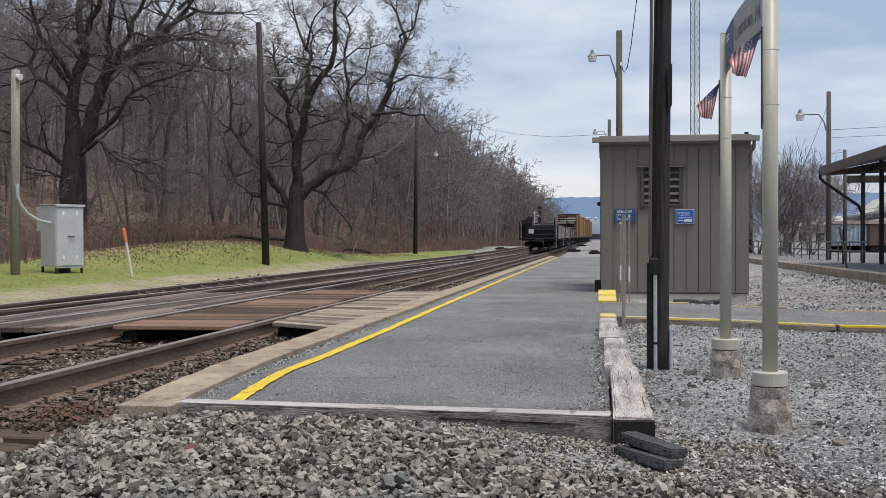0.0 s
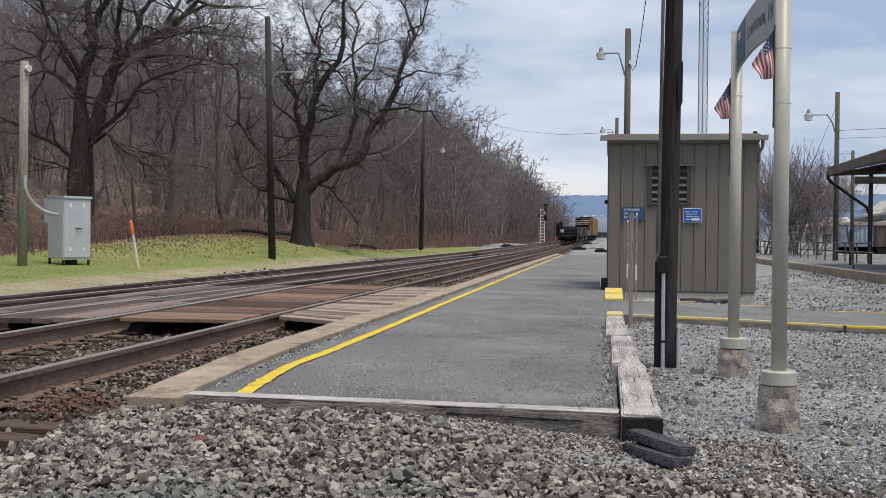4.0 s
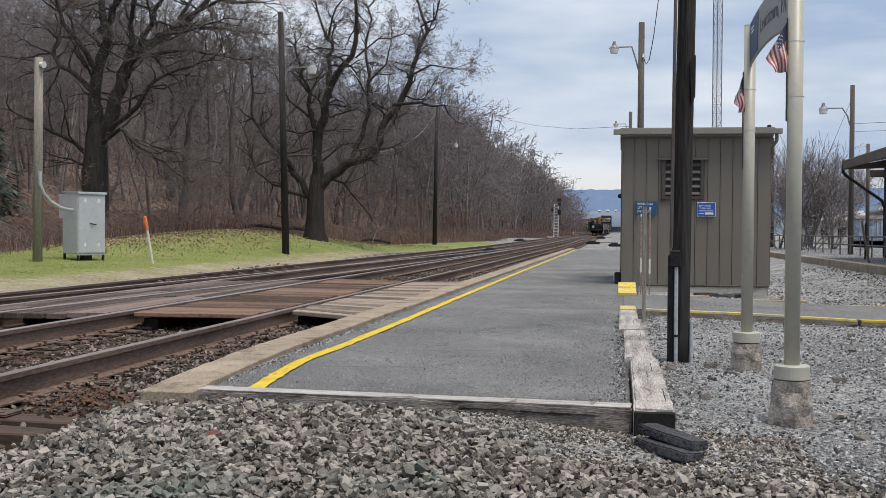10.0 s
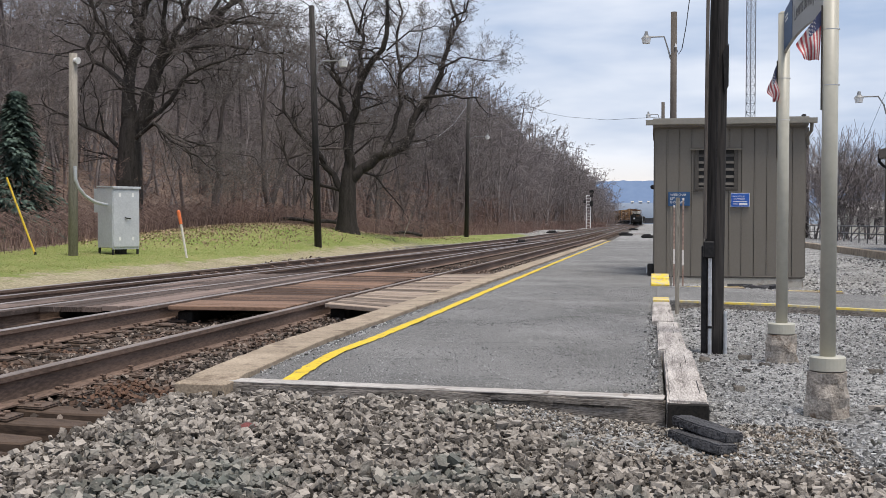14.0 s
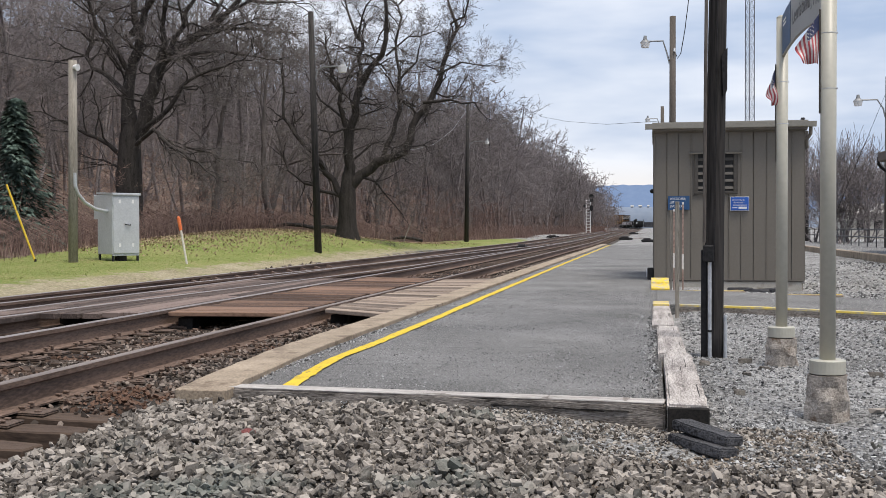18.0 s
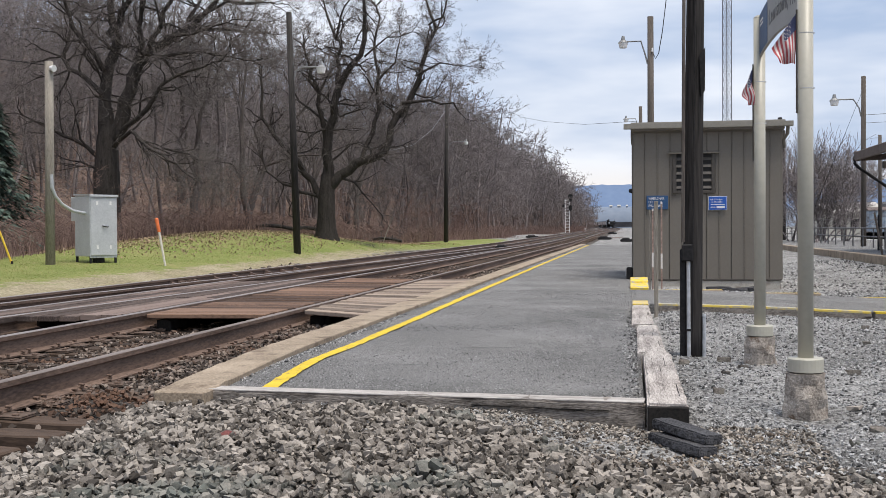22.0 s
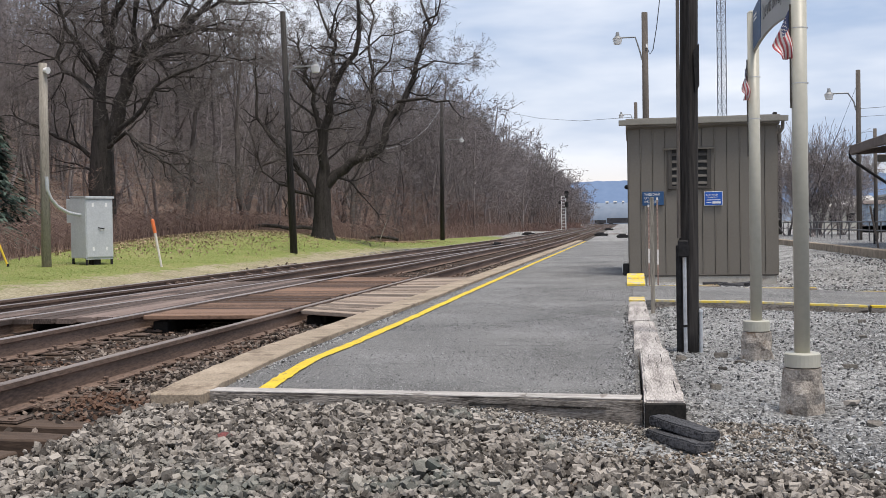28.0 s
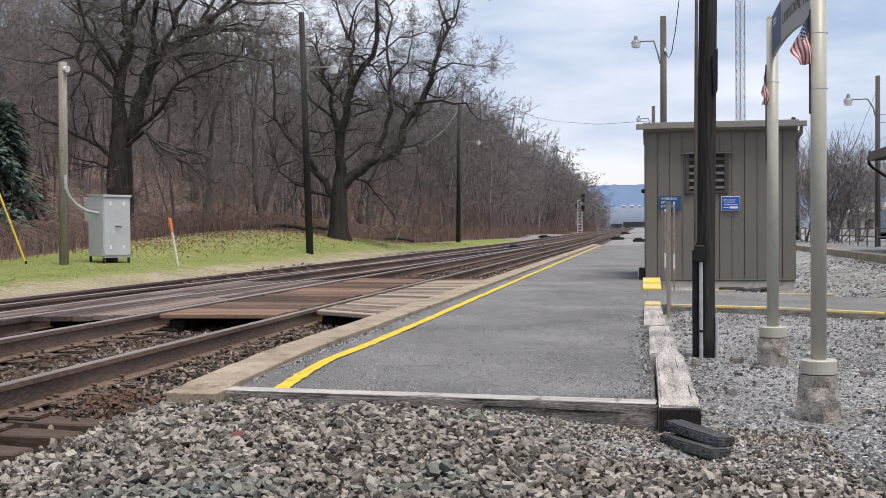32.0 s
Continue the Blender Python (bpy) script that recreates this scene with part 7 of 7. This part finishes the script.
train = [gondola("black end car of the train with brake stand", True)]
one = gondola("faded pinkish ribbed empty gondola car in the train")
train.append(one)
for _ in range(2):
    train.append(copy_thing(one, pose(0, 0, 0)))
flats = [loaded_flat("flat car carrying tall tan stacked loads", 1), loaded_flat("flat car carrying tan and brown stacked loads", 2)]
train += flats
for k in range(8):
    train.append(copy_thing(flats[k % 2], pose(0, 0, 0)))


def motions():
    """The train draws away, and the flags stir."""
    for i, car in enumerate(train):
        rows = []
        for t in range(0, 33, 2):
            s = 86.0 + 12.6 * t + i * CAR_PITCH
            a, b = s + 2.6, s + 15.4
            xa, xb = line_x(a, -4.665), line_x(b, -4.665)
            yaw = math.degrees(math.atan2(-(xb - xa), b - a))
            c = math.cos(radians(yaw))
            x0 = xa - (xb - xa) / 12.8 * 2.6
            slope = math.degrees(math.atan2(grade(b) - grade(a), 12.8))
            rows.append((t, pose(x0, s, 0.02 + grade(s), slope, 0, yaw)))
        walk(car, rows)
    near_rows = [(0, 5, 20), (0.4, 5, 18), (0.8, 12, -3), (1.2, 5, 6), (1.6, 8, -3), (2.0, 4, 4), (2.5, 18, -4), (3.0, 3, 4), (4.5, 8, 0), (6.0, 5, 0), (7.0, 2, 3), (8.0, 4, 2), (9.0, 14, -2), (10.0, 8, -1), (11.0, 6, -1), (12.0, 8, 0), (13.0, 10, 0), (14.0, 2, 5),
                 (15.5, 5, 0), (17.0, 5, 3), (18.0, 2, 4), (19.0, 5, 0), (20.0, 5, 0), (21.0, 4, 2), (22.0, 2, 4), (23.0, 4, 6), (24.0, 14, -3), (25.0, 22, -3), (26.5, 12, 0), (28.0, 18, -4), (29.0, 4, 2), (30.0, 2, 5), (30.5, 5, 5), (31.0, 12, -2), (32.0, 16, -2)]
    walk(flag_near, [(t, pose(0.947, 6.74, 2.185, 0, tilt, yaw)) for t, yaw, tilt in near_rows])
    far_rows = [(0, 0, 14), (0.4, 0, 10), (0.8, -25, 8), (1.2, -15, 12), (1.6, 55, 2), (2.0, 0, 6), (2.5, 30, 18), (3.0, -8, 2), (4.5, 20, 0), (6.0, 50, 0), (7.0, 0, 4), (8.0, 118, 0), (9.0, 74, -2), (10.0, 50, -2), (11.0, 58, -2), (12.0, 10, 2), (13.0, 40, -2), (14.0, 42, -3),
                (15.5, 30, 0), (17.0, 36, -3), (18.0, 44, -3), (19.0, 22, -2), (20.0, -8, 12), (21.0, 8, 1), (22.0, 38, -2), (23.0, 48, -3), (24.0, 100, -6), (25.0, 56, -4), (26.5, 60, 0), (28.0, 65, -2), (29.0, 44, -2), (29.6, 110, -10), (30.0, 170, 25), (30.2, 95, 20), (30.5, 10, 26), (31.0, 58, 0), (32.0, 72, 2)]
    walk(flag_far, [(t, pose(0.935, 8.94, 2.185, 0, tilt, yaw)) for t, yaw, tilt in far_rows])


motions()
